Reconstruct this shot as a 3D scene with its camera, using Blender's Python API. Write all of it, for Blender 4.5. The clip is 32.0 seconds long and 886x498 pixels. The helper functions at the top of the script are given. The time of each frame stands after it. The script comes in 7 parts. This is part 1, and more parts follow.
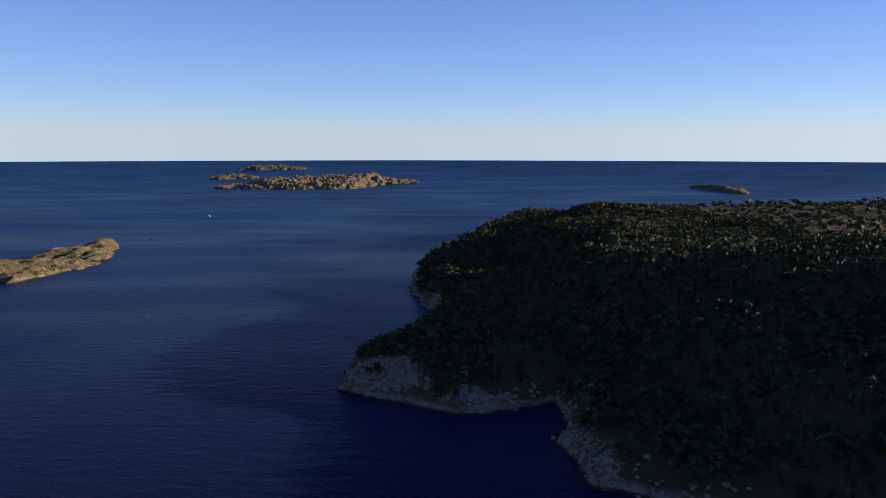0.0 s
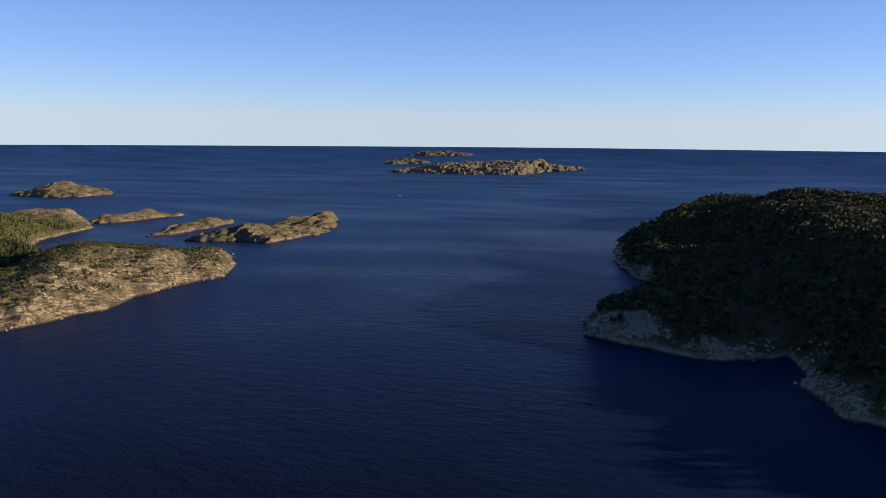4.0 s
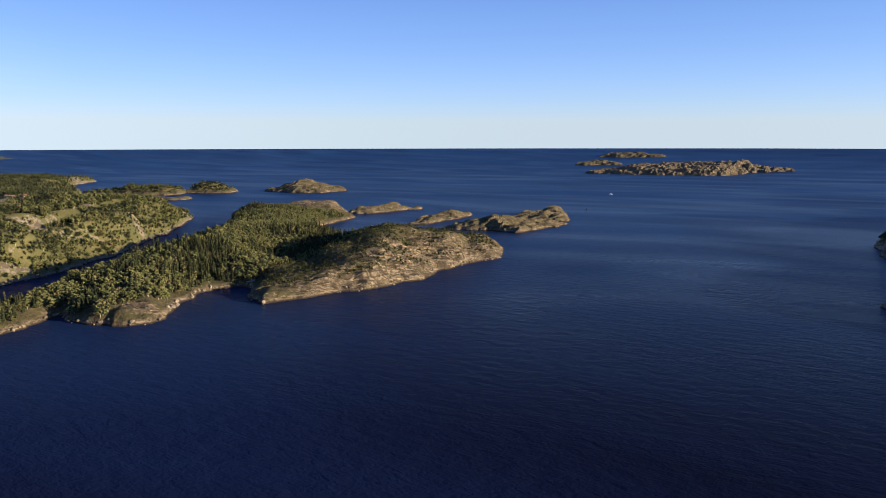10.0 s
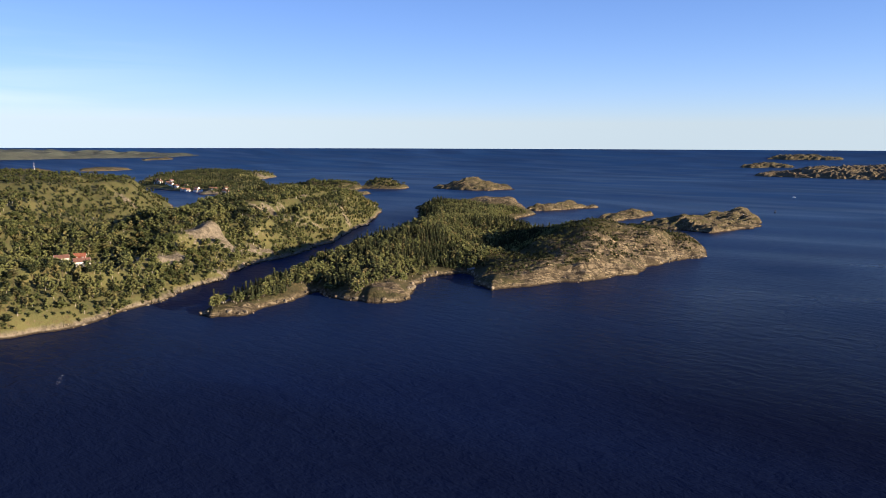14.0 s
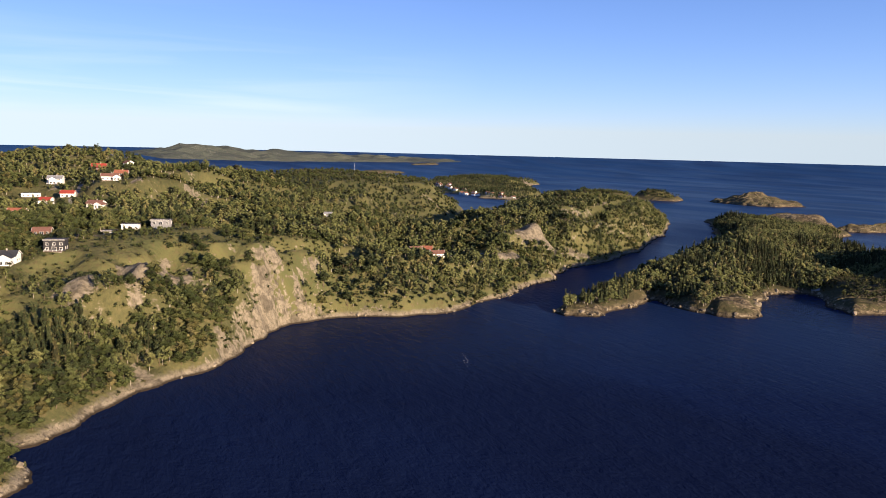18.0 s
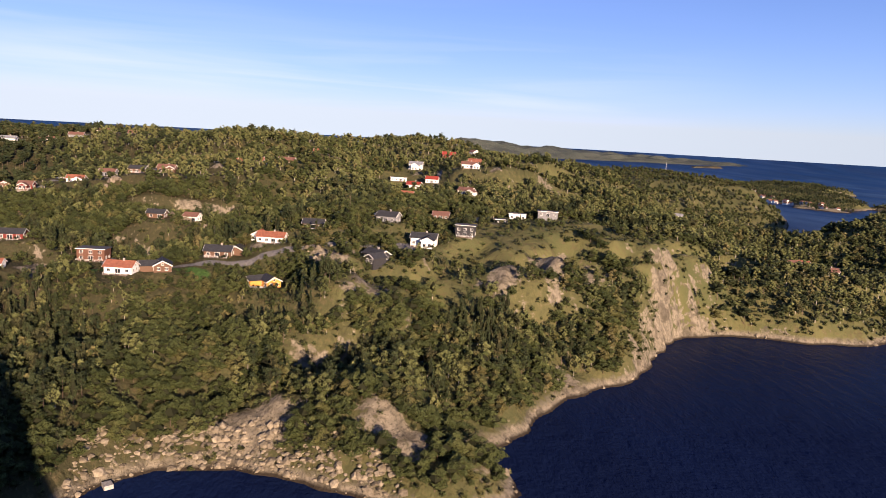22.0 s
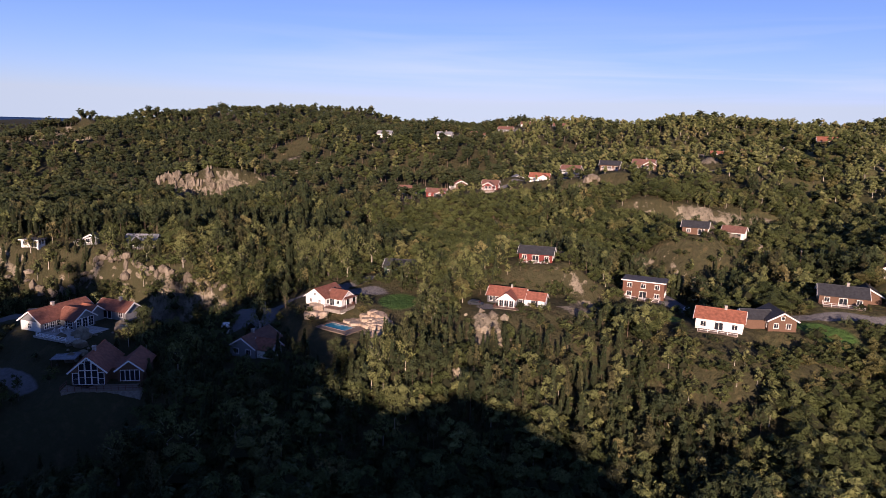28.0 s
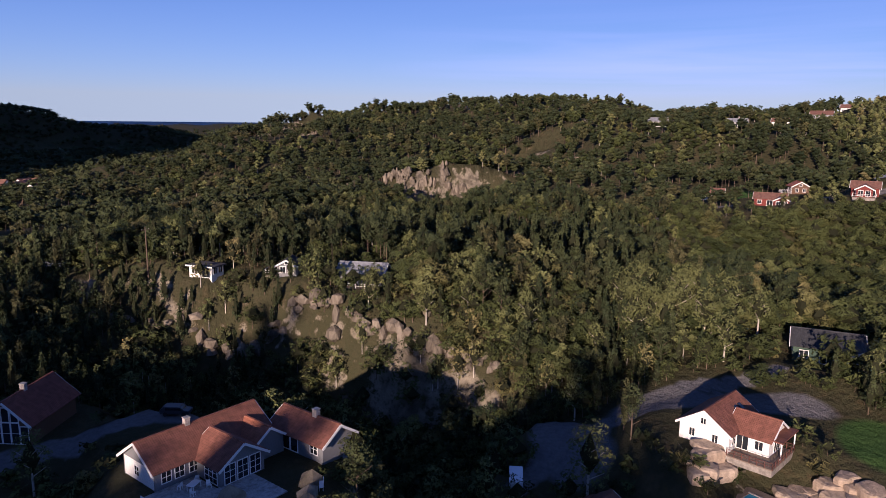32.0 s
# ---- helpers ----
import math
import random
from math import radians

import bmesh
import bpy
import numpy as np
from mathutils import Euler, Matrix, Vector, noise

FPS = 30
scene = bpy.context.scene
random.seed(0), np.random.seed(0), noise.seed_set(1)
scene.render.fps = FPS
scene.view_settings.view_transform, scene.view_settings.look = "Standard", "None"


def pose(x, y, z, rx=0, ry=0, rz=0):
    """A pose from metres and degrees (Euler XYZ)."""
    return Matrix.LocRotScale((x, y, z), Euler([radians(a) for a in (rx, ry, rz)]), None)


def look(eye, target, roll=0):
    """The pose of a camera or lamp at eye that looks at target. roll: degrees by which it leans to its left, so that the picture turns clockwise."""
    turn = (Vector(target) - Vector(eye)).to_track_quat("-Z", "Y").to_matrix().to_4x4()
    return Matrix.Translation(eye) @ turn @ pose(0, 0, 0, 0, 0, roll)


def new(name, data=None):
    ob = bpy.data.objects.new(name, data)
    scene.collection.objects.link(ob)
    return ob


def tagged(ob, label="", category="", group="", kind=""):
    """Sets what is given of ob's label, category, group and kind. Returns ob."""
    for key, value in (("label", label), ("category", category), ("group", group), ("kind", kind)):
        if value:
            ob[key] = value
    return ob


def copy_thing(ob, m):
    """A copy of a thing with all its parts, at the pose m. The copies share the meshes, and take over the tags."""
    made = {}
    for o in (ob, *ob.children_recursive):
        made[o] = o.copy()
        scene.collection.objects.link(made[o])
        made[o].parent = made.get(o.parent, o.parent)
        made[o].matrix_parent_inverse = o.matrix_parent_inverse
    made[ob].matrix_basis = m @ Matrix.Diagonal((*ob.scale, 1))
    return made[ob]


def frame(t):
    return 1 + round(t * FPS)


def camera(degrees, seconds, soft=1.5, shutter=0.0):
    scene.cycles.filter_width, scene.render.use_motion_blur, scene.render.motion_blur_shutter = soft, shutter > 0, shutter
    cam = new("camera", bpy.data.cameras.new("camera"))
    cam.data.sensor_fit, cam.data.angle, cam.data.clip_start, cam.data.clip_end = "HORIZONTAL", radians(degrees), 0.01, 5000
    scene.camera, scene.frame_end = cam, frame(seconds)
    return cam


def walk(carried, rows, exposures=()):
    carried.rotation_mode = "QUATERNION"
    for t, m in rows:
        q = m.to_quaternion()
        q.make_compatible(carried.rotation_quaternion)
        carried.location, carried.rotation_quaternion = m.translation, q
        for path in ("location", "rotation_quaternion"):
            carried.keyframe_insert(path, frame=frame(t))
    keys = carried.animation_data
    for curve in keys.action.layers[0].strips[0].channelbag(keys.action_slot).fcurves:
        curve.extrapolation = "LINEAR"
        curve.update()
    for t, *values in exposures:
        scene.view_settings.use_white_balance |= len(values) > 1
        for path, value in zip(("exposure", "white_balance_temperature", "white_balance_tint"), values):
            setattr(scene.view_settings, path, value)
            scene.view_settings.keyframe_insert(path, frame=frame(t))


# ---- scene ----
cam = camera(64.6, 32.0, soft=0.6)
# seconds, eye x y z, pitch, roll, yaw
PATH = [
    (0.0, -0.00, 0.00, 143.89, -7.78, -0.07, 0.01),
    (0.5, -8.09, -11.29, 142.97, -7.90, -0.13, 2.71),
    (1.0, -16.27, -22.32, 141.95, -7.95, -0.27, 4.45),
    (1.5, -24.45, -33.05, 140.61, -8.04, -0.33, 5.59),
    (2.0, -32.40, -43.13, 139.92, -8.20, -0.40, 9.39),
    (2.5, -39.76, -53.18, 138.88, -8.42, -0.46, 9.78),
    (3.0, -47.11, -62.91, 137.76, -8.61, -0.35, 10.51),
    (3.5, -53.95, -72.34, 137.00, -8.68, -0.47, 11.62),
    (5.5, -81.83, -107.02, 132.81, -9.02, -0.14, 14.01),
    (6.0, -88.10, -115.63, 131.42, -9.02, 0.03, 15.39),
    (6.5, -93.96, -124.15, 129.92, -9.04, -0.15, 16.37),
    (7.0, -99.74, -132.21, 129.10, -9.00, 0.12, 17.73),
    (7.5, -105.28, -139.95, 129.07, -8.98, 0.30, 18.90),
    (8.0, -111.22, -147.85, 129.46, -9.01, 0.42, 23.50),
    (8.5, -117.80, -155.84, 129.03, -8.90, 0.40, 23.61),
    (9.0, -124.70, -163.68, 127.90, -8.73, 0.20, 24.43),
    (9.5, -131.56, -171.02, 126.95, -8.57, 0.01, 24.96),
    (10.0, -138.39, -178.04, 126.30, -8.54, -0.05, 26.05),
    (10.5, -145.00, -184.84, 125.65, -8.53, -0.14, 27.70),
    (11.0, -151.75, -191.89, 124.75, -8.49, -0.17, 28.94),
    (11.5, -158.62, -199.24, 123.75, -8.52, -0.41, 35.39),
    (12.0, -165.17, -206.22, 122.92, -8.50, -0.55, 36.88),
    (12.5, -171.58, -212.98, 122.10, -8.48, -0.37, 34.80),
    (13.0, -178.18, -219.90, 121.31, -8.45, -0.29, 35.48),
    (13.5, -184.66, -227.13, 120.72, -8.45, -0.38, 36.31),
    (15.5, -206.22, -263.29, 120.45, -8.53, -0.18, 44.53),
    (16.0, -212.92, -271.39, 119.73, -8.46, -0.46, 48.80),
    (16.5, -220.04, -279.36, 118.98, -8.41, -0.61, 51.60),
    (17.0, -227.72, -287.14, 118.12, -8.28, -0.85, 53.39),
    (17.5, -236.35, -294.93, 117.22, -8.17, -1.20, 55.27),
    (18.0, -245.30, -302.68, 116.13, -8.04, -1.56, 56.56),
    (18.5, -254.21, -310.80, 114.95, -7.99, -1.96, 58.39),
    (19.0, -263.29, -318.92, 113.18, -7.80, -2.25, 59.71),
    (19.5, -272.58, -326.93, 111.95, -7.82, -2.55, 61.70),
    (20.0, -281.61, -335.14, 111.39, -7.96, -2.75, 63.22),
    (20.5, -290.60, -343.41, 110.35, -8.10, -2.84, 65.02),
    (21.0, -299.66, -352.02, 109.39, -8.55, -3.15, 71.70),
    (21.5, -308.61, -358.88, 108.96, -9.06, -3.49, 77.75),
    (22.0, -318.49, -367.19, 107.57, -9.05, -3.40, 77.26),
    (22.5, -329.37, -375.69, 105.86, -9.59, -3.62, 86.15),
    (23.0, -340.35, -383.90, 105.06, -9.79, -3.25, 86.26),
    (23.5, -351.43, -392.30, 103.70, -9.87, -2.99, 87.03),
    (24.0, -361.82, -400.65, 102.72, -9.91, -2.84, 87.78),
    (24.5, -372.21, -408.64, 101.84, -9.99, -2.73, 89.19),
    (25.0, -382.15, -416.55, 100.73, -10.03, -2.63, 91.33),
    (25.5, -391.84, -424.07, 99.44, -10.15, -2.52, 93.91),
    (27.5, -430.30, -453.83, 95.17, -10.19, -1.83, 101.73),
    (28.0, -440.96, -461.52, 94.56, -10.27, -1.58, 103.82),
    (28.5, -451.69, -469.28, 93.55, -10.29, -1.39, 105.61),
    (29.0, -462.51, -477.26, 92.18, -10.22, -1.13, 107.28),
    (29.5, -473.60, -485.65, 90.95, -10.25, -1.12, 109.44),
    (30.0, -484.77, -493.86, 89.59, -10.27, -1.08, 112.00),
    (30.5, -495.84, -502.49, 88.28, -10.37, -1.11, 114.18),
    (31.0, -506.93, -510.73, 86.57, -10.32, -0.74, 117.11),
    (31.5, -518.21, -519.25, 85.27, -10.38, -0.66, 118.91),
    (32.0, -529.49, -527.75, 83.70, -10.40, -0.65, 120.81),
]
EXPOSURES = [(0.0, 1.03, 5080, 33), (13.0, 1.28, 5100, 33), (19.0, 1.28, 5200, 37), (24.0, 1.08, 5300, 48), (27.0, 0.98, 5150, 50), (32.0, 0.62, 4850, 48)]
walk(cam, [(t, pose(x, y, z, 90 + p, r, w)) for t, x, y, z, p, r, w in PATH], EXPOSURES)

# ---- daylight ----
SUN_AZ, SUN_EL = 10.0, 11.5   # degrees from +x towards +y, and above the horizon
world = bpy.data.worlds.new("sky")
scene.world = world
world.use_nodes = True
wn, wl = world.node_tree.nodes, world.node_tree.links
bg = wn["Background"]
sky = wn.new("ShaderNodeTexSky")
sky.sky_type, sky.sun_disc = "NISHITA", False
sky.sun_elevation, sky.sun_rotation = radians(SUN_EL), radians(90 - SUN_AZ)
sky.altitude, sky.air_density, sky.dust_density, sky.ozone_density = 0, 0.9, 0.1, 2.2
tc = wn.new("ShaderNodeTexCoord")
sep = wn.new("ShaderNodeSeparateXYZ")
mx = wn.new("ShaderNodeMath")
mx.operation, mx.inputs[1].default_value = "MAXIMUM", 0.03
com = wn.new("ShaderNodeCombineXYZ")
wl.new(tc.outputs["Generated"], sep.inputs[0])
wl.new(sep.outputs[0], com.inputs[0])
wl.new(sep.outputs[1], com.inputs[1])
wl.new(sep.outputs[2], mx.inputs[0])
wl.new(mx.outputs[0], com.inputs[2])
wl.new(com.outputs[0], sky.inputs["Vector"])
# the same clear sky as it stands well away from the sun, mixed in all round
side_sky = wn.new("ShaderNodeTexSky")
side_sky.sky_type, side_sky.sun_disc = "NISHITA", False
side_sky.sun_elevation, side_sky.sun_rotation = sky.sun_elevation, sky.sun_rotation
side_sky.altitude, side_sky.air_density, side_sky.dust_density, side_sky.ozone_density = 0, 0.9, 0.1, 2.2
flat_r = wn.new("ShaderNodeMath")
flat_r.operation = "POWER"
flat_r.inputs[1].default_value = 2.0
one_less = wn.new("ShaderNodeMath")
one_less.operation, one_less.inputs[0].default_value = "SUBTRACT", 1.0
root = wn.new("ShaderNodeMath")
root.operation, root.inputs[1].default_value = "POWER", 0.5
wl.new(mx.outputs[0], flat_r.inputs[0])
wl.new(flat_r.outputs[0], one_less.inputs[1])
wl.new(one_less.outputs[0], root.inputs[0])
side_com = wn.new("ShaderNodeCombineXYZ")
for k, f in ((0, math.cos(radians(145.0))), (1, math.sin(radians(145.0)))):
    times = wn.new("ShaderNodeMath")
    times.operation, times.inputs[1].default_value = "MULTIPLY", f
    wl.new(root.outputs[0], times.inputs[0])
    wl.new(times.outputs[0], side_com.inputs[k])
wl.new(mx.outputs[0], side_com.inputs[2])
wl.new(side_com.outputs[0], side_sky.inputs["Vector"])
even = wn.new("ShaderNodeMix")
even.data_type = "RGBA"
even.inputs[0].default_value = 0.6
wl.new(sky.outputs[0], even.inputs[6])
wl.new(side_sky.outputs[0], even.inputs[7])
# thin high cloud: long flat wisps
wmap = wn.new("ShaderNodeMapping")
wmap.inputs["Scale"].default_value = (1.6, 1.6, 26.0)
wno = wn.new("ShaderNodeTexNoise")
wno.inputs["Scale"].default_value, wno.inputs["Detail"].default_value, wno.inputs["Distortion"].default_value = 1.3, 6.0, 0.5
wr = wn.new("ShaderNodeMapRange")
wr.inputs[1].default_value, wr.inputs[2].default_value, wr.inputs[3].default_value, wr.inputs[4].default_value = 0.42, 0.7, 0.0, 0.36
wmix = wn.new("ShaderNodeMix")
wmix.data_type = "RGBA"
wmix.inputs[7].default_value = (8.4, 8.5, 9.6, 1)
wl.new(tc.outputs["Generated"], wmap.inputs[0])
wl.new(wmap.outputs[0], wno.inputs[0])
wl.new(wno.outputs[0], wr.inputs[0])
wside = wn.new("ShaderNodeMapRange")
wside.inputs[1].default_value, wside.inputs[2].default_value, wside.inputs[3].default_value, wside.inputs[4].default_value = -0.8, -0.97, 0.0, 1.0
wmul = wn.new("ShaderNodeMath")
wmul.operation = "MULTIPLY"
wl.new(sep.outputs[0], wside.inputs[0])
wl.new(wside.outputs[0], wmul.inputs[0])
wl.new(wr.outputs[0], wmul.inputs[1])
# the wisps lie low, a few degrees above the hills
band = wn.new("ShaderNodeMapRange")
band.interpolation_type = "SMOOTHSTEP"
band.inputs[1].default_value, band.inputs[2].default_value, band.inputs[3].default_value, band.inputs[4].default_value = 0.02, 0.055, 0.0, 1.0
band_top = wn.new("ShaderNodeMapRange")
band_top.interpolation_type = "SMOOTHSTEP"
band_top.inputs[1].default_value, band_top.inputs[2].default_value, band_top.inputs[3].default_value, band_top.inputs[4].default_value = 0.07, 0.16, 1.0, 0.12
wmul2, wmul3 = wn.new("ShaderNodeMath"), wn.new("ShaderNodeMath")
wmul2.operation = wmul3.operation = "MULTIPLY"
wl.new(sep.outputs[2], band.inputs[0])
wl.new(sep.outputs[2], band_top.inputs[0])
wl.new(band.outputs[0], wmul2.inputs[0])
wl.new(band_top.outputs[0], wmul2.inputs[1])
wl.new(wmul.outputs[0], wmul3.inputs[0])
wl.new(wmul2.outputs[0], wmul3.inputs[1])
wl.new(wmul3.outputs[0], wmix.inputs[0])
wl.new(even.outputs[2], wmix.inputs[6])
wl.new(wmix.outputs[2], bg.inputs[0])
bg.inputs[1].default_value = 0.055
sun = new("sun", bpy.data.lights.new("sun", "SUN"))
sun.data.energy, sun.data.angle, sun.data.color = 5.0, radians(0.55), (1.0, 0.74, 0.33)
sa, se = radians(SUN_AZ), radians(SUN_EL)
sun.matrix_world = look((0, 0, 300), (-math.cos(sa) * math.cos(se), -math.sin(sa) * math.cos(se), 300 - math.sin(se)))


# ---- small helpers ----
def mesh_of(name, verts, faces, mat=None, smooth=False):
    """A mesh from arrays; faces is (n, 3) or (n, 4)."""
    me = bpy.data.meshes.new(name)
    verts, faces = np.asarray(verts, np.float32), np.asarray(faces, np.int32)
    k = faces.shape[1]
    me.vertices.add(len(verts))
    me.vertices.foreach_set("co", verts.ravel())
    me.loops.add(faces.size)
    me.loops.foreach_set("vertex_index", faces.ravel())
    me.polygons.add(len(faces))
    me.polygons.foreach_set("loop_start", np.arange(0, faces.size, k, dtype=np.int32))
    me.polygons.foreach_set("use_smooth", np.full(len(faces), smooth))
    if mat:
        me.materials.append(mat)
    me.update(calc_edges=True)
    me.validate()
    return me


def hash01(ix, iy, seed):
    h = (ix.astype(np.int64) * 374761393 + iy.astype(np.int64) * 668265263 + seed * 974711) & 0x7FFFFFFF
    h = ((h ^ (h >> 13)) * 1274126177) & 0x7FFFFFFF
    return ((h ^ (h >> 16)) & 0xFFFF) / 65535.0


def vnoise(x, y, seed=0):
    ix, iy = np.floor(x), np.floor(y)
    fx, fy = x - ix, y - iy
    fx, fy = fx * fx * (3 - 2 * fx), fy * fy * (3 - 2 * fy)
    ix, iy = ix.astype(np.int64), iy.astype(np.int64)
    a, b = hash01(ix, iy, seed), hash01(ix + 1, iy, seed)
    c, d = hash01(ix, iy + 1, seed), hash01(ix + 1, iy + 1, seed)
    return (a + (b - a) * fx) * (1 - fy) + (c + (d - c) * fx) * fy - 0.5


def fbm(x, y, scale, octaves=4, seed=0):
    s, amp = np.zeros(x.shape), 1.0
    for o in range(octaves):
        s += amp * vnoise(x / scale + 17.3 * o, y / scale - 9.1 * o, seed + o)
        amp, scale = amp * 0.5, scale * 0.47
    return s


def ridged(x, y, scale, octaves=3, seed=0):
    s, amp = np.zeros(x.shape), 1.0
    for o in range(octaves):
        s += amp * (0.5 - np.abs(vnoise(x / scale + 5.7 * o, y / scale + 3.3 * o, seed + o)) * 2)
        amp, scale = amp * 0.5, scale * 0.45
    return s


def coast_distance(x, y, poly):
    """Distance to a closed coast line, plus inside."""
    d2, inside = np.full(x.shape, 1e12), np.zeros(x.shape, bool)
    n = len(poly)
    for i in range(n):
        (ax, ay), (bx, by) = poly[i], poly[(i + 1) % n]
        ex, ey = bx - ax, by - ay
        t = np.clip(((x - ax) * ex + (y - ay) * ey) / (ex * ex + ey * ey + 1e-9), 0, 1)
        d2 = np.minimum(d2, (x - ax - t * ex) ** 2 + (y - ay - t * ey) ** 2)
        if ay != by:
            inside ^= ((ay > y) != (by > y)) & (x < (bx - ax) * (y - ay) / (by - ay) + ax)
    d = np.sqrt(d2)
    return np.where(inside, d, -d)


def spread(x, y, spots, power=2.0, soft=12.0):
    """Ground height from spot heights, by weighted distance."""
    num, den = np.zeros(x.shape), np.zeros(x.shape)
    for sx, sy, sz in spots:
        w = 1.0 / (((x - sx) ** 2 + (y - sy) ** 2 + soft * soft) ** power)
        num += w * sz
        den += w
    return num / den


def step(a, b, v):
    t = np.clip((v - a) / (b - a), 0, 1)
    return t * t * (3 - 2 * t)


def smin(a, b, k):
    h = np.clip(0.5 + 0.5 * (b - a) / k, 0, 1)
    return b + (a - b) * h - k * h * (1 - h)


# ---- materials ----
def material(name, base=(0.5, 0.5, 0.5), rough=0.8, metal=0.0, spec=0.3):
    m = bpy.data.materials.new(name)
    m.use_nodes = True
    b = m.node_tree.nodes["Principled BSDF"]
    b.inputs["Base Color"].default_value = (*base, 1)
    b.inputs["Roughness"].default_value, b.inputs["Metallic"].default_value = rough, metal
    b.inputs["Specular IOR Level"].default_value = spec
    return m


class Nodes:
    """Short hand for building a node tree."""

    def __init__(self, m):
        self.t, self.b = m.node_tree, m.node_tree.nodes["Principled BSDF"]

    def n(self, kind, **values):
        node = self.t.nodes.new("ShaderNode" + kind)
        for k, v in values.items():
            if k == "op":
                node.operation = v
            elif k == "data":
                node.data_type = v
            elif k == "attr":
                node.attribute_name = v
        return node

    def wire(self, a, b):
        if isinstance(a, (int, float)):
            b.default_value = a
        elif isinstance(a, tuple):
            b.default_value = a
        else:
            self.t.links.new(a, b)

    def noise(self, scale, detail=4.0, vec=None, distortion=0.0, rough=0.5):
        q = self.n("TexNoise")
        q.inputs["Scale"].default_value, q.inputs["Detail"].default_value = scale, detail
        q.inputs["Distortion"].default_value, q.inputs["Roughness"].default_value = distortion, rough
        self.wire(vec if vec else self.place(), q.inputs["Vector"])
        return q.outputs[0]

    def place(self, scale=None):
        g = self.n("NewGeometry").outputs["Position"]
        if scale:
            mp = self.n("Mapping")
            mp.inputs["Scale"].default_value = scale
            self.wire(g, mp.inputs[0])
            return mp.outputs[0]
        return g

    def math(self, op, a, b=0.0):
        q = self.n("Math", op=op)
        self.wire(a, q.inputs[0])
        self.wire(b, q.inputs[1])
        return q.outputs[0]

    def span(self, v, a, b, c=0.0, d=1.0):
        q = self.n("MapRange")
        self.wire(v, q.inputs[0])
        for i, z in enumerate((a, b, c, d)):
            q.inputs[i + 1].default_value = z
        return q.outputs[0]

    def mix(self, f, a, b):
        q = self.n("Mix", data="RGBA")
        self.wire(f, q.inputs[0])
        self.wire((*a, 1) if isinstance(a, tuple) else a, q.inputs[6])
        self.wire((*b, 1) if isinstance(b, tuple) else b, q.inputs[7])
        return q.outputs[2]

    def bump(self, height, strength, distance):
        q = self.n("Bump")
        q.inputs["Strength"].default_value, q.inputs["Distance"].default_value = strength, distance
        self.wire(height, q.inputs["Height"])
        self.wire(q.outputs[0], self.b.inputs["Normal"])

    def colour(self, c):
        self.wire(c, self.b.inputs["Base Color"])


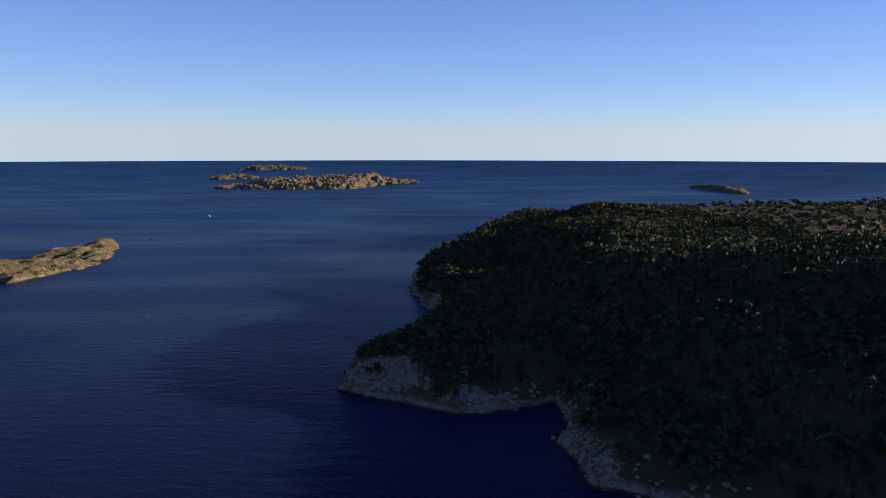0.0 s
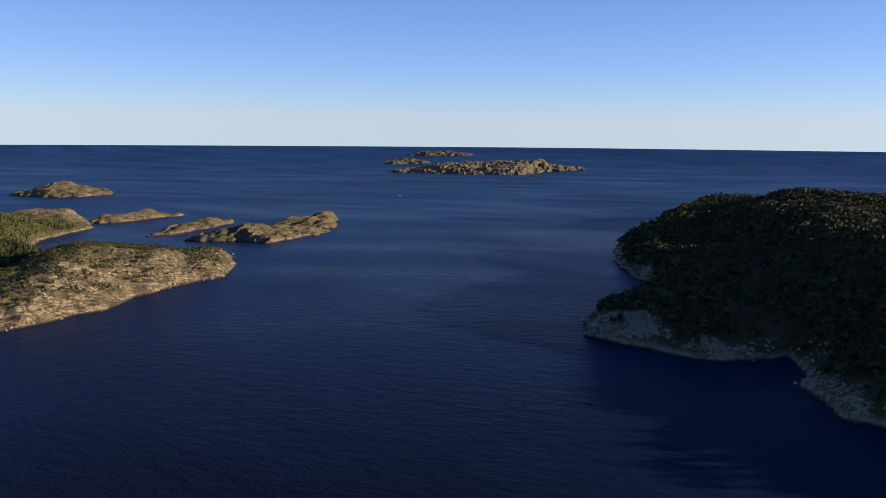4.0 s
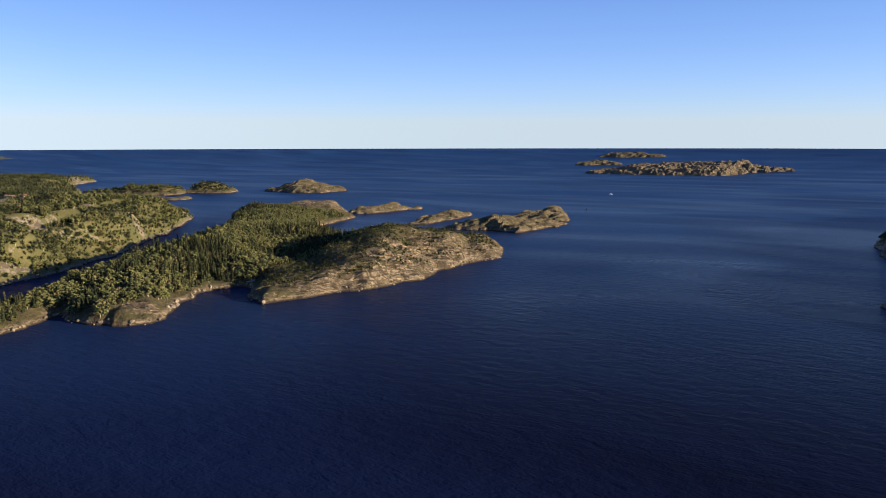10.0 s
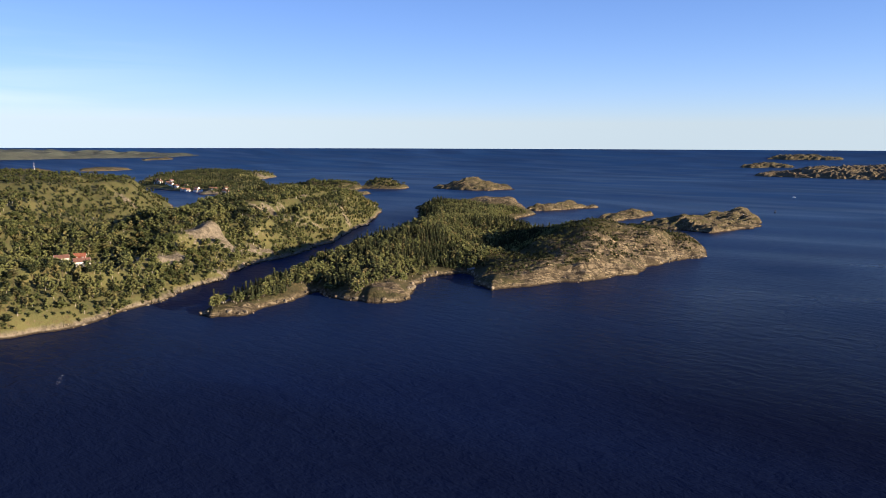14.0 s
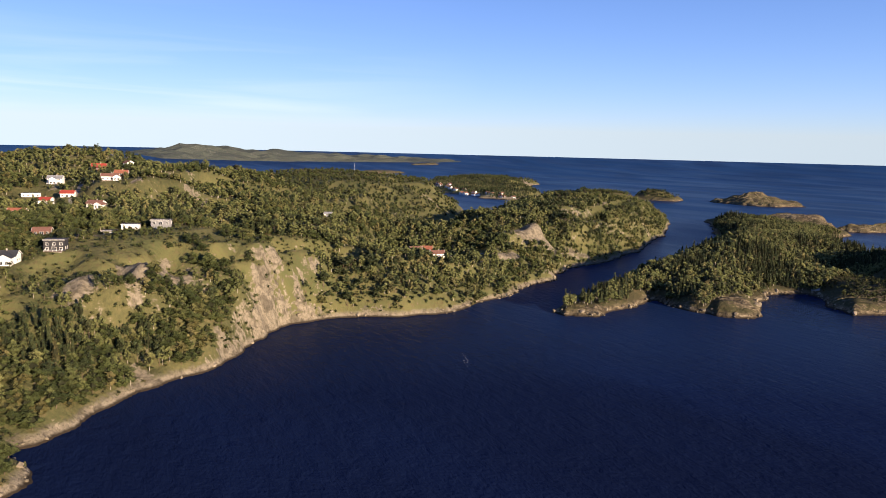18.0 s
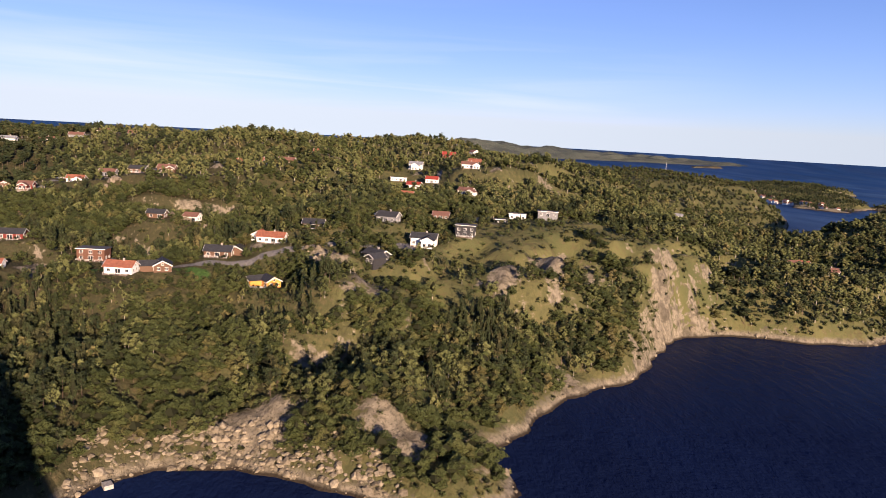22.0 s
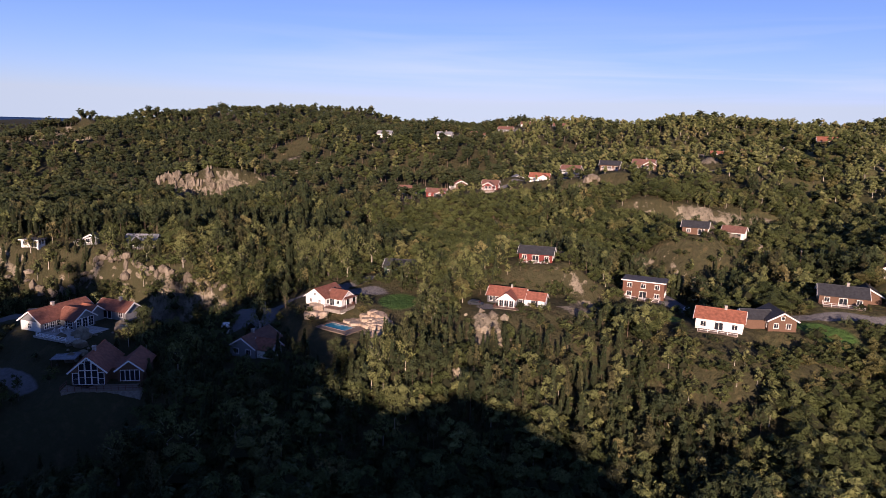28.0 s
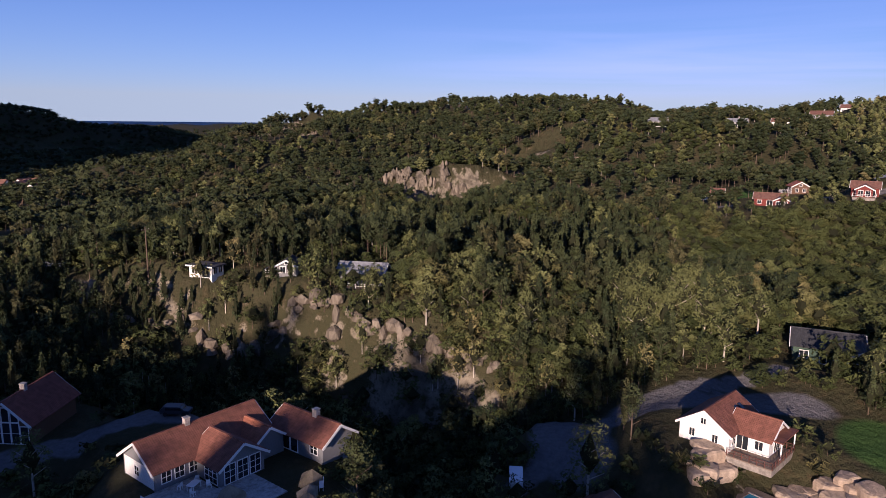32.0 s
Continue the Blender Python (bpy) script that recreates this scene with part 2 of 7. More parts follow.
def ground_material(name, heath_a, heath_b, rock_a, rock_b, mark=1.0, beds=None):
    """Rock and heath: rock where bare is high or the ground is steep, and along the shore."""
    m = material(name, rough=0.95, spec=0.1)
    q = Nodes(m)
    big, fine = q.noise(0.03, 6), q.noise(0.35, 8, rough=0.65)
    layers = q.noise(0.2, 6, q.place((0.9, 0.6, 0.8)), 0.8)
    cracks = q.noise(1.1, 6, rough=0.7)
    rock = q.mix(q.span(fine, 0.35, 0.65), rock_a, rock_b)
    rock = q.mix(q.span(layers, 0.5, 0.62, 0.0, min(0.95, 0.85 * mark)), rock, tuple(0.32 * c for c in rock_a))
    rock = q.mix(q.span(cracks, 0.53, 0.64, 0.0, 0.75), rock, (0.05, 0.042, 0.025))
    upright = q.noise(0.55, 5, q.place((1.0, 1.0, 0.1)), 0.3)
    rock = q.mix(q.span(upright, 0.54, 0.66, 0.0, 0.5 * mark), rock, (0.045, 0.038, 0.026))
    if beds is not None:
        # tilted beds: long thin cracks and pale slabs between them
        turned = q.place()
        for key, value in (("Rotation", (0.0, 0.0, radians(-beds))), ("Rotation", (radians(32), 0.0, 0.0)), ("Scale", (0.03, 0.2, 0.3))):
            mp = q.n("Mapping")
            mp.inputs[key].default_value = value
            q.wire(turned, mp.inputs[0])
            turned = mp.outputs[0]
        bed = q.noise(1.0, 5, turned, 0.4, 0.6)
        line = q.math("ABSOLUTE", q.math("SUBTRACT", bed, 0.5))
        rock = q.mix(q.span(bed, 0.5, 0.6, 0.0, 0.7), rock, tuple(0.38 * c for c in rock_a))
        rock = q.mix(q.span(line, 0.012, 0.04, 0.9, 0.0), rock, (0.03, 0.025, 0.018))
    heath = q.mix(q.span(big, 0.4, 0.6), heath_a, heath_b)
    floor_c = q.mix(q.span(fine, 0.35, 0.65), (0.062, 0.056, 0.028), (0.036, 0.042, 0.018))
    heath = q.mix(q.span(q.math("ADD", q.n("Attribute", attr="grass").outputs["Fac"], q.math("MULTIPLY", q.math("SUBTRACT", fine, 0.5), 0.8)), 0.25, 0.6), floor_c, heath)
    heath = q.mix(q.span(fine, 0.5, 0.75, 0.0, 0.8), heath, (0.12, 0.085, 0.045))
    geo = q.n("NewGeometry")
    sp = q.n("SeparateXYZ")
    q.wire(geo.outputs["Position"], sp.inputs[0])
    shore = q.math("ADD", sp.outputs[2], q.math("MULTIPLY", q.math("SUBTRACT", fine, 0.5), 6.0))
    shore = q.span(shore, 2.4, 4.4, 1.0, 0.0)
    bare = q.n("Attribute", attr="bare").outputs["Fac"]
    mask = q.math("ADD", bare, q.math("MULTIPLY", q.math("SUBTRACT", fine, 0.5), 2.0))
    if beds is not None:
        mask = q.math("ADD", mask, q.math("MULTIPLY", q.math("SUBTRACT", bed, 0.5), 1.8))
    mask = q.math("MAXIMUM", q.span(mask, 0.42, 0.58), shore)
    col = q.mix(mask, heath, rock)
    wet = q.span(q.math("ADD", sp.outputs[2], q.math("MULTIPLY", fine, 0.8)), 1.0, 1.9, 1.0, 0.0)
    col = q.mix(wet, col, (0.035, 0.028, 0.02))
    lawn = q.n("Attribute", attr="lawn").outputs["Fac"]
    col = q.mix(q.span(lawn, 0.4, 0.6), col, q.mix(q.span(fine, 0.3, 0.7), (0.05, 0.1, 0.02), (0.07, 0.13, 0.028)))
    gravel = q.n("Attribute", attr="gravel").outputs["Fac"]
    col = q.mix(q.span(gravel, 0.4, 0.6), col, q.mix(q.span(cracks, 0.3, 0.7), (0.115, 0.112, 0.112), (0.19, 0.183, 0.175)))
    q.colour(col)
    q.bump(q.math("ADD", q.math("MULTIPLY", layers, 0.9), q.math("ADD", q.math("MULTIPLY", cracks, 0.5), q.math("MULTIPLY", upright, -0.8))), 1.0, 1.3 * mark)
    return m


M_LAND = ground_material("heath_and_granite", (0.125, 0.122, 0.045), (0.085, 0.092, 0.034), (0.155, 0.136, 0.097), (0.265, 0.232, 0.166), 0.7)
M_SKERRY = ground_material("grey_skerry_rock", (0.085, 0.076, 0.036), (0.06, 0.06, 0.026), (0.165, 0.136, 0.084), (0.33, 0.275, 0.172), 1.0, 52)

# distance haze is mixed into these grey-green colours
M_COAST = ground_material("hazed_coast", (0.07, 0.088, 0.07), (0.06, 0.075, 0.062), (0.15, 0.15, 0.135), (0.21, 0.205, 0.185), 0.7)


def leaf_material(name, dark, light, warm, gap=3.4, cut=0.47):
    m = material(name, rough=0.75, spec=0.12)
    q = Nodes(m)
    tint = q.n("Attribute", attr="tint").outputs["Fac"]
    n1 = q.noise(0.02, 4)
    col = q.mix(q.span(tint, 0.1, 0.8), dark, light)
    col = q.mix(q.math("MULTIPLY", q.span(tint, 0.78, 0.95), 0.8), col, warm)
    col = q.mix(q.span(n1, 0.4, 0.65, 0.0, 0.45), col, light)
    col = q.mix(q.span(q.noise(0.9, 3), 0.4, 0.7, 0.0, 0.5), col, dark)
    q.colour(col)
    # gaps between the leaves of a spray
    if gap:
        q.wire(q.span(q.noise(gap, 2.0, distortion=0.3), cut, cut + 0.04), q.b.inputs["Alpha"])
    return m


M_LEAF = leaf_material("broadleaf_foliage", (0.03, 0.04, 0.012), (0.084, 0.099, 0.028), (0.125, 0.105, 0.036))
M_NEEDLE = leaf_material("conifer_foliage", (0.024, 0.034, 0.014), (0.056, 0.068, 0.025), (0.085, 0.072, 0.03))
M_BIRCH = leaf_material("birch_foliage", (0.08, 0.094, 0.03), (0.168, 0.178, 0.058), (0.19, 0.15, 0.06))
FAR_LEAF = leaf_material("broadleaf_foliage_mid", (0.03, 0.04, 0.012), (0.084, 0.099, 0.028), (0.125, 0.105, 0.036), 1.5, 0.42)
FAR_NEEDLE = leaf_material("conifer_foliage_mid", (0.024, 0.034, 0.014), (0.056, 0.068, 0.025), (0.085, 0.072, 0.03), 1.5, 0.42)
FAR_BIRCH = leaf_material("birch_foliage_mid", (0.08, 0.094, 0.03), (0.168, 0.178, 0.058), (0.19, 0.15, 0.06), 1.5, 0.42)
# crown cores are coloured dark to stand in for shade between the leaves
M_CROWN_SHADE = material("inner_crown_shade", (0.022, 0.024, 0.012), 0.95, spec=0.05)
M_BARK = material("grey_brown_bark", (0.12, 0.09, 0.065), 0.95, spec=0.1)
M_BIRCHBARK = material("pale_birch_bark", (0.42, 0.38, 0.32), 0.9, spec=0.1)

# sea: dark deep water with wind ripples, lighter, bluer and rougher away from the path
M_SEA = material("deep_sea_water", (0.004, 0.0095, 0.026), 0.12, spec=0.07)
q = Nodes(M_SEA)
q.b.inputs["IOR"].default_value = 1.33
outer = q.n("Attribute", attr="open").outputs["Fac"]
w1 = q.noise(0.16, 4, q.place((0.45, 1.0, 1.0)), 0.4)
w2 = q.noise(0.75, 3, q.place((0.6, 1.0, 1.0)), 0.3)
w3 = q.noise(0.006, 5, q.place((0.35, 1.0, 1.0)), 0.8)
w4 = q.noise(0.0035, 4, q.place((0.6, 1.0, 1.0)), 1.2)
q.bump(q.math("MULTIPLY", q.math("ADD", q.math("MULTIPLY", w1, 1.0), q.math("MULTIPLY", w2, 0.35)), q.span(outer, 0.0, 1.0, 1.0, 0.08)), 0.55, 1.6)
q.wire(q.math("ADD", q.span(w3, 0.35, 0.7, 0.16, 0.36), q.math("MULTIPLY", outer, 0.2)), q.b.inputs["Roughness"])
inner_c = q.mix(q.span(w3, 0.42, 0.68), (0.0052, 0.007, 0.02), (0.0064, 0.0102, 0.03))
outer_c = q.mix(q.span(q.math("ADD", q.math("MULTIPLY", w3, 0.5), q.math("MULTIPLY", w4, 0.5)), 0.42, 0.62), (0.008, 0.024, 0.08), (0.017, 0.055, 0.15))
# sky reflection painted in: the base colour lightens towards the west
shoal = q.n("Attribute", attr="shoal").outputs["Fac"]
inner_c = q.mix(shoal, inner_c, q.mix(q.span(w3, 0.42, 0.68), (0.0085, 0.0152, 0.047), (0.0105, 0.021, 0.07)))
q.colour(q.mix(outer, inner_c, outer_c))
q.wire(q.span(outer, 0.0, 0.5, 0.001, 0.05), q.b.inputs["Specular IOR Level"])

# ---- sea: one sheet to the horizon, lifting with distance where the view ends ----
SEA_C, SEA_R = (-265.0, -264.0), 4520.0


def sea_level(x, y):
    r = np.hypot(x - SEA_C[0], y - SEA_C[1])
    far = np.interp(np.degrees(np.arctan2(y - SEA_C[1], x - SEA_C[0])) % 360, [0, 90, 130, 170, 215, 270, 360], [100, 102, 93, 84, 60, 60, 100])
    return far * np.clip((r - 2900.0) / (SEA_R - 2900.0), 0, 1) ** 2


radii = np.concatenate([[0.0], np.geomspace(20, SEA_R, 90)])
angles = np.linspace(0, 2 * math.pi, 193)[:-1]
rr, aa = np.meshgrid(radii[1:], angles, indexing="ij")
sx, sy = SEA_C[0] + rr * np.cos(aa), SEA_C[1] + rr * np.sin(aa)
sv = np.column_stack([sx.ravel(), sy.ravel(), sea_level(sx, sy).ravel()])
ni, nj = rr.shape
ii, jj = np.meshgrid(np.arange(ni - 1), np.arange(nj), indexing="ij")
j2 = (jj + 1) % nj
sf = np.column_stack([(ii * nj + jj).ravel(), ((ii + 1) * nj + jj).ravel(), ((ii + 1) * nj + j2).ravel(), (ii * nj + j2).ravel()])
cap = np.column_stack([np.arange(0, nj, 2), (np.arange(0, nj, 2) + 1) % nj, (np.arange(0, nj, 2) + 2) % nj, np.full(nj // 2, len(sv))])
sv = np.vstack([sv, [[SEA_C[0], SEA_C[1], 0.0]]])
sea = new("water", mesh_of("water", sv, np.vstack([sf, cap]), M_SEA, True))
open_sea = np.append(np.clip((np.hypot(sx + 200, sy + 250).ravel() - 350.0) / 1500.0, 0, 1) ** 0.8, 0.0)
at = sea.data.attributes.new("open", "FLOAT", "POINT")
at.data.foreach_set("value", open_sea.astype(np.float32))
# share of the painted reflection, growing with -x
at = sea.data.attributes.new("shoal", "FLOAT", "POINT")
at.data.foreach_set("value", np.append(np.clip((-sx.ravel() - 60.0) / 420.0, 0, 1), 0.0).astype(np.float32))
tagged(sea, "dark blue rippled sea water reaching the horizon", "sea", kind="structure")


# ---- land ----
def axis(*spans):
    out = [np.arange(a, b, s, dtype=float) for a, b, s in spans]
    return np.concatenate(out + [[spans[-1][1]]])


class Land:
    """One body of land: its coast, spot heights, level pads, bare rock patches and lawns."""

    def __init__(self, coast, spots, slope=0.8, rough=5.0, rock=2.0, wobble=5.0, soft=12.0, seed=1, bare=0.0, strata=None, k=6.0, ledge=0.0):
        self.coast, self.spots, self.slope, self.rough, self.rock = coast, spots, slope, rough, rock
        self.wobble, self.soft, self.seed, self.bare0, self.strata, self.k, self.ledge = wobble, soft, seed, bare, strata, k, ledge
        self.pads, self.patches, self.lawns, self.gravels, self.cliffs, self.clears, self.roads, self.heaths = [], [], [], [], [], [], [], []
        self.green, self.ease = 1.0, None

    def inner(self, x, y):
        wx = fbm(x, y, 22.0, 3, self.seed + 40) * self.wobble * 2
        wy = fbm(x, y, 22.0, 3, self.seed + 50) * self.wobble * 2
        return coast_distance(x + wx, y + wy, self.coast)

    def broken(self, x, y):
        if self.strata is None:
            return np.clip(0.48 + 1.9 * fbm(x, y, 13.0, 4, 77), 0, 1)
        c, s = math.cos(radians(self.strata)), math.sin(radians(self.strata))
        return np.clip(0.55 + 1.5 * fbm((x * c + y * s) * 0.3, -x * s + y * c, 10.0, 3, 77), 0, 1)

    def bare(self, x, y):
        b, whole = np.full(x.shape, self.bare0).ravel(), self.broken(x, y).ravel()
        fx, fy = x.ravel(), y.ravel()
        for px, py, ra, rb, ang in self.patches:
            c, s = math.cos(radians(ang)), math.sin(radians(ang))
            k = np.nonzero((np.abs(fx - px) < 1.6 * ra) & (np.abs(fy - py) < 1.6 * ra))[0]
            dx, dy = fx[k] - px, fy[k] - py
            u, v = (dx * c + dy * s) / ra, (-dx * s + dy * c) / rb
            b[k] = np.maximum(b[k], np.clip(1.6 - np.sqrt(u * u + v * v), 0, 1) * (whole[k] if ra < 30 else 0.5 + 0.5 * whole[k]))
        return b.reshape(x.shape)

    def flat(self, items, x, y):
        b = np.zeros(x.shape)
        for px, py, ra, rb, ang in items:
            c, s = math.cos(radians(ang)), math.sin(radians(ang))
            u, v = ((x - px) * c + (y - py) * s) / ra, (-(x - px) * s + (y - py) * c) / rb
            b = np.maximum(b, np.clip(1.5 - np.sqrt(u * u + v * v), 0, 1))
        return b

    def grass(self, x, y):
        g = np.full(x.shape, self.green) if not callable(self.green) else self.green(x, y)
        for px, py, r in self.heaths:
            g = np.maximum(g, 1 - step(r * 0.8, r * 1.5, np.hypot(x - px, y - py)))
        return g

    def gravel(self, x, y):
        b = self.flat(self.gravels, x, y)
        for line, half in self.roads:
            for (ax, ay), (bx, by) in zip(line, line[1:]):
                ex, ey = bx - ax, by - ay
                t = np.clip(((x - ax) * ex + (y - ay) * ey) / (ex * ex + ey * ey), 0, 1)
                b = np.maximum(b, np.clip(0.5 + (half - np.hypot(x - ax - t * ex, y - ay - t * ey)) / 2.0, 0, 1))
        return b

    def height(self, x, y, d=None):
        x, y = np.asarray(x, float), np.asarray(y, float)
        if d is None:
            d = self.inner(x, y)
        b = self.bare(x, y)
        sl = self.slope(x, y) if callable(self.slope) else self.slope
        sl = sl * (1 + 0.9 * fbm(x, y, 35.0, 2, self.seed + 9))
        top = spread(x, y, self.spots, 2.0, self.soft) + fbm(x, y, 70.0, 4, self.seed) * self.rough
        if self.ledge:
            top = top + self.ledge * np.tanh(9.0 * fbm(x, y, 85.0, 3, self.seed + 21)) * step(20.0, 60.0, d) * (0.15 + 0.85 * step(-650.0, -720.0, x))
        if self.strata is None:
            crag = ridged(x, y, 15.0, 4, self.seed + 3)
        else:
            c, s = math.cos(radians(self.strata)), math.sin(radians(self.strata))
            u, v = x * c + y * s, -x * s + y * c
            crag = ridged(u * 0.3, v, 12.0, 3, self.seed + 3) * 0.7 + 0.4 * ridged(x, y, 9.0, 3, self.seed + 5)
            for period, tall in ((17.0, 1.5), (9.5, 0.9)):
                ph = v / period + 1.6 * fbm(x, y, 45.0, 2, self.seed + 13) + 0.5 * fbm(u * 0.4, v, 9.0, 2, self.seed + 14)
                fr = ph - np.floor(ph)
                crag = crag + tall * (step(0.0, 0.38, fr) - 0.5 - 0.9 * fr)
        waver = 5.0 * fbm(x, y, 14.0, 2, 31) + 1.6 * ridged(x, y, 11.0, 2, 33) if self.cliffs else 0.0
        for px, py, half, nx, ny, rise in self.cliffs:
            m = math.hypot(nx, ny)
            s = ((x - px) * nx + (y - py) * ny) / m + waver
            a = ((x - px) * -ny + (y - py) * nx) / m
            top = top + rise * (step(-2.5, 2.5, s) - 0.5) * np.exp(-np.abs(s) / 35.0) * np.exp(-(a / half) ** 4)
        z = smin(top, 0.3 + sl * d + 2.6 * (1 - np.exp(-np.maximum(d, 0) / 3.0)), self.k)
        z = z + crag * self.rock * (0.25 + 0.75 * b) * step(-2.0, 12.0, d)
        z = np.where(d > 0, np.maximum(z, 0.05 + 0.03 * d), np.maximum(d * 0.6, -4.0))
        for k, (px, py, pz, r) in enumerate(self.pads):
            w = 1 - step(r * 0.85, r * 1.7 + (self.ease[k] if self.ease else 0.0), np.hypot(x - px, y - py))
            z = z + (pz - z) * w
        return z

    def build(self, name, xs, ys, mat, label, category, smooth=True):
        gx, gy = np.meshgrid(xs, ys, indexing="ij")
        d = self.inner(gx, gy)
        z = self.height(gx, gy, d)
        gu, gv = np.gradient(z, xs, ys)
        steep = np.hypot(gu, gv)
        bare = np.maximum(self.bare(gx, gy), step(1.0, 2.1, steep) * (0.2 + 0.8 * self.broken(gx, gy)))
        ni, nj = gx.shape
        idx = np.arange(ni * nj).reshape(ni, nj)
        quads = np.stack([idx[:-1, :-1], idx[1:, :-1], idx[1:, 1:], idx[:-1, 1:]], -1).reshape(-1, 4)
        keep = z.ravel()[quads].max(1) > -2.5
        quads = quads[keep]
        used = np.unique(quads)
        remap = np.full(ni * nj, -1, np.int64)
        remap[used] = np.arange(len(used))
        co = np.column_stack([gx.ravel(), gy.ravel(), z.ravel()])[used]
        me = mesh_of(name, co, remap[quads], mat, smooth)
        for key, val in (("bare", bare), ("grass", self.grass(gx, gy)), ("lawn", self.flat(self.lawns, gx, gy)), ("gravel", self.gravel(gx, gy))):
            at = me.attributes.new(key, "FLOAT", "POINT")
            at.data.foreach_set("value", val.ravel()[used].astype(np.float32))
        return tagged(new(name, me), label, category, kind="structure")


MAIN_COAST = [(1000, -700), (100, -520), (-150, -470), (-265, -366), (-318, -366), (-356, -412), (-410, -455), (-460, -452), (-500, -436), (-524, -420), (-535, -408),
              (-535, -383), (-531, -368), (-522, -358), (-512, -345), (-503, -325), (-499, -309), (-508, -297), (-522, -293), (-537, -301), (-548, -286),
              (-574, -256), (-597, -224), (-600, -206), (-640, -173), (-672, -140), (-676, -111), (-661, -62), (-654, -25), (-668, 5),
              (-684, 55), (-707, 103), (-722, 145), (-758, 187), (-778, 276), (-800, 312), (-815, 358), (-924, 540), (-1050, 708),
              (-1075, 722), (-1130, 705), (-1230, 640), (-1200, 520), (-1090, 330), (-1030, 240), (-1070, 220), (-1180, 330), (-1300, 440), (-1420, 520),
              (-1560, 560), (-1900, 560), (-2400, 300), (-2900, -400), (-2950, -2550), (1000, -2550)]
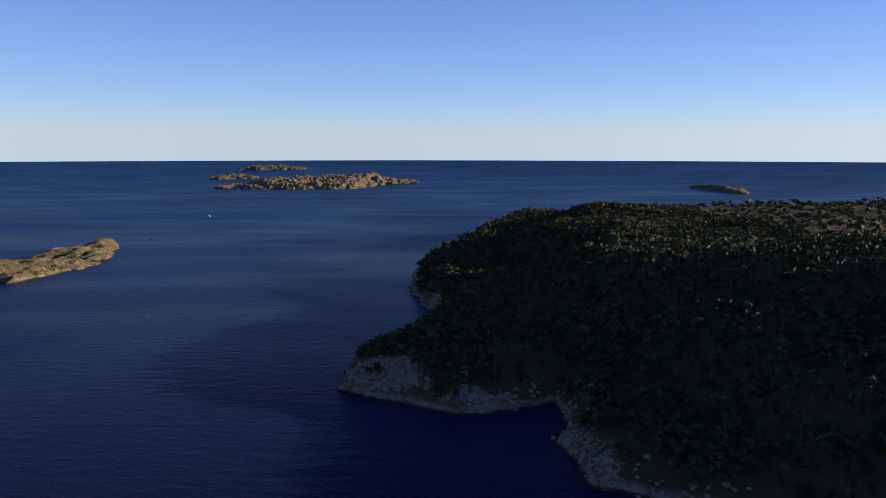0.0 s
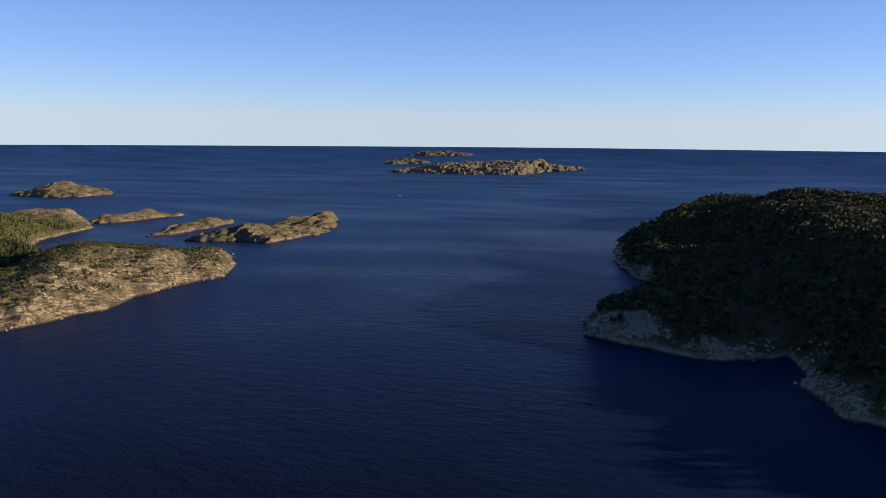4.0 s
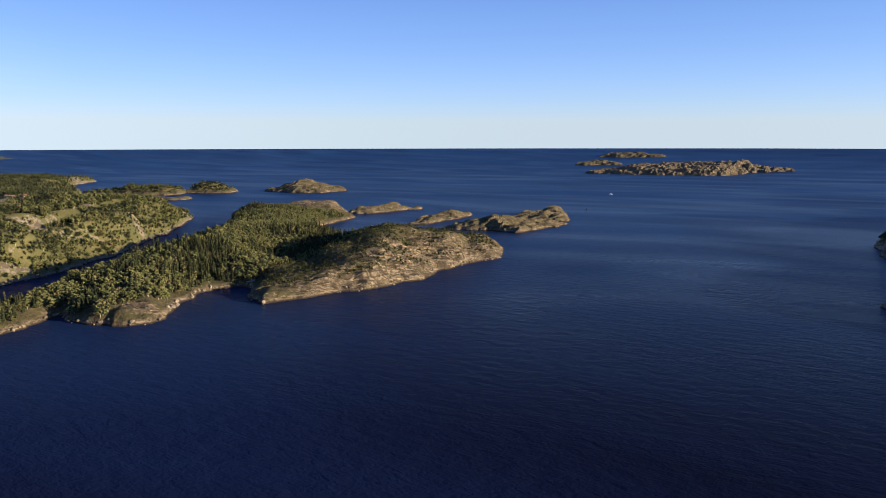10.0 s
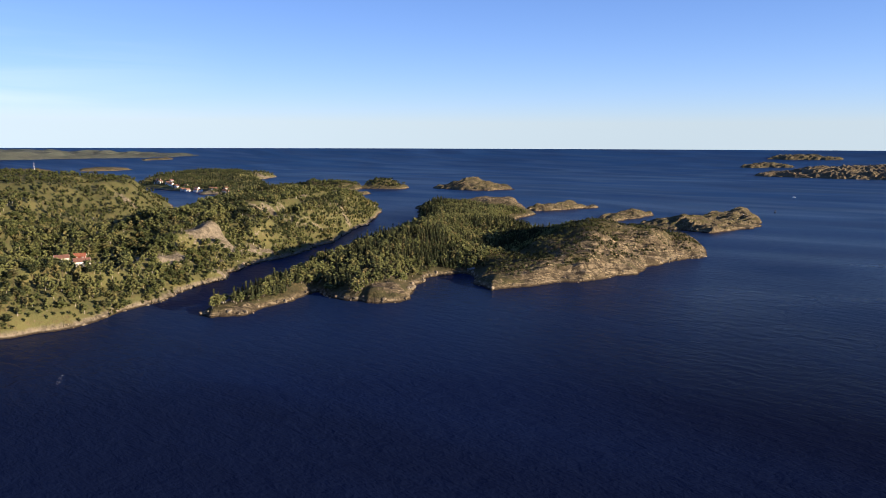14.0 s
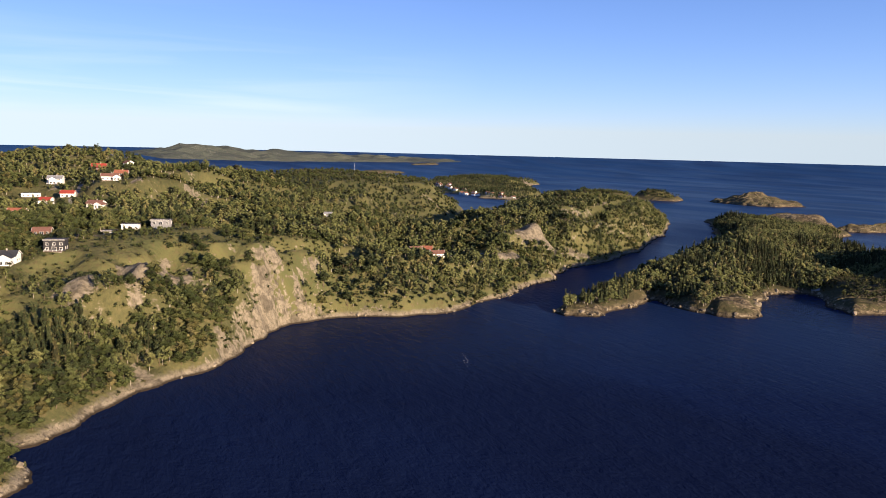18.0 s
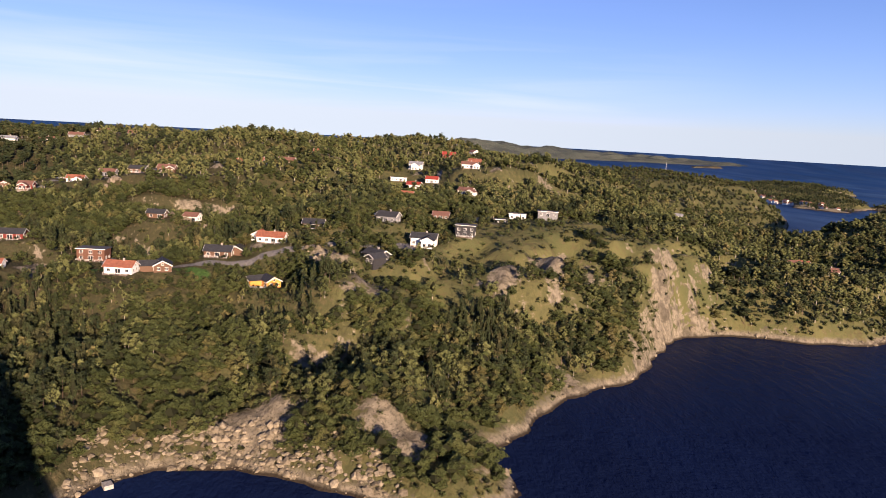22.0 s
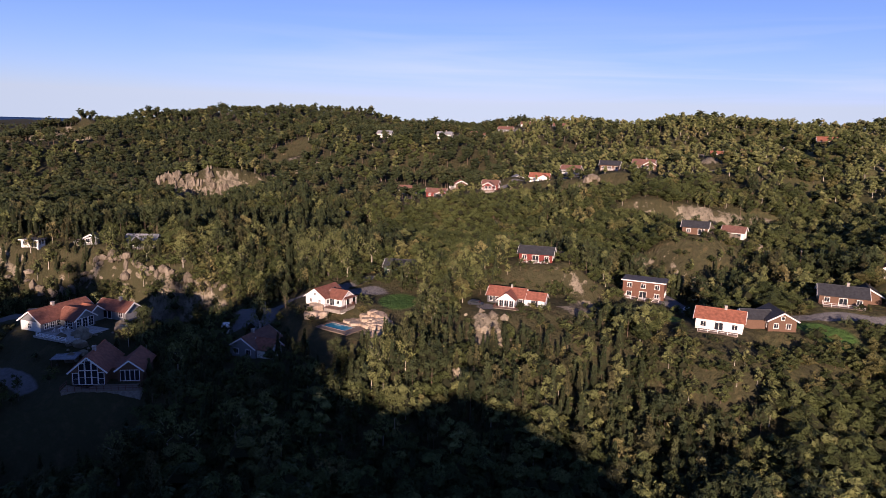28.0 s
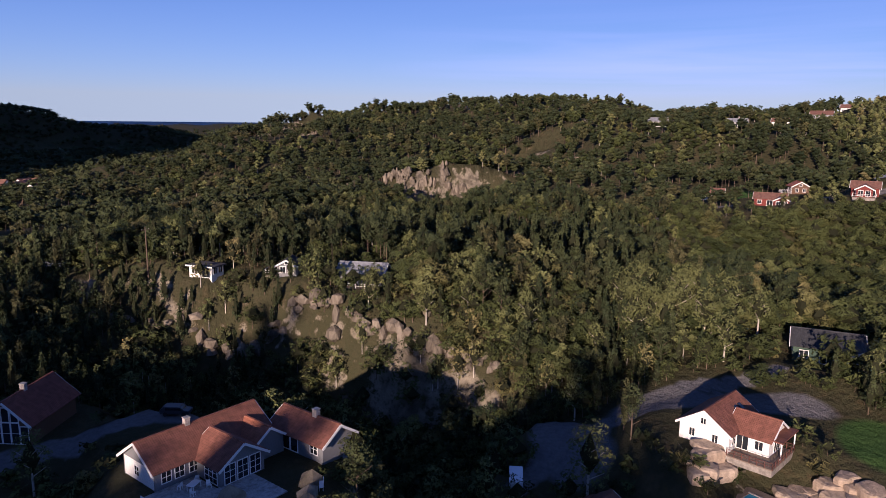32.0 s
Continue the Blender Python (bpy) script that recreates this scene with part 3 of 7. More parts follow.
main = Land(MAIN_COAST, [
    # houses, spurs and hill tops
    (-623, -537, 42), (-616, -528, 38), (-579, -583, 42), (-561, -566, 36), (-642, -616, 50), (-598, -545, 32), (-601, -529, 33), (-590, -520, 29), (-605, -513, 35), (-585, -535, 28), (-611, -500, 38), (-570, -500, 20), (-636, -489, 44),
    (-665, -484, 51), (-661, -450, 43), (-627, -432, 44), (-661, -395, 46), (-670, -371, 52), (-623, -374, 39), (-647, -320, 48),
    (-677, -293, 51), (-686, -268, 55), (-699, -309, 60), (-686, -350, 57), (-735, -202, 60), (-900, -260, 64), (-808, -281, 63),
    (-845, -227, 65), (-1026, -200, 87), (-923, -205, 80), (-975, -243, 76), (-924, -335, 87), (-890, -395, 77), (-848, -446, 72),
    (-836, -502, 63), (-815, -526, 59)] + [
    (-846, -565, 52), (-728, -415, 53), (-999, -597, 81), (-1019, -573, 82), (-1062, -537, 91), (-967, -637, 81), (-1195, -812, 103), (-951, -925, 70), (-1006, -930, 79), (-1076, -904, 91), (-1129, -858, 96), (-1203, -742, 103), (-1104, -654, 86),
    (-1223, -719, 91), (-1233, -682, 84), (-1221, -639, 86), (-1216, -600, 88), (-983, -955, 68), (-1028, -368, 99), (-1090, -218, 99), (-1406, 271, 68), (-1251, 363, 56), (-755, 27, 24), (-800, 45, 20),
    (-884, -21, 45), (-845, -720, 48), (-637, -629, 52), (-628, -696, 44), (-583, -630, 38), (-759, -824, 31), (-666, -530, 43),
    (-693, -178, 47), (-655, -215, 42), (-694, -136, 46), (-712, -112, 42), (-574, -353, 14), (-586, -350, 24), (-600, -343, 48), (-612, -340, 49)] + [
    (-830, 100, 32), (-878, 195, 42), (-930, 300, 46), (-1016, 480, 46), (-1060, 610, 36), (-1100, 700, 14), (-1000, 200, 10), (-940, 110, 18),
    (-574, -346, 19), (-600, -390, 26), (-590, -450, 22), (-560, -480, 18), (-610, -320, 42), (-620, -602, 25), (-618, -632, 28), (-611, -606, 25), (-623, -592, 26), (-610, -580, 27), (-606, -618, 27), (-644, -600, 46), (-640, -622, 51), (-636, -636, 51), (-630, -650, 51), (-632, -672, 50), (-655, -627, 51), (-652, -602, 48), (-668, -612, 52), (-646, -647, 51), (-662, -655, 52), (-740, -545, 42), (-720, -640, 44),
    # here too: unseen ridge beside the flight, crest and notch shaped to set its shadow
    (-540, -560, 22), (-520, -620, 24), (-300, -392, 68), (-300, -412, 78), (-300, -430, 90), (-320, -458, 87), (-325, -490, 88), (-325, -515, 97), (-298, -516, 112), (-298, -530, 118), (-325, -520, 103), (-325, -533, 125), (-340, -535, 117), (-325, -551, 85), (-310, -549, 85), (-345, -555, 77), (-364, -557, 71), (-325, -568, 108), (-325, -600, 107), (-330, -700, 108), (-335, -800, 96), (-400, -640, 60), (-470, -520, 18), (-440, -600, 36), (-390, -500, 40), (-780, -130, 50),
    (-930, -90, 62), (-1040, -95, 84)] + [
    (-1090, -985, 74), (-1140, -910, 92), (-993, -969, 71), (-968, -1014, 55), (-962, -1052, 49), (-959, -1080, 44), (-931, -1120, 37), (-912, -1137, 18), (-864, -1026, 44), (-848, -1052, 27), (-845, -1120, 3), (-826, -1090, 5), (-805, -990, 30), (-1055, -1060, 44), (-1040, -1150, 22), (-930, -1206, 4), (-1000, -1270, 8), (-1110, -1250, 15), (-1150, -1120, 36), (-1060, -1375, 12), (-1110, -1430, 25), (-1200, -1290, 30), (-860, -1150, 3), (-800, -1060, 8), (-1158, -1666, 92), (-1236, -1619, 66), (-1256, -1600, 58), (-1000, -1700, 88), (-1450, -1750, 40), (-1500, -1500, 32),
    (-2150, -2430, 62), (-1960, -2310, 60), (-1700, -2400, 60), (-2500, -1900, 62), (-1400, -250, 70), (-1600, -700, 70), (-1900, 0, 40), (-1600, 350, 30), (-700, -1000, 22), (-600, -1200, 30), (-200, -1200, 60),
    # around x -650: tall unseen hill, added to shade the hill across the valley
    (600, -1200, 60), (-650, -1190, 60), (-650, -1240, 140), (-650, -1300, 180), (-650, -1370, 195), (-650, -1450, 208), (-650, -1530, 208), (-650, -1620, 200), (-650, -1700, 180), (-600, -1540, 200), (-780, -1400, 60), (-800, -1560, 70), (-1150, 90, 55), (-1300, 180, 62), (-1100, 250, 22)],
    slope=lambda x, y: 0.6 + 2.0 * np.exp(-((x + 684) ** 2 + (y + 143) ** 2) / 30.0 ** 2) + 0.5 * np.exp(-((x + 596) ** 2 + (y + 346) ** 2) / 26.0 ** 2) + 0.4 * np.exp(-((x + 640) ** 2 + (y + 190) ** 2) / 50.0 ** 2) + 0.4 * np.exp(-((x + 900) ** 2 + (y - 450) ** 2) / 250.0 ** 2) + 2.0 * np.exp(-((x + 310) ** 2 + (y + 410) ** 2) / 60.0 ** 2),
    rough=5.0, rock=4.2, wobble=4.0, soft=11.0, seed=3, ledge=3.0)
main.green = lambda x, y: (0.5 + 0.5 * step(-140.0, 0.0, y)) * step(-560.0, -300.0, y)
main.patches = [(-652, -220, 36, 13, 118), (-668, -186, 20, 10, 130), (-684, -140, 12, 6, 115), (-598, -239, 14, 7, 140), (-582, -351, 13, 8, 85), (-603, -341, 12, 7, 80), (-633, -262, 10, 6, 130), (-619, -526, 7, 4, 75), (-621, -535, 5, 3, 80), (-612, -520, 5, 4, 30),
                (-838, -712, 26, 13, 60), (-983, -943, 22, 11, 60), (-790, -640, 18, 8, 60), (-945, -915, 26, 14, 40), (-925, -697, 26, 9, 60), (-640, -465, 10, 8, 0), (-617, -491, 5, 4, 30), (-597, -491, 4, 3, 0),
                (-516, -312, 20, 13, 60), (-530, -330, 14, 10, 60), (-538, -310, 16, 7, 40), (-556, -285, 18, 6, 45), (-665, -620, 12, 5, 95), (-665, -640, 20, 6, 70),
                (-690, -440, 16, 10, 60), (-780, -420, 30, 10, 80), (-800, -480, 24, 9, 70), (-900, -140, 40, 16, 100), (-985, -130, 40, 16, 120),
                (-1251, 350, 34, 14, 30), (-610, -330, 14, 10, 30), (-640, -345, 12, 8, 30), (-750, 90, 30, 12, 70), (-790, 170, 35, 14, 70),
                (-850, 300, 40, 14, 65), (-930, 430, 40, 14, 60), (-1040, 690, 22, 14, 50), (-1215, -800, 22, 12, 40), (-870, -240, 18, 10, 60), (-960, -280, 16, 9, 80),
                (-545, -375, 14, 8, 80)]

strewn = random.Random(41)
for x0, x1, y0, y1, n, lo, hi, ang in ((-760, -600, -280, -110, 46, 3, 8, 140), (-800, -640, -480, -290, 22, 3, 7, 90), (-920, -760, -520, -280, 26, 4, 9, 80), (-1110, -900, -330, -60, 22, 5, 12, 110),
                                       (-800, -690, 40, 260, 26, 4, 10, 70), (-960, -790, 260, 520, 30, 5, 11, 65), (-1060, -950, 500, 700, 14, 5, 11, 55), (-1230, -1080, -860, -680, 16, 8, 20, 45), (-960, -800, -800, -600, 18, 4, 9, 60)):
    for _ in range(n):
        ra = strewn.uniform(lo, hi) / (0.6 if x1 <= -690 and y1 <= 0 else 1.0)
        main.patches.append((strewn.uniform(x0, x1), strewn.uniform(y0, y1), ra, ra * strewn.uniform(0.35, 0.6), ang + strewn.uniform(-25, 25)))
main.patches = [(a_, b_, c_ * (0.6 if a_ < -690 and b_ < 0 else 1.0), d_ * (0.6 if a_ < -690 and b_ < 0 else 1.0), e_) for a_, b_, c_, d_, e_ in main.patches]
# cliffs: middle, half length, uphill direction, rise
main.cliffs = [(-842, -712, 34, -0.9, -0.45, 24), (-985, -945, 26, -0.8, -0.5, 18), (-632, -604, 34, -1, -0.1, 9), (-620, -653, 26, -0.87, -0.5, 6), (-650, -204, 46, -0.67, -0.74, 20), (-688, -143, 24, -0.9, -0.45, 14), (-583, -351, 14, -1, 0.15, 9),
               (-900, -148, 50, -1, -0.2, 12), (-985, -120, 40, -1, -0.3, 12), (-652, -468, 18, -1, 0.1, 8), (-785, -425, 40, -1, 0, 10), (-812, -482, 30, -1, 0, 10),
               (-785, 165, 60, -0.9, -0.4, 16), (-870, 330, 70, -0.9, -0.4, 15), (-950, 455, 60, -0.85, -0.5, 14), (-1245, 360, 50, -0.8, -0.6, 16), (-632, -338, 20, -1, 0.1, 8), (-760, -640, 30, -0.9, -0.4, 9),
               (-930, -700, 30, -0.9, -0.4, 8), (-705, -440, 20, -1, 0, 7), (-640, -160, 30, -0.67, -0.74, 6)]

# houses: place x y z, ridge heading, length, width, wall height, wall, roof, deck side (0 none), wing: dx dy length width
HOUSES = [
    (-669, -371, 52, 75, 15, 8, 3.0, "white", "orange", 1, (-8, 2, 8, 6)),
    (-661, -395, 46, 80, 14, 9, 2.8, "brown", "dark", 1, (7, 3, 8, 7)),
    (-631, -432, 43.5, 78, 13, 8, 3.0, "white", "orange", 1, None),
    (-639, -417, 43, 10, 11, 8, 3.0, "brown", "dark", 0, (0, -5, 7, 6)),
    (-662, -450, 43, 80, 14, 8, 5.2, "timber", "flat", 1, None),
    (-627, -371, 39, 25, 9.5, 7, 3.0, "yellow", "dark", 1, (-4.5, -2, 7, 5.5)),
    (-647, -322, 48, 35, 13, 8, 3.2, "black", "dark", 0, (6, -4, 8, 6)),
    (-677, -293, 51, 70, 15, 9, 4.2, "white", "dark", 1, (3, -4, 8, 6)),
    (-687, -268, 55, 70, 12, 9, 6.0, "black", "flat", 1, None),
    (-700, -309, 60, 60, 13, 9, 3.4, "grey", "dark", 0, (-7, 2, 7, 6)),
    (-687, -350, 57, 78, 12, 8, 2.8, "brown", "dark", 0, None),
    (-737, -271, 58, 75, 11, 8, 2.6, "brown", "brown", 0, None),
    (-735, -202, 62, 70, 14, 8, 3.2, "grey", "flat", 0, None),
    (-741, -220, 59, 70, 12, 8, 3.4, "white", "flat", 0, None),
    (-728, -235, 57, 70, 9, 7, 3.0, "black", "flat", 0, None),
    (-940, -265, 67, 80, 16, 8, 3.0, "white", "flat", 1, None),
    (-900, -258, 64, 60, 13, 9, 3.2, "white", "red", 0, None),
    (-808, -281, 63, 70, 12, 9, 3.4, "red", "orange", 1, (0, -5, 6, 5)),
    (-845, -227, 65, 50, 13, 9, 3.2, "white", "brown", 0, (7, -3, 7, 6)),
    (-1026, -200, 87, 80, 15, 9, 4.0, "red", "red", 0, None),
    (-1030, -172, 91, 20, 9, 8, 3.6, "white", "brown", 0, None),
    (-923, -205, 82, 75, 16, 9, 3.6, "white", "brown", 1, (6, -4, 7, 6)),
    (-960, -190, 84, 75, 13, 9, 3.2, "brown", "orange", 0, None),
    (-918, -239, 68, 70, 12, 9, 3.4, "white", "red", 0, None),
    (-976, -243, 76, 70, 14, 10, 5.0, "white", "grey", 1, (0, -5, 7, 6)),
    (-924, -335, 87, 80, 13, 8, 3.0, "brown", "orange", 0, (5, -4, 6, 5)),
    (-886, -401, 77, 82, 13, 8, 3.0, "brown", "orange", 1, (-4, -4, 6, 6)),
    (-901, -382, 78, 82, 13, 8, 3.0, "brown", "orange", 1, (4, -4, 6, 6)),
    (-912, -363, 79, 82, 14, 8, 3.0, "brown", "brown", 1, None),
    (-848, -446, 72, 82, 13, 8, 3.2, "brown", "brown", 1, (4, -4, 6, 6)),
    (-842, -464, 71, 82, 12, 8, 3.0, "brown", "dark", 1, None),
    (-854, -486, 67, 82, 12, 8, 3.0, "grey", "brown", 1, None),
    (-836, -502, 63, 88, 12, 8, 3.0, "white", "orange", 0, (3, -4, 7, 6)),
    (-862, -518, 59, 20, 9, 8, 3.6, "brown", "grey", 0, None),
    (-816, -526, 59.5, 88, 9.5, 7.5, 3.0, "red", "brown", 1, (0, -4, 6, 5)),
    (-844, -549, 56.5, 20, 7.5, 7, 3.0, "brown", "orange", 1, None),
    (-815, -556, 54, 95, 12, 7, 2.8, "red", "brown", 0, (4, -4, 5, 5)),
    (-849, -583, 51, 98, 12, 8, 3.2, "white", "brown", 0, None),
    (-728, -415, 53.5, 70, 9, 7, 2.8, "white", "brown", 0, None),
    (-713, -431, 56.5, 80, 10, 7, 2.8, "brown", "dark", 0, None),
    (-999, -597, 81.5, 90, 13, 8, 3.4, "white", "grey", 0, None),
    (-1019, -573, 82, 90, 14, 8, 3.4, "white", "brown", 0, None),
    (-1036, -553, 87, 90, 14, 8, 3.2, "grey", "brown", 0, None),
    (-1062, -537, 91.5, 90, 15, 8, 3.2, "white", "brown", 0, None),
    (-1058, -510, 91, 90, 12, 8, 3.2, "grey", "brown", 0, None),
    (-967, -637, 81.5, 95, 12, 8, 3.2, "white", "grey", 0, None),
    (-664, -484, 51.5, 88, 12, 7, 2.8, "red", "dark", 1, None),
    (-749, 27, 24, 70, 13, 9, 3.6, "white", "brown", 1, None),
    (-790, 30, 22, 70, 12, 9, 3.6, "white", "brown", 1, None),
    (-805, 52, 20, 60, 10, 8, 3.2, "red", "orange", 0, None),
    (-870, 120, 24, 60, 9, 7, 3.0, "red", "brown", 0, None),
    (-900, -8, 46.5, 60, 8, 6, 2.8, "white", "grey", 0, None),
    (-628, -644, 51, 100, 6.5, 4.2, 2.2, "white", "flat", 0, None),
    (-637, -629, 51.5, 28, 5, 4.2, 2.4, "grey", "dark", 1, None),
    (-643, -614, 50.5, 110, 10.5, 6.2, 2.6, "grey", "grey", 1, None),
    (-666, -530, 43, 95, 12, 8, 3.0, "green", "dark", 0, (5, -4, 6, 6)),
    (-627, -696, 43, 100, 12, 7, 2.8, "grey", "grey", 0, None),
    (-759, -824, 30.5, 100, 9, 7, 3.4, "red", "brown", 0, None),
]
# three houses close to the end of the flight, and one with a pool
NEAR = {"white": (-626, -541, 42.0), "long": (-584, -595, 42.0), "gable": (-567, -570, 37.0), "left": (-582, -629, 38.5), "low": (-603, -551, 33.5), "slate": (-637, -489, 44.0)}
main.pads = [(h[0], h[1], h[2], 0.62 * h[4]) for h in HOUSES] + [
    (-628, -541, 42.0, 9), (-635, -521, 42.0, 9), (-615.5, -531, 38.2, 7), (-584, -595, 42.0, 10), (-582, -584, 41.9, 8), (-593, -586, 41.9, 6), (-567, -569, 37.0, 9), (-582, -629, 38.5, 10),
    (-602, -550, 33.5, 7), (-609, -563, 35.5, 5), (-637, -489, 44.0, 10), (-627, -492, 43.8, 6), (-637, -478, 44.0, 7), (-622, -562, 38.0, 6), (-890, -25, 46, 16), (-870, -40, 46, 14), (-590, -612, 40.0, 7), (-564, -600, 36.5, 6)]
level, main.pads = main.pads, []
main.ease = [2.6 * max(0.0, abs(float(z0) - p[2]) - 1.5) if p[0] < -650 else 0.0 for z0, p in zip(main.height([p[0] for p in level], [p[1] for p in level]), level)]
main.pads = level
main.clears = [(-607, -531, 8), (-608, -541, 4), (-556, -562, 9), (-553, -572, 9), (-574, -581, 7), (-572, -592, 7), (-624, -521, 6), (-617, -517, 6), (-612, -524, 6), (-634, -600, 2.0), (-632, -613, 2.0), (-629, -622, 2.0), (-622, -638, 2.0),
               (-823, -703, 17), (-808, -695, 14), (-832, -722, 14), (-915, -692, 14), (-972, -935, 12), (-562, -349, 7), (-930, -905, 15), (-918, -922, 13), (-940, -890, 10)]
main.heaths = [(-705, -150, 40), (-700, -200, 32), (-690, -235, 24), (-745, -140, 34), (-660, -215, 22), (-608, -332, 16), (-780, -170, 30), (-660, -262, 24), (-628, -292, 16), (-675, -240, 24)]
main.lawns = [(-634, -521, 8.5, 6, 12), (-640, -444, 6, 4, 0), (-862, -262, 18, 7, 80), (-640, -405, 9, 5, 60), (-855, -570, 16, 6, 90)]
main.roads = [([(-563, -700), (-568, -650), (-569, -622), (-566, -605), (-562, -592), (-560, -582)], 2.2), ([(-569, -622), (-576, -622), (-590, -615), (-600, -627)], 2.4),
              ([(-609, -563), (-622, -561), (-640, -553), (-652, -536)], 1.7), ([(-655, -446), (-656, -440), (-650, -410), (-648, -390), (-656, -350), (-668, -312), (-690, -285), (-728, -248), (-760, -235)], 1.9),
              ([(-728, -248), (-790, -262), (-850, -245), (-900, -240), (-950, -225)], 2.0), ([(-900, -410), (-855, -455), (-825, -530), (-830, -570), (-790, -600)], 1.8), ([(-1070, -520), (-1030, -562), (-985, -615)], 2.2)]
main.gravels = [(-621, -560, 9, 6, 30), (-636, -551, 8, 5, 120), (-641, -536, 9, 4, 95), (-594, -614, 7, 4, 110), (-890, -25, 22, 7, 100), (-870, -60, 20, 6, 100),
                (-630, -494, 3, 3, 0), (-664, -440, 6, 5, 0), (-665, -304, 4, 8, 70)]
main.build("ground", axis((-2950, -1500, 58), (-1500, -1110, 13), (-1110, -870, 6), (-870, -800, 3.2), (-800, -490, 2.2), (-490, -250, 8), (-250, 1000, 62)),
           axis((-2550, -1200, 50), (-1200, -800, 11), (-800, -690, 3.4), (-690, -130, 2.2), (-130, 250, 4), (250, 760, 7)),
           M_LAND, "wooded rocky coastal hills with bare granite cliffs", "coast")

isle = Land([(-606, 43), (-599, 62), (-599, 99), (-607, 127), (-612, 152), (-586, 145), (-556, 150), (-537, 165), (-537, 180), (-560, 212), (-575, 233), (-584, 262),
             (-570, 296), (-548, 284), (-531, 264), (-506, 247), (-492, 281), (-477, 311), (-460, 341), (-442, 393), (-441, 470), (-425, 532), (-424, 562), (-440, 600), (-468, 650), (-482, 670),
             (-500, 640), (-530, 590), (-590, 545), (-650, 575), (-720, 620), (-775, 700), (-795, 770), (-800, 830), (-860, 900), (-940, 915), (-1010, 870), (-1040, 800), (-985, 740), (-846, 560),
             (-730, 330), (-684, 214), (-655, 128), (-640, 88), (-630, 62), (-618, 42)],
            [(-612, 90, 8), (-625, 130, 11), (-590, 165, 12), (-640, 200, 18), (-620, 230, 20), (-670, 290, 26), (-650, 330, 28), (-720, 400, 26), (-745, 460, 26), (-800, 600, 22), (-700, 480, 24), (-640, 470, 10),
             (-600, 430, 8), (-580, 380, 7), (-600, 320, 12), (-545, 345, 13), (-525, 390, 27), (-515, 430, 34), (-500, 470, 38), (-485, 520, 30), (-470, 565, 17), (-465, 620, 14), (-575, 290, 4),
             (-905, 850, 25), (-960, 840, 16), (-850, 780, 12), (-830, 690, 12), (-900, 740, 16)],
            slope=lambda x, y: 0.5 + 0.12 * step(-600, -480, x), rough=6.0, rock=2.7, wobble=4.0, soft=8.0, seed=11, strata=52, k=4.0)
isle.green = 0.45
isle.patches = [(-466, 420, 180, 36, 75), (-590, 90, 60, 12, 85), (-550, 170, 22, 12, 20), (-900, 850, 90, 45, 15), (-560, 210, 22, 10, 60), (-470, 600, 70, 20, 70), (-640, 420, 16, 12, 0), (-615, 150, 12, 8, 0)]
isle.build("island_wooded", axis((-1050, -650, 5), (-650, -415, 1.8)), axis((30, 690, 2.0), (690, 930, 4)), M_SKERRY, "wooded island with a bare striped granite ridge", "island", False)


def skerry(name, coast, spots, pitch, label, seed, strata=52, slope=0.6, rock=5.6, wobble=7.0, bare=0.5, patches=(), rough=10.0, mat=None, lift=False):
    land = Land(coast, spots, slope, rough, rock, wobble, 9.0, seed, bare, strata, 2.5)
    land.patches = list(patches)
    xs, ys = [p[0] for p in coast], [p[1] for p in coast]
    ob = land.build(name, axis((min(xs) - 12, max(xs) + 12, pitch)), axis((min(ys) - 12, max(ys) + 12, pitch)), mat or M_SKERRY, label, "island", False)
    if lift:
        me = ob.data
        co = np.empty(len(me.vertices) * 3, np.float32)
        me.vertices.foreach_get("co", co)
        co = co.reshape(-1, 3)
        co[:, 2] += sea_level(co[:, 0], co[:, 1])
        me.vertices.foreach_set("co", co.ravel())
        me.update()
    return land


skerry("island_neck", [(-845, 884), (-815, 905), (-800, 950), (-778, 1010), (-772, 1032), (-790, 1058), (-815, 1020), (-840, 960), (-870, 920)],
       [(-840, 910, 6), (-812, 970, 14), (-790, 1030, 4)], 2.2, "long low bare rock skerry", 21, strata=52)
skerry("island_rock", [(-669, 774), (-646, 786), (-640, 867), (-631, 950), (-650, 975), (-675, 920), (-684, 840)],
       [(-660, 800, 4), (-657, 850, 8), (-655, 885, 5), (-640, 920, 18), (-648, 950, 7)], 2.0, "small bare rock island", 22)
skerry("island_outer", [(-593, 758), (-548, 758), (-519, 775), (-486, 756), (-476, 790), (-449, 860), (-455, 930), (-490, 1050), (-507, 1095), (-530, 1100), (-545, 1020), (-560, 900), (-590, 820)],
       [(-575, 770, 5), (-556, 790, 10), (-530, 812, 18), (-515, 860, 5), (-505, 900, 7), (-505, 960, 12), (-512, 1000, 5), (-508, 1040, 13), (-480, 850, 3), (-480, 790, 4)], 2.2, "bare outer rock island with brown heath", 23)
skerry("island_cairn", [(-1391, 1298), (-1290, 1280), (-1216, 1315), (-1199, 1405), (-1250, 1470), (-1370, 1470), (-1430, 1390)],
       [(-1390, 1350, 6), (-1360, 1370, 13), (-1318, 1385, 29), (-1280, 1400, 16), (-1250, 1400, 8), (-1225, 1390, 5)], 3.5, "rounded rock island with brown heath top", 24, slope=0.4)
G1 = skerry("island_low", [(-1687, 955), (-1612, 995), (-1530, 1025), (-1493, 1064), (-1500, 1130), (-1560, 1190), (-1660, 1130), (-1720, 1030)],
            [(-1660, 1030, 8), (-1597, 1080, 17), (-1540, 1100, 14)], 6, "low scrub-covered island", 25, bare=0.3, slope=0.4)
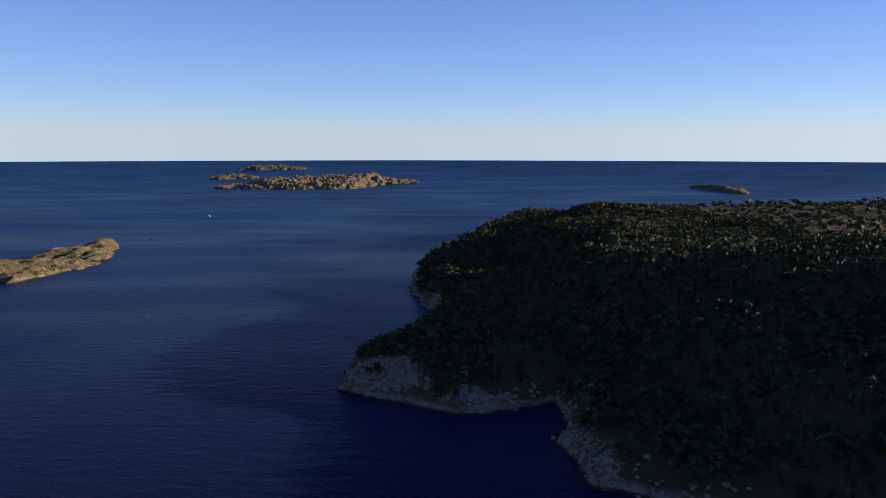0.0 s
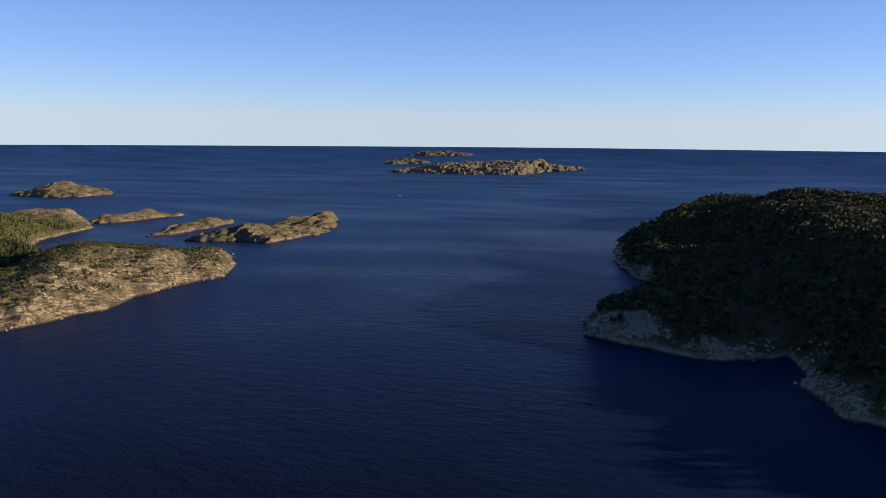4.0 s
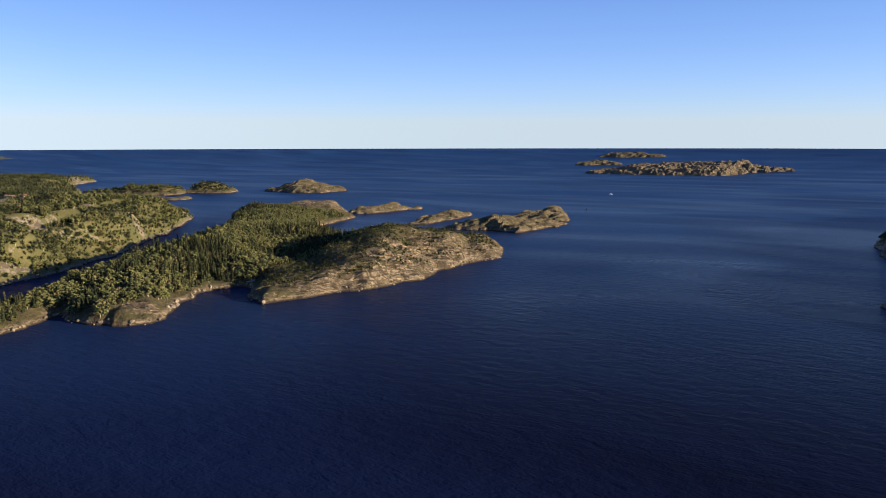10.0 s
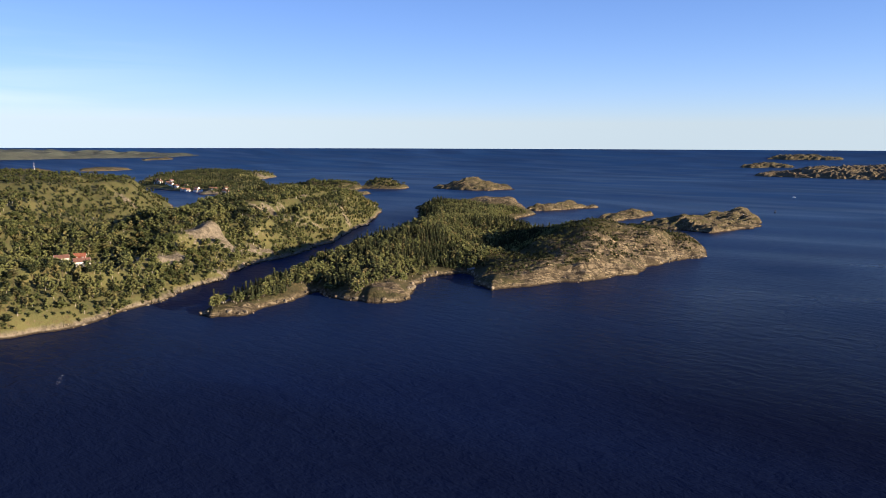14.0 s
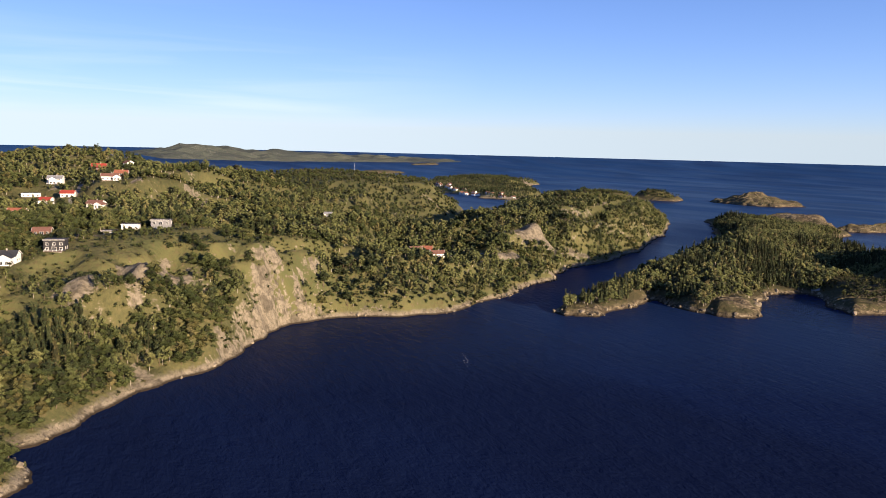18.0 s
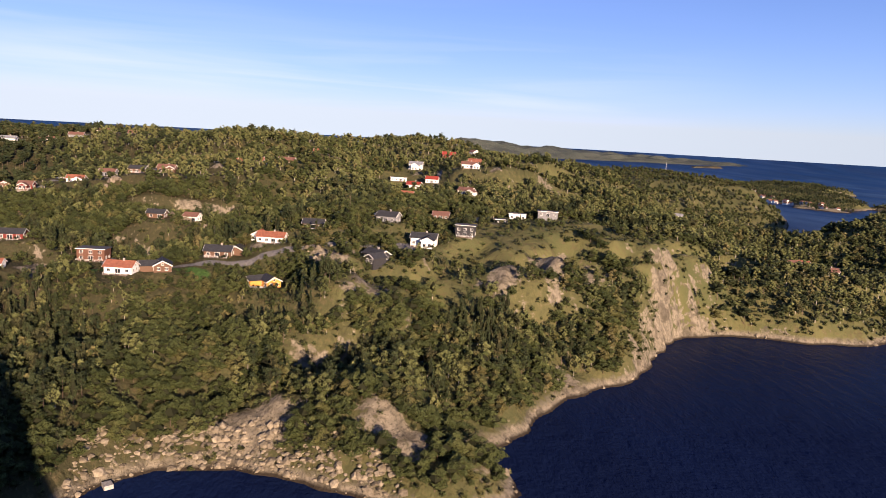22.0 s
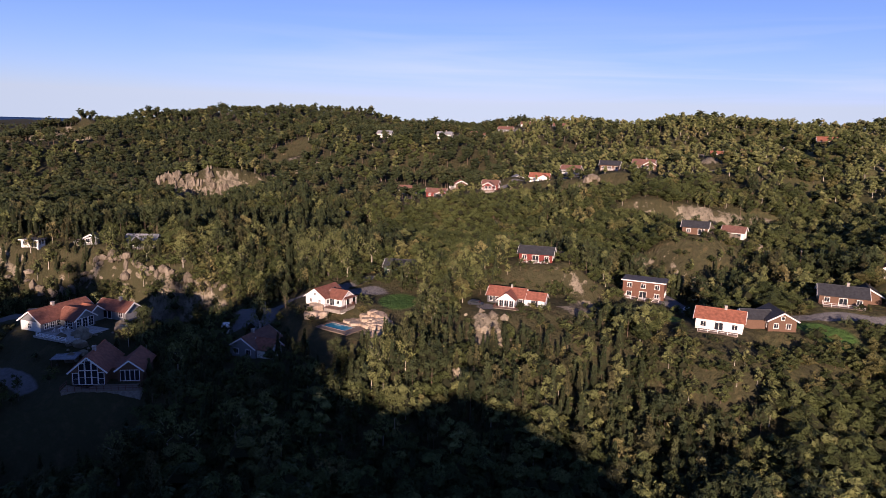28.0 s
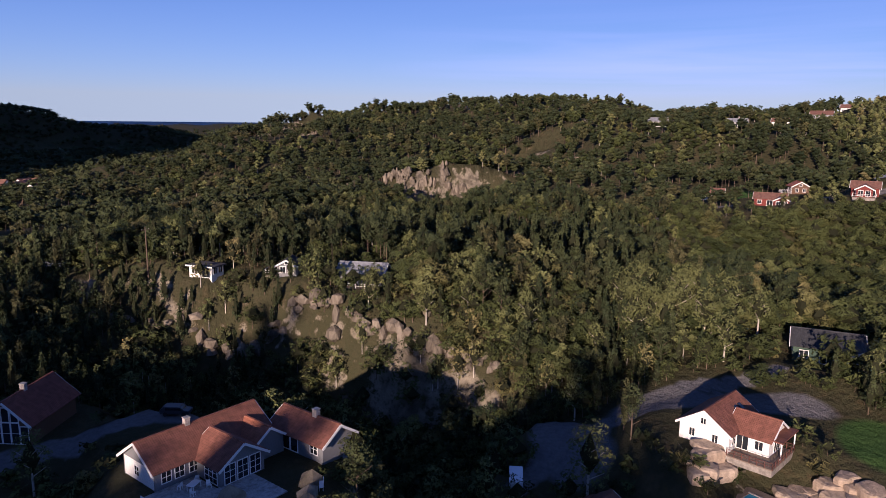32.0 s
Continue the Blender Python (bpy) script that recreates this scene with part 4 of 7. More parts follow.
G2 = skerry("island_round", [(-1540, 1150), (-1480, 1160), (-1428, 1190), (-1440, 1250), (-1500, 1290), (-1570, 1230)],
            [(-1520, 1190, 22), (-1490, 1200, 22), (-1455, 1205, 10)], 6, "round scrub-covered island", 26, bare=0.3, slope=0.5)
skerry("island_flat", [(-1410, 942), (-1370, 960), (-1355, 1012), (-1390, 1020), (-1450, 975)], [(-1400, 970, 4), (-1370, 1000, 4)], 6, "flat pale rock skerry", 27)
G3 = skerry("island_village", [(-2000, 760), (-1880, 770), (-1795, 765), (-1716, 800), (-1690, 770), (-1645, 735), (-1575, 765), (-1560, 800), (-1640, 900), (-1690, 980), (-1800, 1060), (-1960, 1150), (-2100, 1260), (-2180, 1390), (-2230, 1440), (-2330, 1350), (-2250, 1100), (-2150, 900)],
            [(-1640, 790, 4), (-1800, 830, 8), (-1900, 900, 26), (-1950, 980, 34), (-2010, 1100, 32), (-2090, 1230, 28), (-2160, 1340, 16), (-1750, 880, 12)], 9, "wooded island with a white seaside village", 28, bare=0.1, slope=0.4, mat=M_LAND,
            patches=[(-2150, 1320, 60, 50, 60), (-1610, 780, 60, 20, 30)])
# the far group out at sea
skerry("island_far", [(-915, 2790), (-749, 2775), (-591, 2775), (-420, 2800), (-332, 2850), (-286, 3040), (-180, 3120), (-105, 3200), (-180, 3260), (-420, 3220), (-600, 3180), (-760, 3060), (-900, 2900)],
       [(-850, 2850, 12), (-700, 2930, 34), (-580, 2990, 38), (-440, 3050, 40), (-310, 3120, 46), (-250, 3160, 26), (-180, 3190, 16), (-500, 2870, 24)], 8, "barren pale granite island far out at sea", 31, strata=120, rock=6.5, slope=0.5, wobble=16, rough=16, bare=0.75, lift=True)
skerry("island_back", [(-1110, 3290), (-1040, 3270), (-960, 3330), (-890, 3360), (-880, 3420), (-980, 3450), (-1080, 3380)],
       [(-1060, 3330, 14), (-990, 3370, 18), (-920, 3400, 14)], 9, "low barren rock islands far out at sea", 32, strata=120, rock=7.0, slope=0.4, wobble=14, rough=8, lift=True)
skerry("island_back", [(-1090, 3740), (-960, 3740), (-750, 3800), (-740, 3860), (-900, 3900), (-1060, 3850)],
       [(-1020, 3790, 16), (-900, 3820, 20), (-800, 3840, 10)], 11, "low barren rock island near the horizon", 38, strata=120, rock=7.0, slope=0.4, wobble=14, rough=8, lift=True)
skerry("island_reef", [(990, 2850), (1040, 2500), (1075, 2480), (1120, 2560), (1090, 2780), (1030, 2880)], [(1030, 2760, 16), (1070, 2600, 22), (1060, 2530, 10)], 12, "low dark reef far out at sea", 33, rock=5, slope=0.4, lift=True)
skerry("island_inlet", [(-3163, 974), (-3180, 1074), (-3260, 1080), (-3330, 960), (-3250, 880)], [(-3210, 1000, 9)], 16, "low sandy islet far off", 34, slope=0.3, rock=3, lift=True)
skerry("island_islet", [(-3090, 1149), (-3060, 1250), (-3080, 1370), (-3170, 1330), (-3200, 1200)], [(-3120, 1250, 9)], 16, "low rock islet far off", 35, slope=0.3, rock=3, lift=True)
skerry("island_shelf", [(-3560, 1690), (-3540, 1850), (-3620, 1870), (-3650, 1720)], [(-3590, 1780, 7)], 16, "low rock shelf far off", 36, slope=0.3, rock=2, lift=True)
skerry("coast_far", [(-4100, 500), (-3920, 1000), (-3830, 1450), (-3700, 1800), (-3620, 2050), (-3720, 2100), (-3900, 1900), (-4150, 1500), (-4400, 900), (-4500, 400)],
       [(-4200, 700, 70), (-4150, 1000, 46), (-4020, 1300, 30), (-3900, 1600, 16), (-3760, 1950, 8), (-4350, 600, 90)], 40, "far low pale coast across the bay", 37, slope=0.3, rock=4, rough=26, bare=0.35, mat=M_COAST, lift=True)

HEAD_COAST = [(93, 277), (69, 288), (61, 313), (52, 338), (71, 365), (66, 389), (38, 382), (21, 371), (-1, 371), (-21, 386), (-45, 398), (-59, 418), (-66, 453), (-54, 483), (-20, 540), (1, 599), (-21, 656), (-35, 740),
              (-38, 831), (-18, 905), (35, 1059), (54, 1222), (110, 1290), (250, 1330), (480, 1380), (760, 1500), (980, 1640), (1250, 1600), (1500, 1200), (1500, 200), (700, -60), (300, 120), (150, 235)]
head = Land(HEAD_COAST, [(100, 330, 14), (20, 440, 20), (-20, 470, 14), (60, 560, 34), (20, 700, 22), (10, 820, 24), (126, 1143, 48), (90, 1000, 40), (70, 900, 38), (241, 970, 66), (170, 800, 60), (290, 850, 40),
                         (160, 560, 62), (310, 737, 50), (340, 640, 54), (250, 500, 74), (360, 560, 74), (200, 380, 40), (420, 420, 88), (300, 300, 50), (600, 700, 56), (700, 1200, 50), (880, 1560, 40), (800, 1500, 34), (500, 1100, 44), (1000, 600, 80), (1200, 1200, 60), (150, 1200, 34)],
            slope=0.6, rough=8.0, rock=3.0, wobble=5.0, soft=30.0, seed=41)
head.green = 0.0
head.patches = [(-40, 420, 34, 16, 150), (20, 380, 30, 8, 0), (66, 320, 36, 9, 100), (-15, 640, 16, 40, 0), (-25, 780, 16, 60, 0), (880, 1560, 90, 60, 20)]
head.build("headland", axis((-90, 420, 4.5), (420, 1500, 26)), axis((-60, 250, 20), (250, 1320, 5.5), (1320, 1650, 20)), M_LAND, "steep wooded headland with a pale rocky shore", "headland")


# ---- trees ----
def frame_of(n):
    a = np.where(np.abs(n[:, 2:3]) < 0.9, [[0, 0, 1.0]], [[1.0, 0, 0]])
    u = np.cross(a, n)
    u /= np.linalg.norm(u, axis=1)[:, None] + 1e-9
    return u, np.cross(n, u)


def tree_shape(rng, kind, leaves, size, lobes=0):
    """A tree of height 1: leaf clump triangles on lobes, a dark inner body and a trunk. Returns vertices, faces, material index."""
    if kind == "conifer":
        h = rng.uniform(0.06, 1.0, leaves) ** 0.8
        r = 0.21 * (1.04 - h) * (0.72 + 0.28 * np.sign(np.sin(h * 52))) * rng.uniform(0.55, 1.1, leaves)
        a = rng.uniform(0, 6.283, leaves)
        p = np.column_stack([r * np.cos(a), r * np.sin(a), 0.08 + 0.92 * h])
        out = np.column_stack([np.cos(a), np.sin(a), np.full(leaves, 0.25)])
        core = (0.1, 0.1, 0.42, 0.5)
        trunk = (0.014, 0.7)
    elif kind == "pine":
        cs = [(0.1 * math.cos(k * 2.4) * (k > 0), 0.1 * math.sin(k * 2.4) * (k > 0), 0.55 + 0.4 * k / 6) for k in range(7)]
        which = rng.integers(0, 7, leaves)
        out = rng.normal(size=(leaves, 3))
        out /= np.linalg.norm(out, axis=1)[:, None]
        p = np.array(cs)[which] + out * np.array([0.13, 0.13, 0.09]) * rng.uniform(0.6, 1.1, (leaves, 1))
        core = (0.1, 0.1, 0.2, 0.74)
        trunk = (0.014, 0.85)
    else:
        tall = kind == "birch"
        n = 9
        rx = 0.2 if tall else 0.34
        lob = []
        for k in range(n):
            ang, t = k * 2.4 + rng.uniform(-0.4, 0.4), (k + 0.5) / n
            z = (0.3 if tall else 0.28) + (0.62 if tall else 0.55) * t
            w = rx * math.sin(math.pi * (0.16 + 0.74 * t)) * 0.75
            lob.append((w * math.cos(ang), w * math.sin(ang), z, (0.13 if tall else 0.2) * rng.uniform(0.75, 1.2)))
        lob = np.array(lob)
        which = rng.integers(0, n, leaves)
        out = rng.normal(size=(leaves, 3)) + [0, 0, 0.35]
        out /= np.linalg.norm(out, axis=1)[:, None]
        p = lob[which, :3] + out * lob[which, 3:4] * rng.uniform(0.65, 1.12, (leaves, 1)) * [1, 1, 0.85]
        core = (rx * 0.62, rx * 0.62, 0.28, 0.56)
        trunk = (0.016, 0.8)
    if kind in ("oak", "birch") and lobes:
        blobs = lob[:lobes] if lobes >= 9 else lob[np.linspace(0, 8, lobes).astype(int)]
    elif kind == "pine" and lobes:
        blobs = np.column_stack([np.array(cs)[:lobes], np.full(min(lobes, 7), 0.115)])
    elif lobes:
        blobs = np.array([(0.0, 0.0, 0.2 + 0.68 * k / lobes, 0.19 * (1.02 - k / lobes)) for k in range(lobes)])
    else:
        blobs = np.zeros((0, 4))
    nrm = out + rng.normal(size=(leaves, 3)) * 0.4
    nrm /= np.linalg.norm(nrm, axis=1)[:, None]
    u, v = frame_of(nrm)
    s = size * rng.uniform(0.6, 1.35, (leaves, 1))
    turn = rng.uniform(0, 6.283, (leaves, 1))
    tri = [p + s * (np.cos(turn + k) * u + np.sin(turn + k) * v) for k in (0.0, 2.2, 4.1)]
    verts = np.stack(tri, 1).reshape(-1, 3)
    faces = np.arange(leaves * 3).reshape(-1, 3)
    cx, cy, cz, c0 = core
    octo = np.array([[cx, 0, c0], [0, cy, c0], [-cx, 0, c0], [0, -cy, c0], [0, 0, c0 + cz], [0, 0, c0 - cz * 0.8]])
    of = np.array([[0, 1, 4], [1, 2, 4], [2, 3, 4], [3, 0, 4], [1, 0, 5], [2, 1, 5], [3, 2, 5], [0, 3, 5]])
    tr, th = trunk
    tv = np.array([[tr, 0, -0.06], [-tr * 0.5, tr * 0.87, -0.06], [-tr * 0.5, -tr * 0.87, -0.06], [0.0, 0.0, th]])
    tf = np.array([[0, 1, 3], [1, 2, 3], [2, 0, 3]])
    ball = np.array([[1, 0, 0], [0, 1, 0], [-1, 0, 0], [0, -1, 0], [0, 0, 0.85], [0, 0, -0.8]])
    for bx0, by0, bz0, br in blobs:
        a0 = rng.uniform(0, 1.57)
        spun = np.column_stack([ball[:, 0] * math.cos(a0) - ball[:, 1] * math.sin(a0), ball[:, 0] * math.sin(a0) + ball[:, 1] * math.cos(a0), ball[:, 2]])
        faces = np.vstack([faces, of + len(verts)])
        verts = np.vstack([verts, [bx0, by0, bz0] + spun * 1.12 * br * rng.uniform(0.78, 1.2, (6, 1))])
    leaves = len(faces)
    n0, n1 = len(verts), len(verts) + 6
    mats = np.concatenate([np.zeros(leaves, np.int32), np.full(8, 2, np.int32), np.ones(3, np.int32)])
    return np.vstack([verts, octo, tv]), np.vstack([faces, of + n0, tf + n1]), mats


def forest(name, pts, heights, kind, leaves, size, mats, label, seed, wide=1.0, variants=6, lobes=0):
    """All trees of a stand joined into one object."""
    if not len(pts):
        return
    rng = np.random.default_rng(seed)
    shapes = [tree_shape(rng, kind, leaves, size, lobes) for _ in range(variants)]
    which = rng.integers(0, variants, len(pts))
    vs, fs, ms, ts, base = [], [], [], [], 0
    for k, (tv, tf, tm) in enumerate(shapes):
        sel = np.nonzero(which == k)[0]
        if not len(sel):
            continue
        a, hh = rng.uniform(0, 6.283, len(sel)), heights[sel]
        w = hh * rng.uniform(0.85, 1.25, len(sel)) * wide
        c, s = np.cos(a) * w, np.sin(a) * w
        x = pts[sel, 0:1] + c[:, None] * tv[:, 0] - s[:, None] * tv[:, 1]
        y = pts[sel, 1:2] + s[:, None] * tv[:, 0] + c[:, None] * tv[:, 1]
        z = pts[sel, 2:3] + hh[:, None] * tv[:, 2]
        vs.append(np.stack([x, y, z], -1).reshape(-1, 3))
        fs.append((tf[None] + (base + np.arange(len(sel)) * len(tv))[:, None, None]).reshape(-1, 3))
        ms.append(np.tile(tm, len(sel)))
        ts.append(np.repeat(rng.uniform(0, 1, len(sel)), len(tf)))
        base += len(sel) * len(tv)
    me = mesh_of(name, np.vstack(vs), np.vstack(fs), None)
    for m in mats:
        me.materials.append(m)
    me.polygons.foreach_set("material_index", np.concatenate(ms).astype(np.int32))
    at = me.attributes.new("tint", "FLOAT", "FACE")
    at.data.foreach_set("value", np.concatenate(ts).astype(np.float32))
    me.update()
    return tagged(new(name, me), label, "trees", kind="stuff")


def stand(land, x0, x1, y0, y1, gap, seed, density=0.8, shore=7.0, clear=9.0, bare_max=0.45, patch=45.0, steep=1.5):
    """Places for trees on a body of land."""
    rng = np.random.default_rng(seed)
    gx, gy = np.meshgrid(np.arange(x0, x1, gap, dtype=float), np.arange(y0, y1, gap, dtype=float), indexing="ij")
    x, y = (gx + rng.uniform(-0.5, 0.5, gx.shape) * gap).ravel(), (gy + rng.uniform(-0.5, 0.5, gx.shape) * gap).ravel()
    d = land.inner(x, y)
    ok = (d > shore + 8 * fbm(x, y, 14.0, 2, seed)) & (land.bare(x, y) + fbm(x, y, 9.0, 2, 5) * 0.5 < bare_max)
    ok &= rng.uniform(0, 1, x.shape) < density * (1.0 + 1.1 * fbm(x, y, patch, 3, seed + 7))
    for px, py, pz, r in land.pads:
        ok &= np.hypot(x - px, y - py) > r * 0.9 + clear * 0.45
        ok &= (np.hypot(x - px - r - 2, (y - py) * 0.9) > r * 0.6 + 2.0) | (clear < 3)
    for px, py, r in land.clears:
        ok &= np.hypot(x - px, y - py) > r
    for px, py, r in land.heaths:
        ok &= (np.hypot(x - px, y - py) > r * (1 + 0.7 * fbm(x, y, 25.0, 2, 91))) | (rng.uniform(0, 1, x.shape) < (0.6 if clear < 3 else 0.1))
    e = 1.5
    ok &= np.hypot(land.height(x + e, y) - land.height(x - e, y), land.height(x, y + e) - land.height(x, y - e)) < 2 * e * steep
    ok &= (land.flat(land.lawns, x, y) < 0.35) & (land.gravel(x, y) < 0.2)
    x, y = x[ok], y[ok]
    return np.column_stack([x, y, land.height(x, y) - 0.2])


def split(pts, seed, shares):
    """Deal the places out over kinds, in groves."""
    rng = np.random.default_rng(seed)
    v = np.clip(0.5 + 0.9 * fbm(pts[:, 0], pts[:, 1], 40.0, 2, seed) + rng.uniform(-0.28, 0.28, len(pts)), 0, 0.9999)
    edge = np.quantile(v, np.cumsum(shares)[:-1])
    k = np.searchsorted(edge, v)
    return [pts[k == i] for i in range(len(shares))]


def tame(land, pts, h):
    """Trees kept low on the downhill side of the houses."""
    f = np.ones(len(pts))
    for px, py, pz, r in land.pads:
        f = np.minimum(f, 0.5 + 0.5 * step(8.0, 22.0, np.hypot(pts[:, 0] - px - 15, (pts[:, 1] - py) * 0.9)))
    return h * f


def heights(n, lo, hi, seed):
    return np.random.default_rng(seed).triangular(lo, (lo + hi) / 2.3, hi, n)


LEAFY, NEEDLED, BIRCHY = [M_LEAF, M_BARK, M_CROWN_SHADE], [M_NEEDLE, M_BARK, M_CROWN_SHADE], [M_BIRCH, M_BIRCHBARK, M_CROWN_SHADE]
FLEAFY, FNEEDLED, FBIRCHY = [FAR_LEAF, M_BARK, M_CROWN_SHADE], [FAR_NEEDLE, M_BARK, M_CROWN_SHADE], [FAR_BIRCH, M_BIRCHBARK, M_CROWN_SHADE]
near_pts = stand(main, -800, -470, -720, -110, 3.8, 101, 1.6, shore=4.0)
# trees that stand singly round the nearest houses
single = (near_pts[:, 0] > -655) & (near_pts[:, 0] < -545) & (near_pts[:, 1] > -640) & (near_pts[:, 1] < -505)
lone, near_pts = near_pts[single], near_pts[~single]
order = np.random.default_rng(8).permutation(len(lone))
lone, near_pts = lone[order[:290]], np.vstack([near_pts, lone[order[290:]]])
south = near_pts[:, 1] < -545
a, b, c, d4 = [np.vstack(p) for p in zip(split(near_pts[~south], 5, (0.68, 0.16, 0.1, 0.06)), split(near_pts[south], 5, (0.42, 0.14, 0.2, 0.24)))]
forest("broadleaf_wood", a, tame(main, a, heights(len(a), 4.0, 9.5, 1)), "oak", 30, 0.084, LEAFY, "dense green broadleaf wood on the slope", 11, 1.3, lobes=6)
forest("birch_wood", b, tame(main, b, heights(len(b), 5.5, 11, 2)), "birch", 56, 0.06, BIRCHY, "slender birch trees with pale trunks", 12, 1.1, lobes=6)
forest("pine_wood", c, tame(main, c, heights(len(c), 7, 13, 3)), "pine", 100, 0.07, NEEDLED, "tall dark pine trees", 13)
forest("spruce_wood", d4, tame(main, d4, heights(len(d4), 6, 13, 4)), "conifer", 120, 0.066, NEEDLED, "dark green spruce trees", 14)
scrub = stand(main, -780, -490, -700, -60, 3.7, 131, 1.2, shore=3.0, clear=2.0, bare_max=0.72, patch=20.0, steep=3.0)
forest("undergrowth", scrub, heights(len(scrub), 1.4, 3.4, 9), "oak", 8, 0.3, LEAFY, "low green bushes and undergrowth", 19, 1.5)

# close groves between the nearest houses, in the valley behind them and below the pool
groves = np.vstack([stand(main, -668, -596, -612, -552, 3.1, 141, 1.7, clear=1.0, steep=8.0, bare_max=1.2), stand(main, -640, -592, -668, -612, 3.1, 142, 1.7, clear=1.0, steep=8.0, bare_max=1.2),
                    stand(main, -614, -556, -534, -440, 3.7, 143, 1.2, clear=1.0), stand(main, -600, -545, -575, -530, 3.8, 144, 1.1, clear=5.0), stand(main, -668, -640, -528, -492, 3.6, 151, 1.2, clear=1.0)])
gk = split(groves, 12, (0.34, 0.12, 0.54))
forest("grove", gk[0], heights(len(gk[0]), 4, 7.5, 145), "oak", 110, 0.078, LEAFY, "close green grove between the houses", 146, 1.2)
forest("birch_grove", gk[1], heights(len(gk[1]), 5.5, 9.5, 147), "birch", 105, 0.062, BIRCHY, "close birch grove behind the houses", 148)
forest("spruce_grove", gk[2], heights(len(gk[2]), 4, 9, 149), "conifer", 110, 0.062, NEEDLED, "close dark spruce grove behind the houses", 150)

mid = stand(main, -1110, -660, -1000, 760, 6.3, 102, 1.15, shore=2.5)
mid = np.vstack([mid, stand(main, -940, -680, -20, 420, 6.5, 112, 1.0, shore=2.5, clear=2.0, bare_max=0.6)])
mid = mid[(mid[:, 1] < -40) | (np.random.default_rng(3).uniform(0, 1, len(mid)) < 0.55 + 0.45 * step(450.0, 600.0, mid[:, 1]))]
mid = mid[~((mid[:, 0] > -800) & (mid[:, 1] < -110) & (mid[:, 1] > -720))]
south = mid[:, 1] < -545
a, b, c = [np.vstack(p) for p in zip(split(mid[~south], 6, (0.3, 0.56, 0.14)), split(mid[south], 6, (0.2, 0.06, 0.74)))]
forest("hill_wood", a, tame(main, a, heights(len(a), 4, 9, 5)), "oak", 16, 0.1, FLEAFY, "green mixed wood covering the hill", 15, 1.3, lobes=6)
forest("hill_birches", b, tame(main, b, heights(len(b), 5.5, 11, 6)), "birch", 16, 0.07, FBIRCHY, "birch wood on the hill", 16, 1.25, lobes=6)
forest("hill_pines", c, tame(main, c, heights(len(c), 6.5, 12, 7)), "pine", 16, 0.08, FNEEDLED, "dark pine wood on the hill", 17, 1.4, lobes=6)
bushes = stand(main, -1060, -640, -110, 700, 5.0, 161, 1.0, shore=2.0, clear=2.0, bare_max=0.5, patch=30.0, steep=3.0)
forest("hill_bushes", bushes, heights(len(bushes), 2.0, 4.5, 162), "oak", 4, 0.16, FLEAFY, "low green bushes between the trees of the point", 163, 1.5, lobes=2)
# the second stand tops the unseen ridge that casts the shadow
far = np.vstack([stand(main, -1500, -1110, -1100, 600, 10.0, 103, 1.1), stand(main, -540, -240, -820, -470, 8.0, 105, 0.95)])
dark = np.vstack([stand(main, -1500, -900, -1800, -1180, 10.5, 104, 1.3), stand(main, -900, -640, -1500, -1000, 17.0, 114, 1.1), stand(main, -2200, -1500, -1900, -1100, 24.0, 115, 1.1)])
# conifer colour on broadleaf shapes stands in for the far hill's shade
forest("valley_wood", dark, heights(len(dark), 6, 10, 81), "oak", 9, 0.32, FNEEDLED, "wood on the far side of the valley, shade put into its foliage colour", 82, 1.4)
forest("distant_wood", far, heights(len(far), 5, 9, 8), "oak", 4, 0.15, FLEAFY, "wood on the distant hills and on the unseen near ridge", 18, 1.35, lobes=2)
hd = stand(head, -80, 420, 250, 1320, 6.4, 106, 1.4, shore=8)
hb = stand(head, 420, 1400, 0, 1600, 22.0, 107, 0.95)
a, b = split(hd, 9, (0.6, 0.4))
# both broadleaf stands take conifer colour, painting in the headland's shade
forest("headland_wood", a, heights(len(a), 6, 10, 21), "oak", 10, 0.33, FNEEDLED, "wood covering the headland, shade put into its foliage colour", 22)
forest("headland_pines", b, heights(len(b), 7, 12, 23), "pine", 11, 0.2, FNEEDLED, "dark pines on the headland", 24)
forest("headland_far_wood", hb, heights(len(hb), 7, 11, 25), "oak", 8, 0.34, FNEEDLED, "wood on the far side of the headland", 26, 1.4)
ip = stand(isle, -1000, -560, 40, 800, 4.4, 108, 0.98, shore=6, bare_max=0.5)
a, b = split(ip, 10, (0.65, 0.35))
forest("island_wood", a, heights(len(a), 5, 10, 27), "birch", 14, 0.075, FBIRCHY, "dense green wood on the island", 28, 1.3, lobes=6)
forest("island_pines", b, heights(len(b), 7, 13, 29), "conifer", 24, 0.075, FNEEDLED, "dark pines on the island", 30, lobes=4)
ib = stand(isle, -620, -430, 240, 660, 4.4, 109, 0.9, shore=11, bare_max=0.85, patch=26.0)
forest("ridge_scrub", ib, heights(len(ib), 1.8, 5.5, 31), "oak", 24, 0.13, FLEAFY, "low dark scrub on the bare ridge", 32, 1.2)
for land, box, nm, sd in ((G1, (-1720, -1490, 960, 1190), "islet_scrub", 51), (G2, (-1570, -1430, 1150, 1290), "islet_scrub", 52), (G3, (-2330, -1600, 760, 1440), "village_wood", 53)):
    p = stand(land, *box, 8.0, sd, 0.9, shore=12, bare_max=0.75)
    forest(nm, p, heights(len(p), 5, 9, sd), "conifer" if nm == "village_wood" else "oak", 10, 0.27, FNEEDLED if nm == "village_wood" else FLEAFY, "dark scrub and pines on a far island", sd, 1.3)

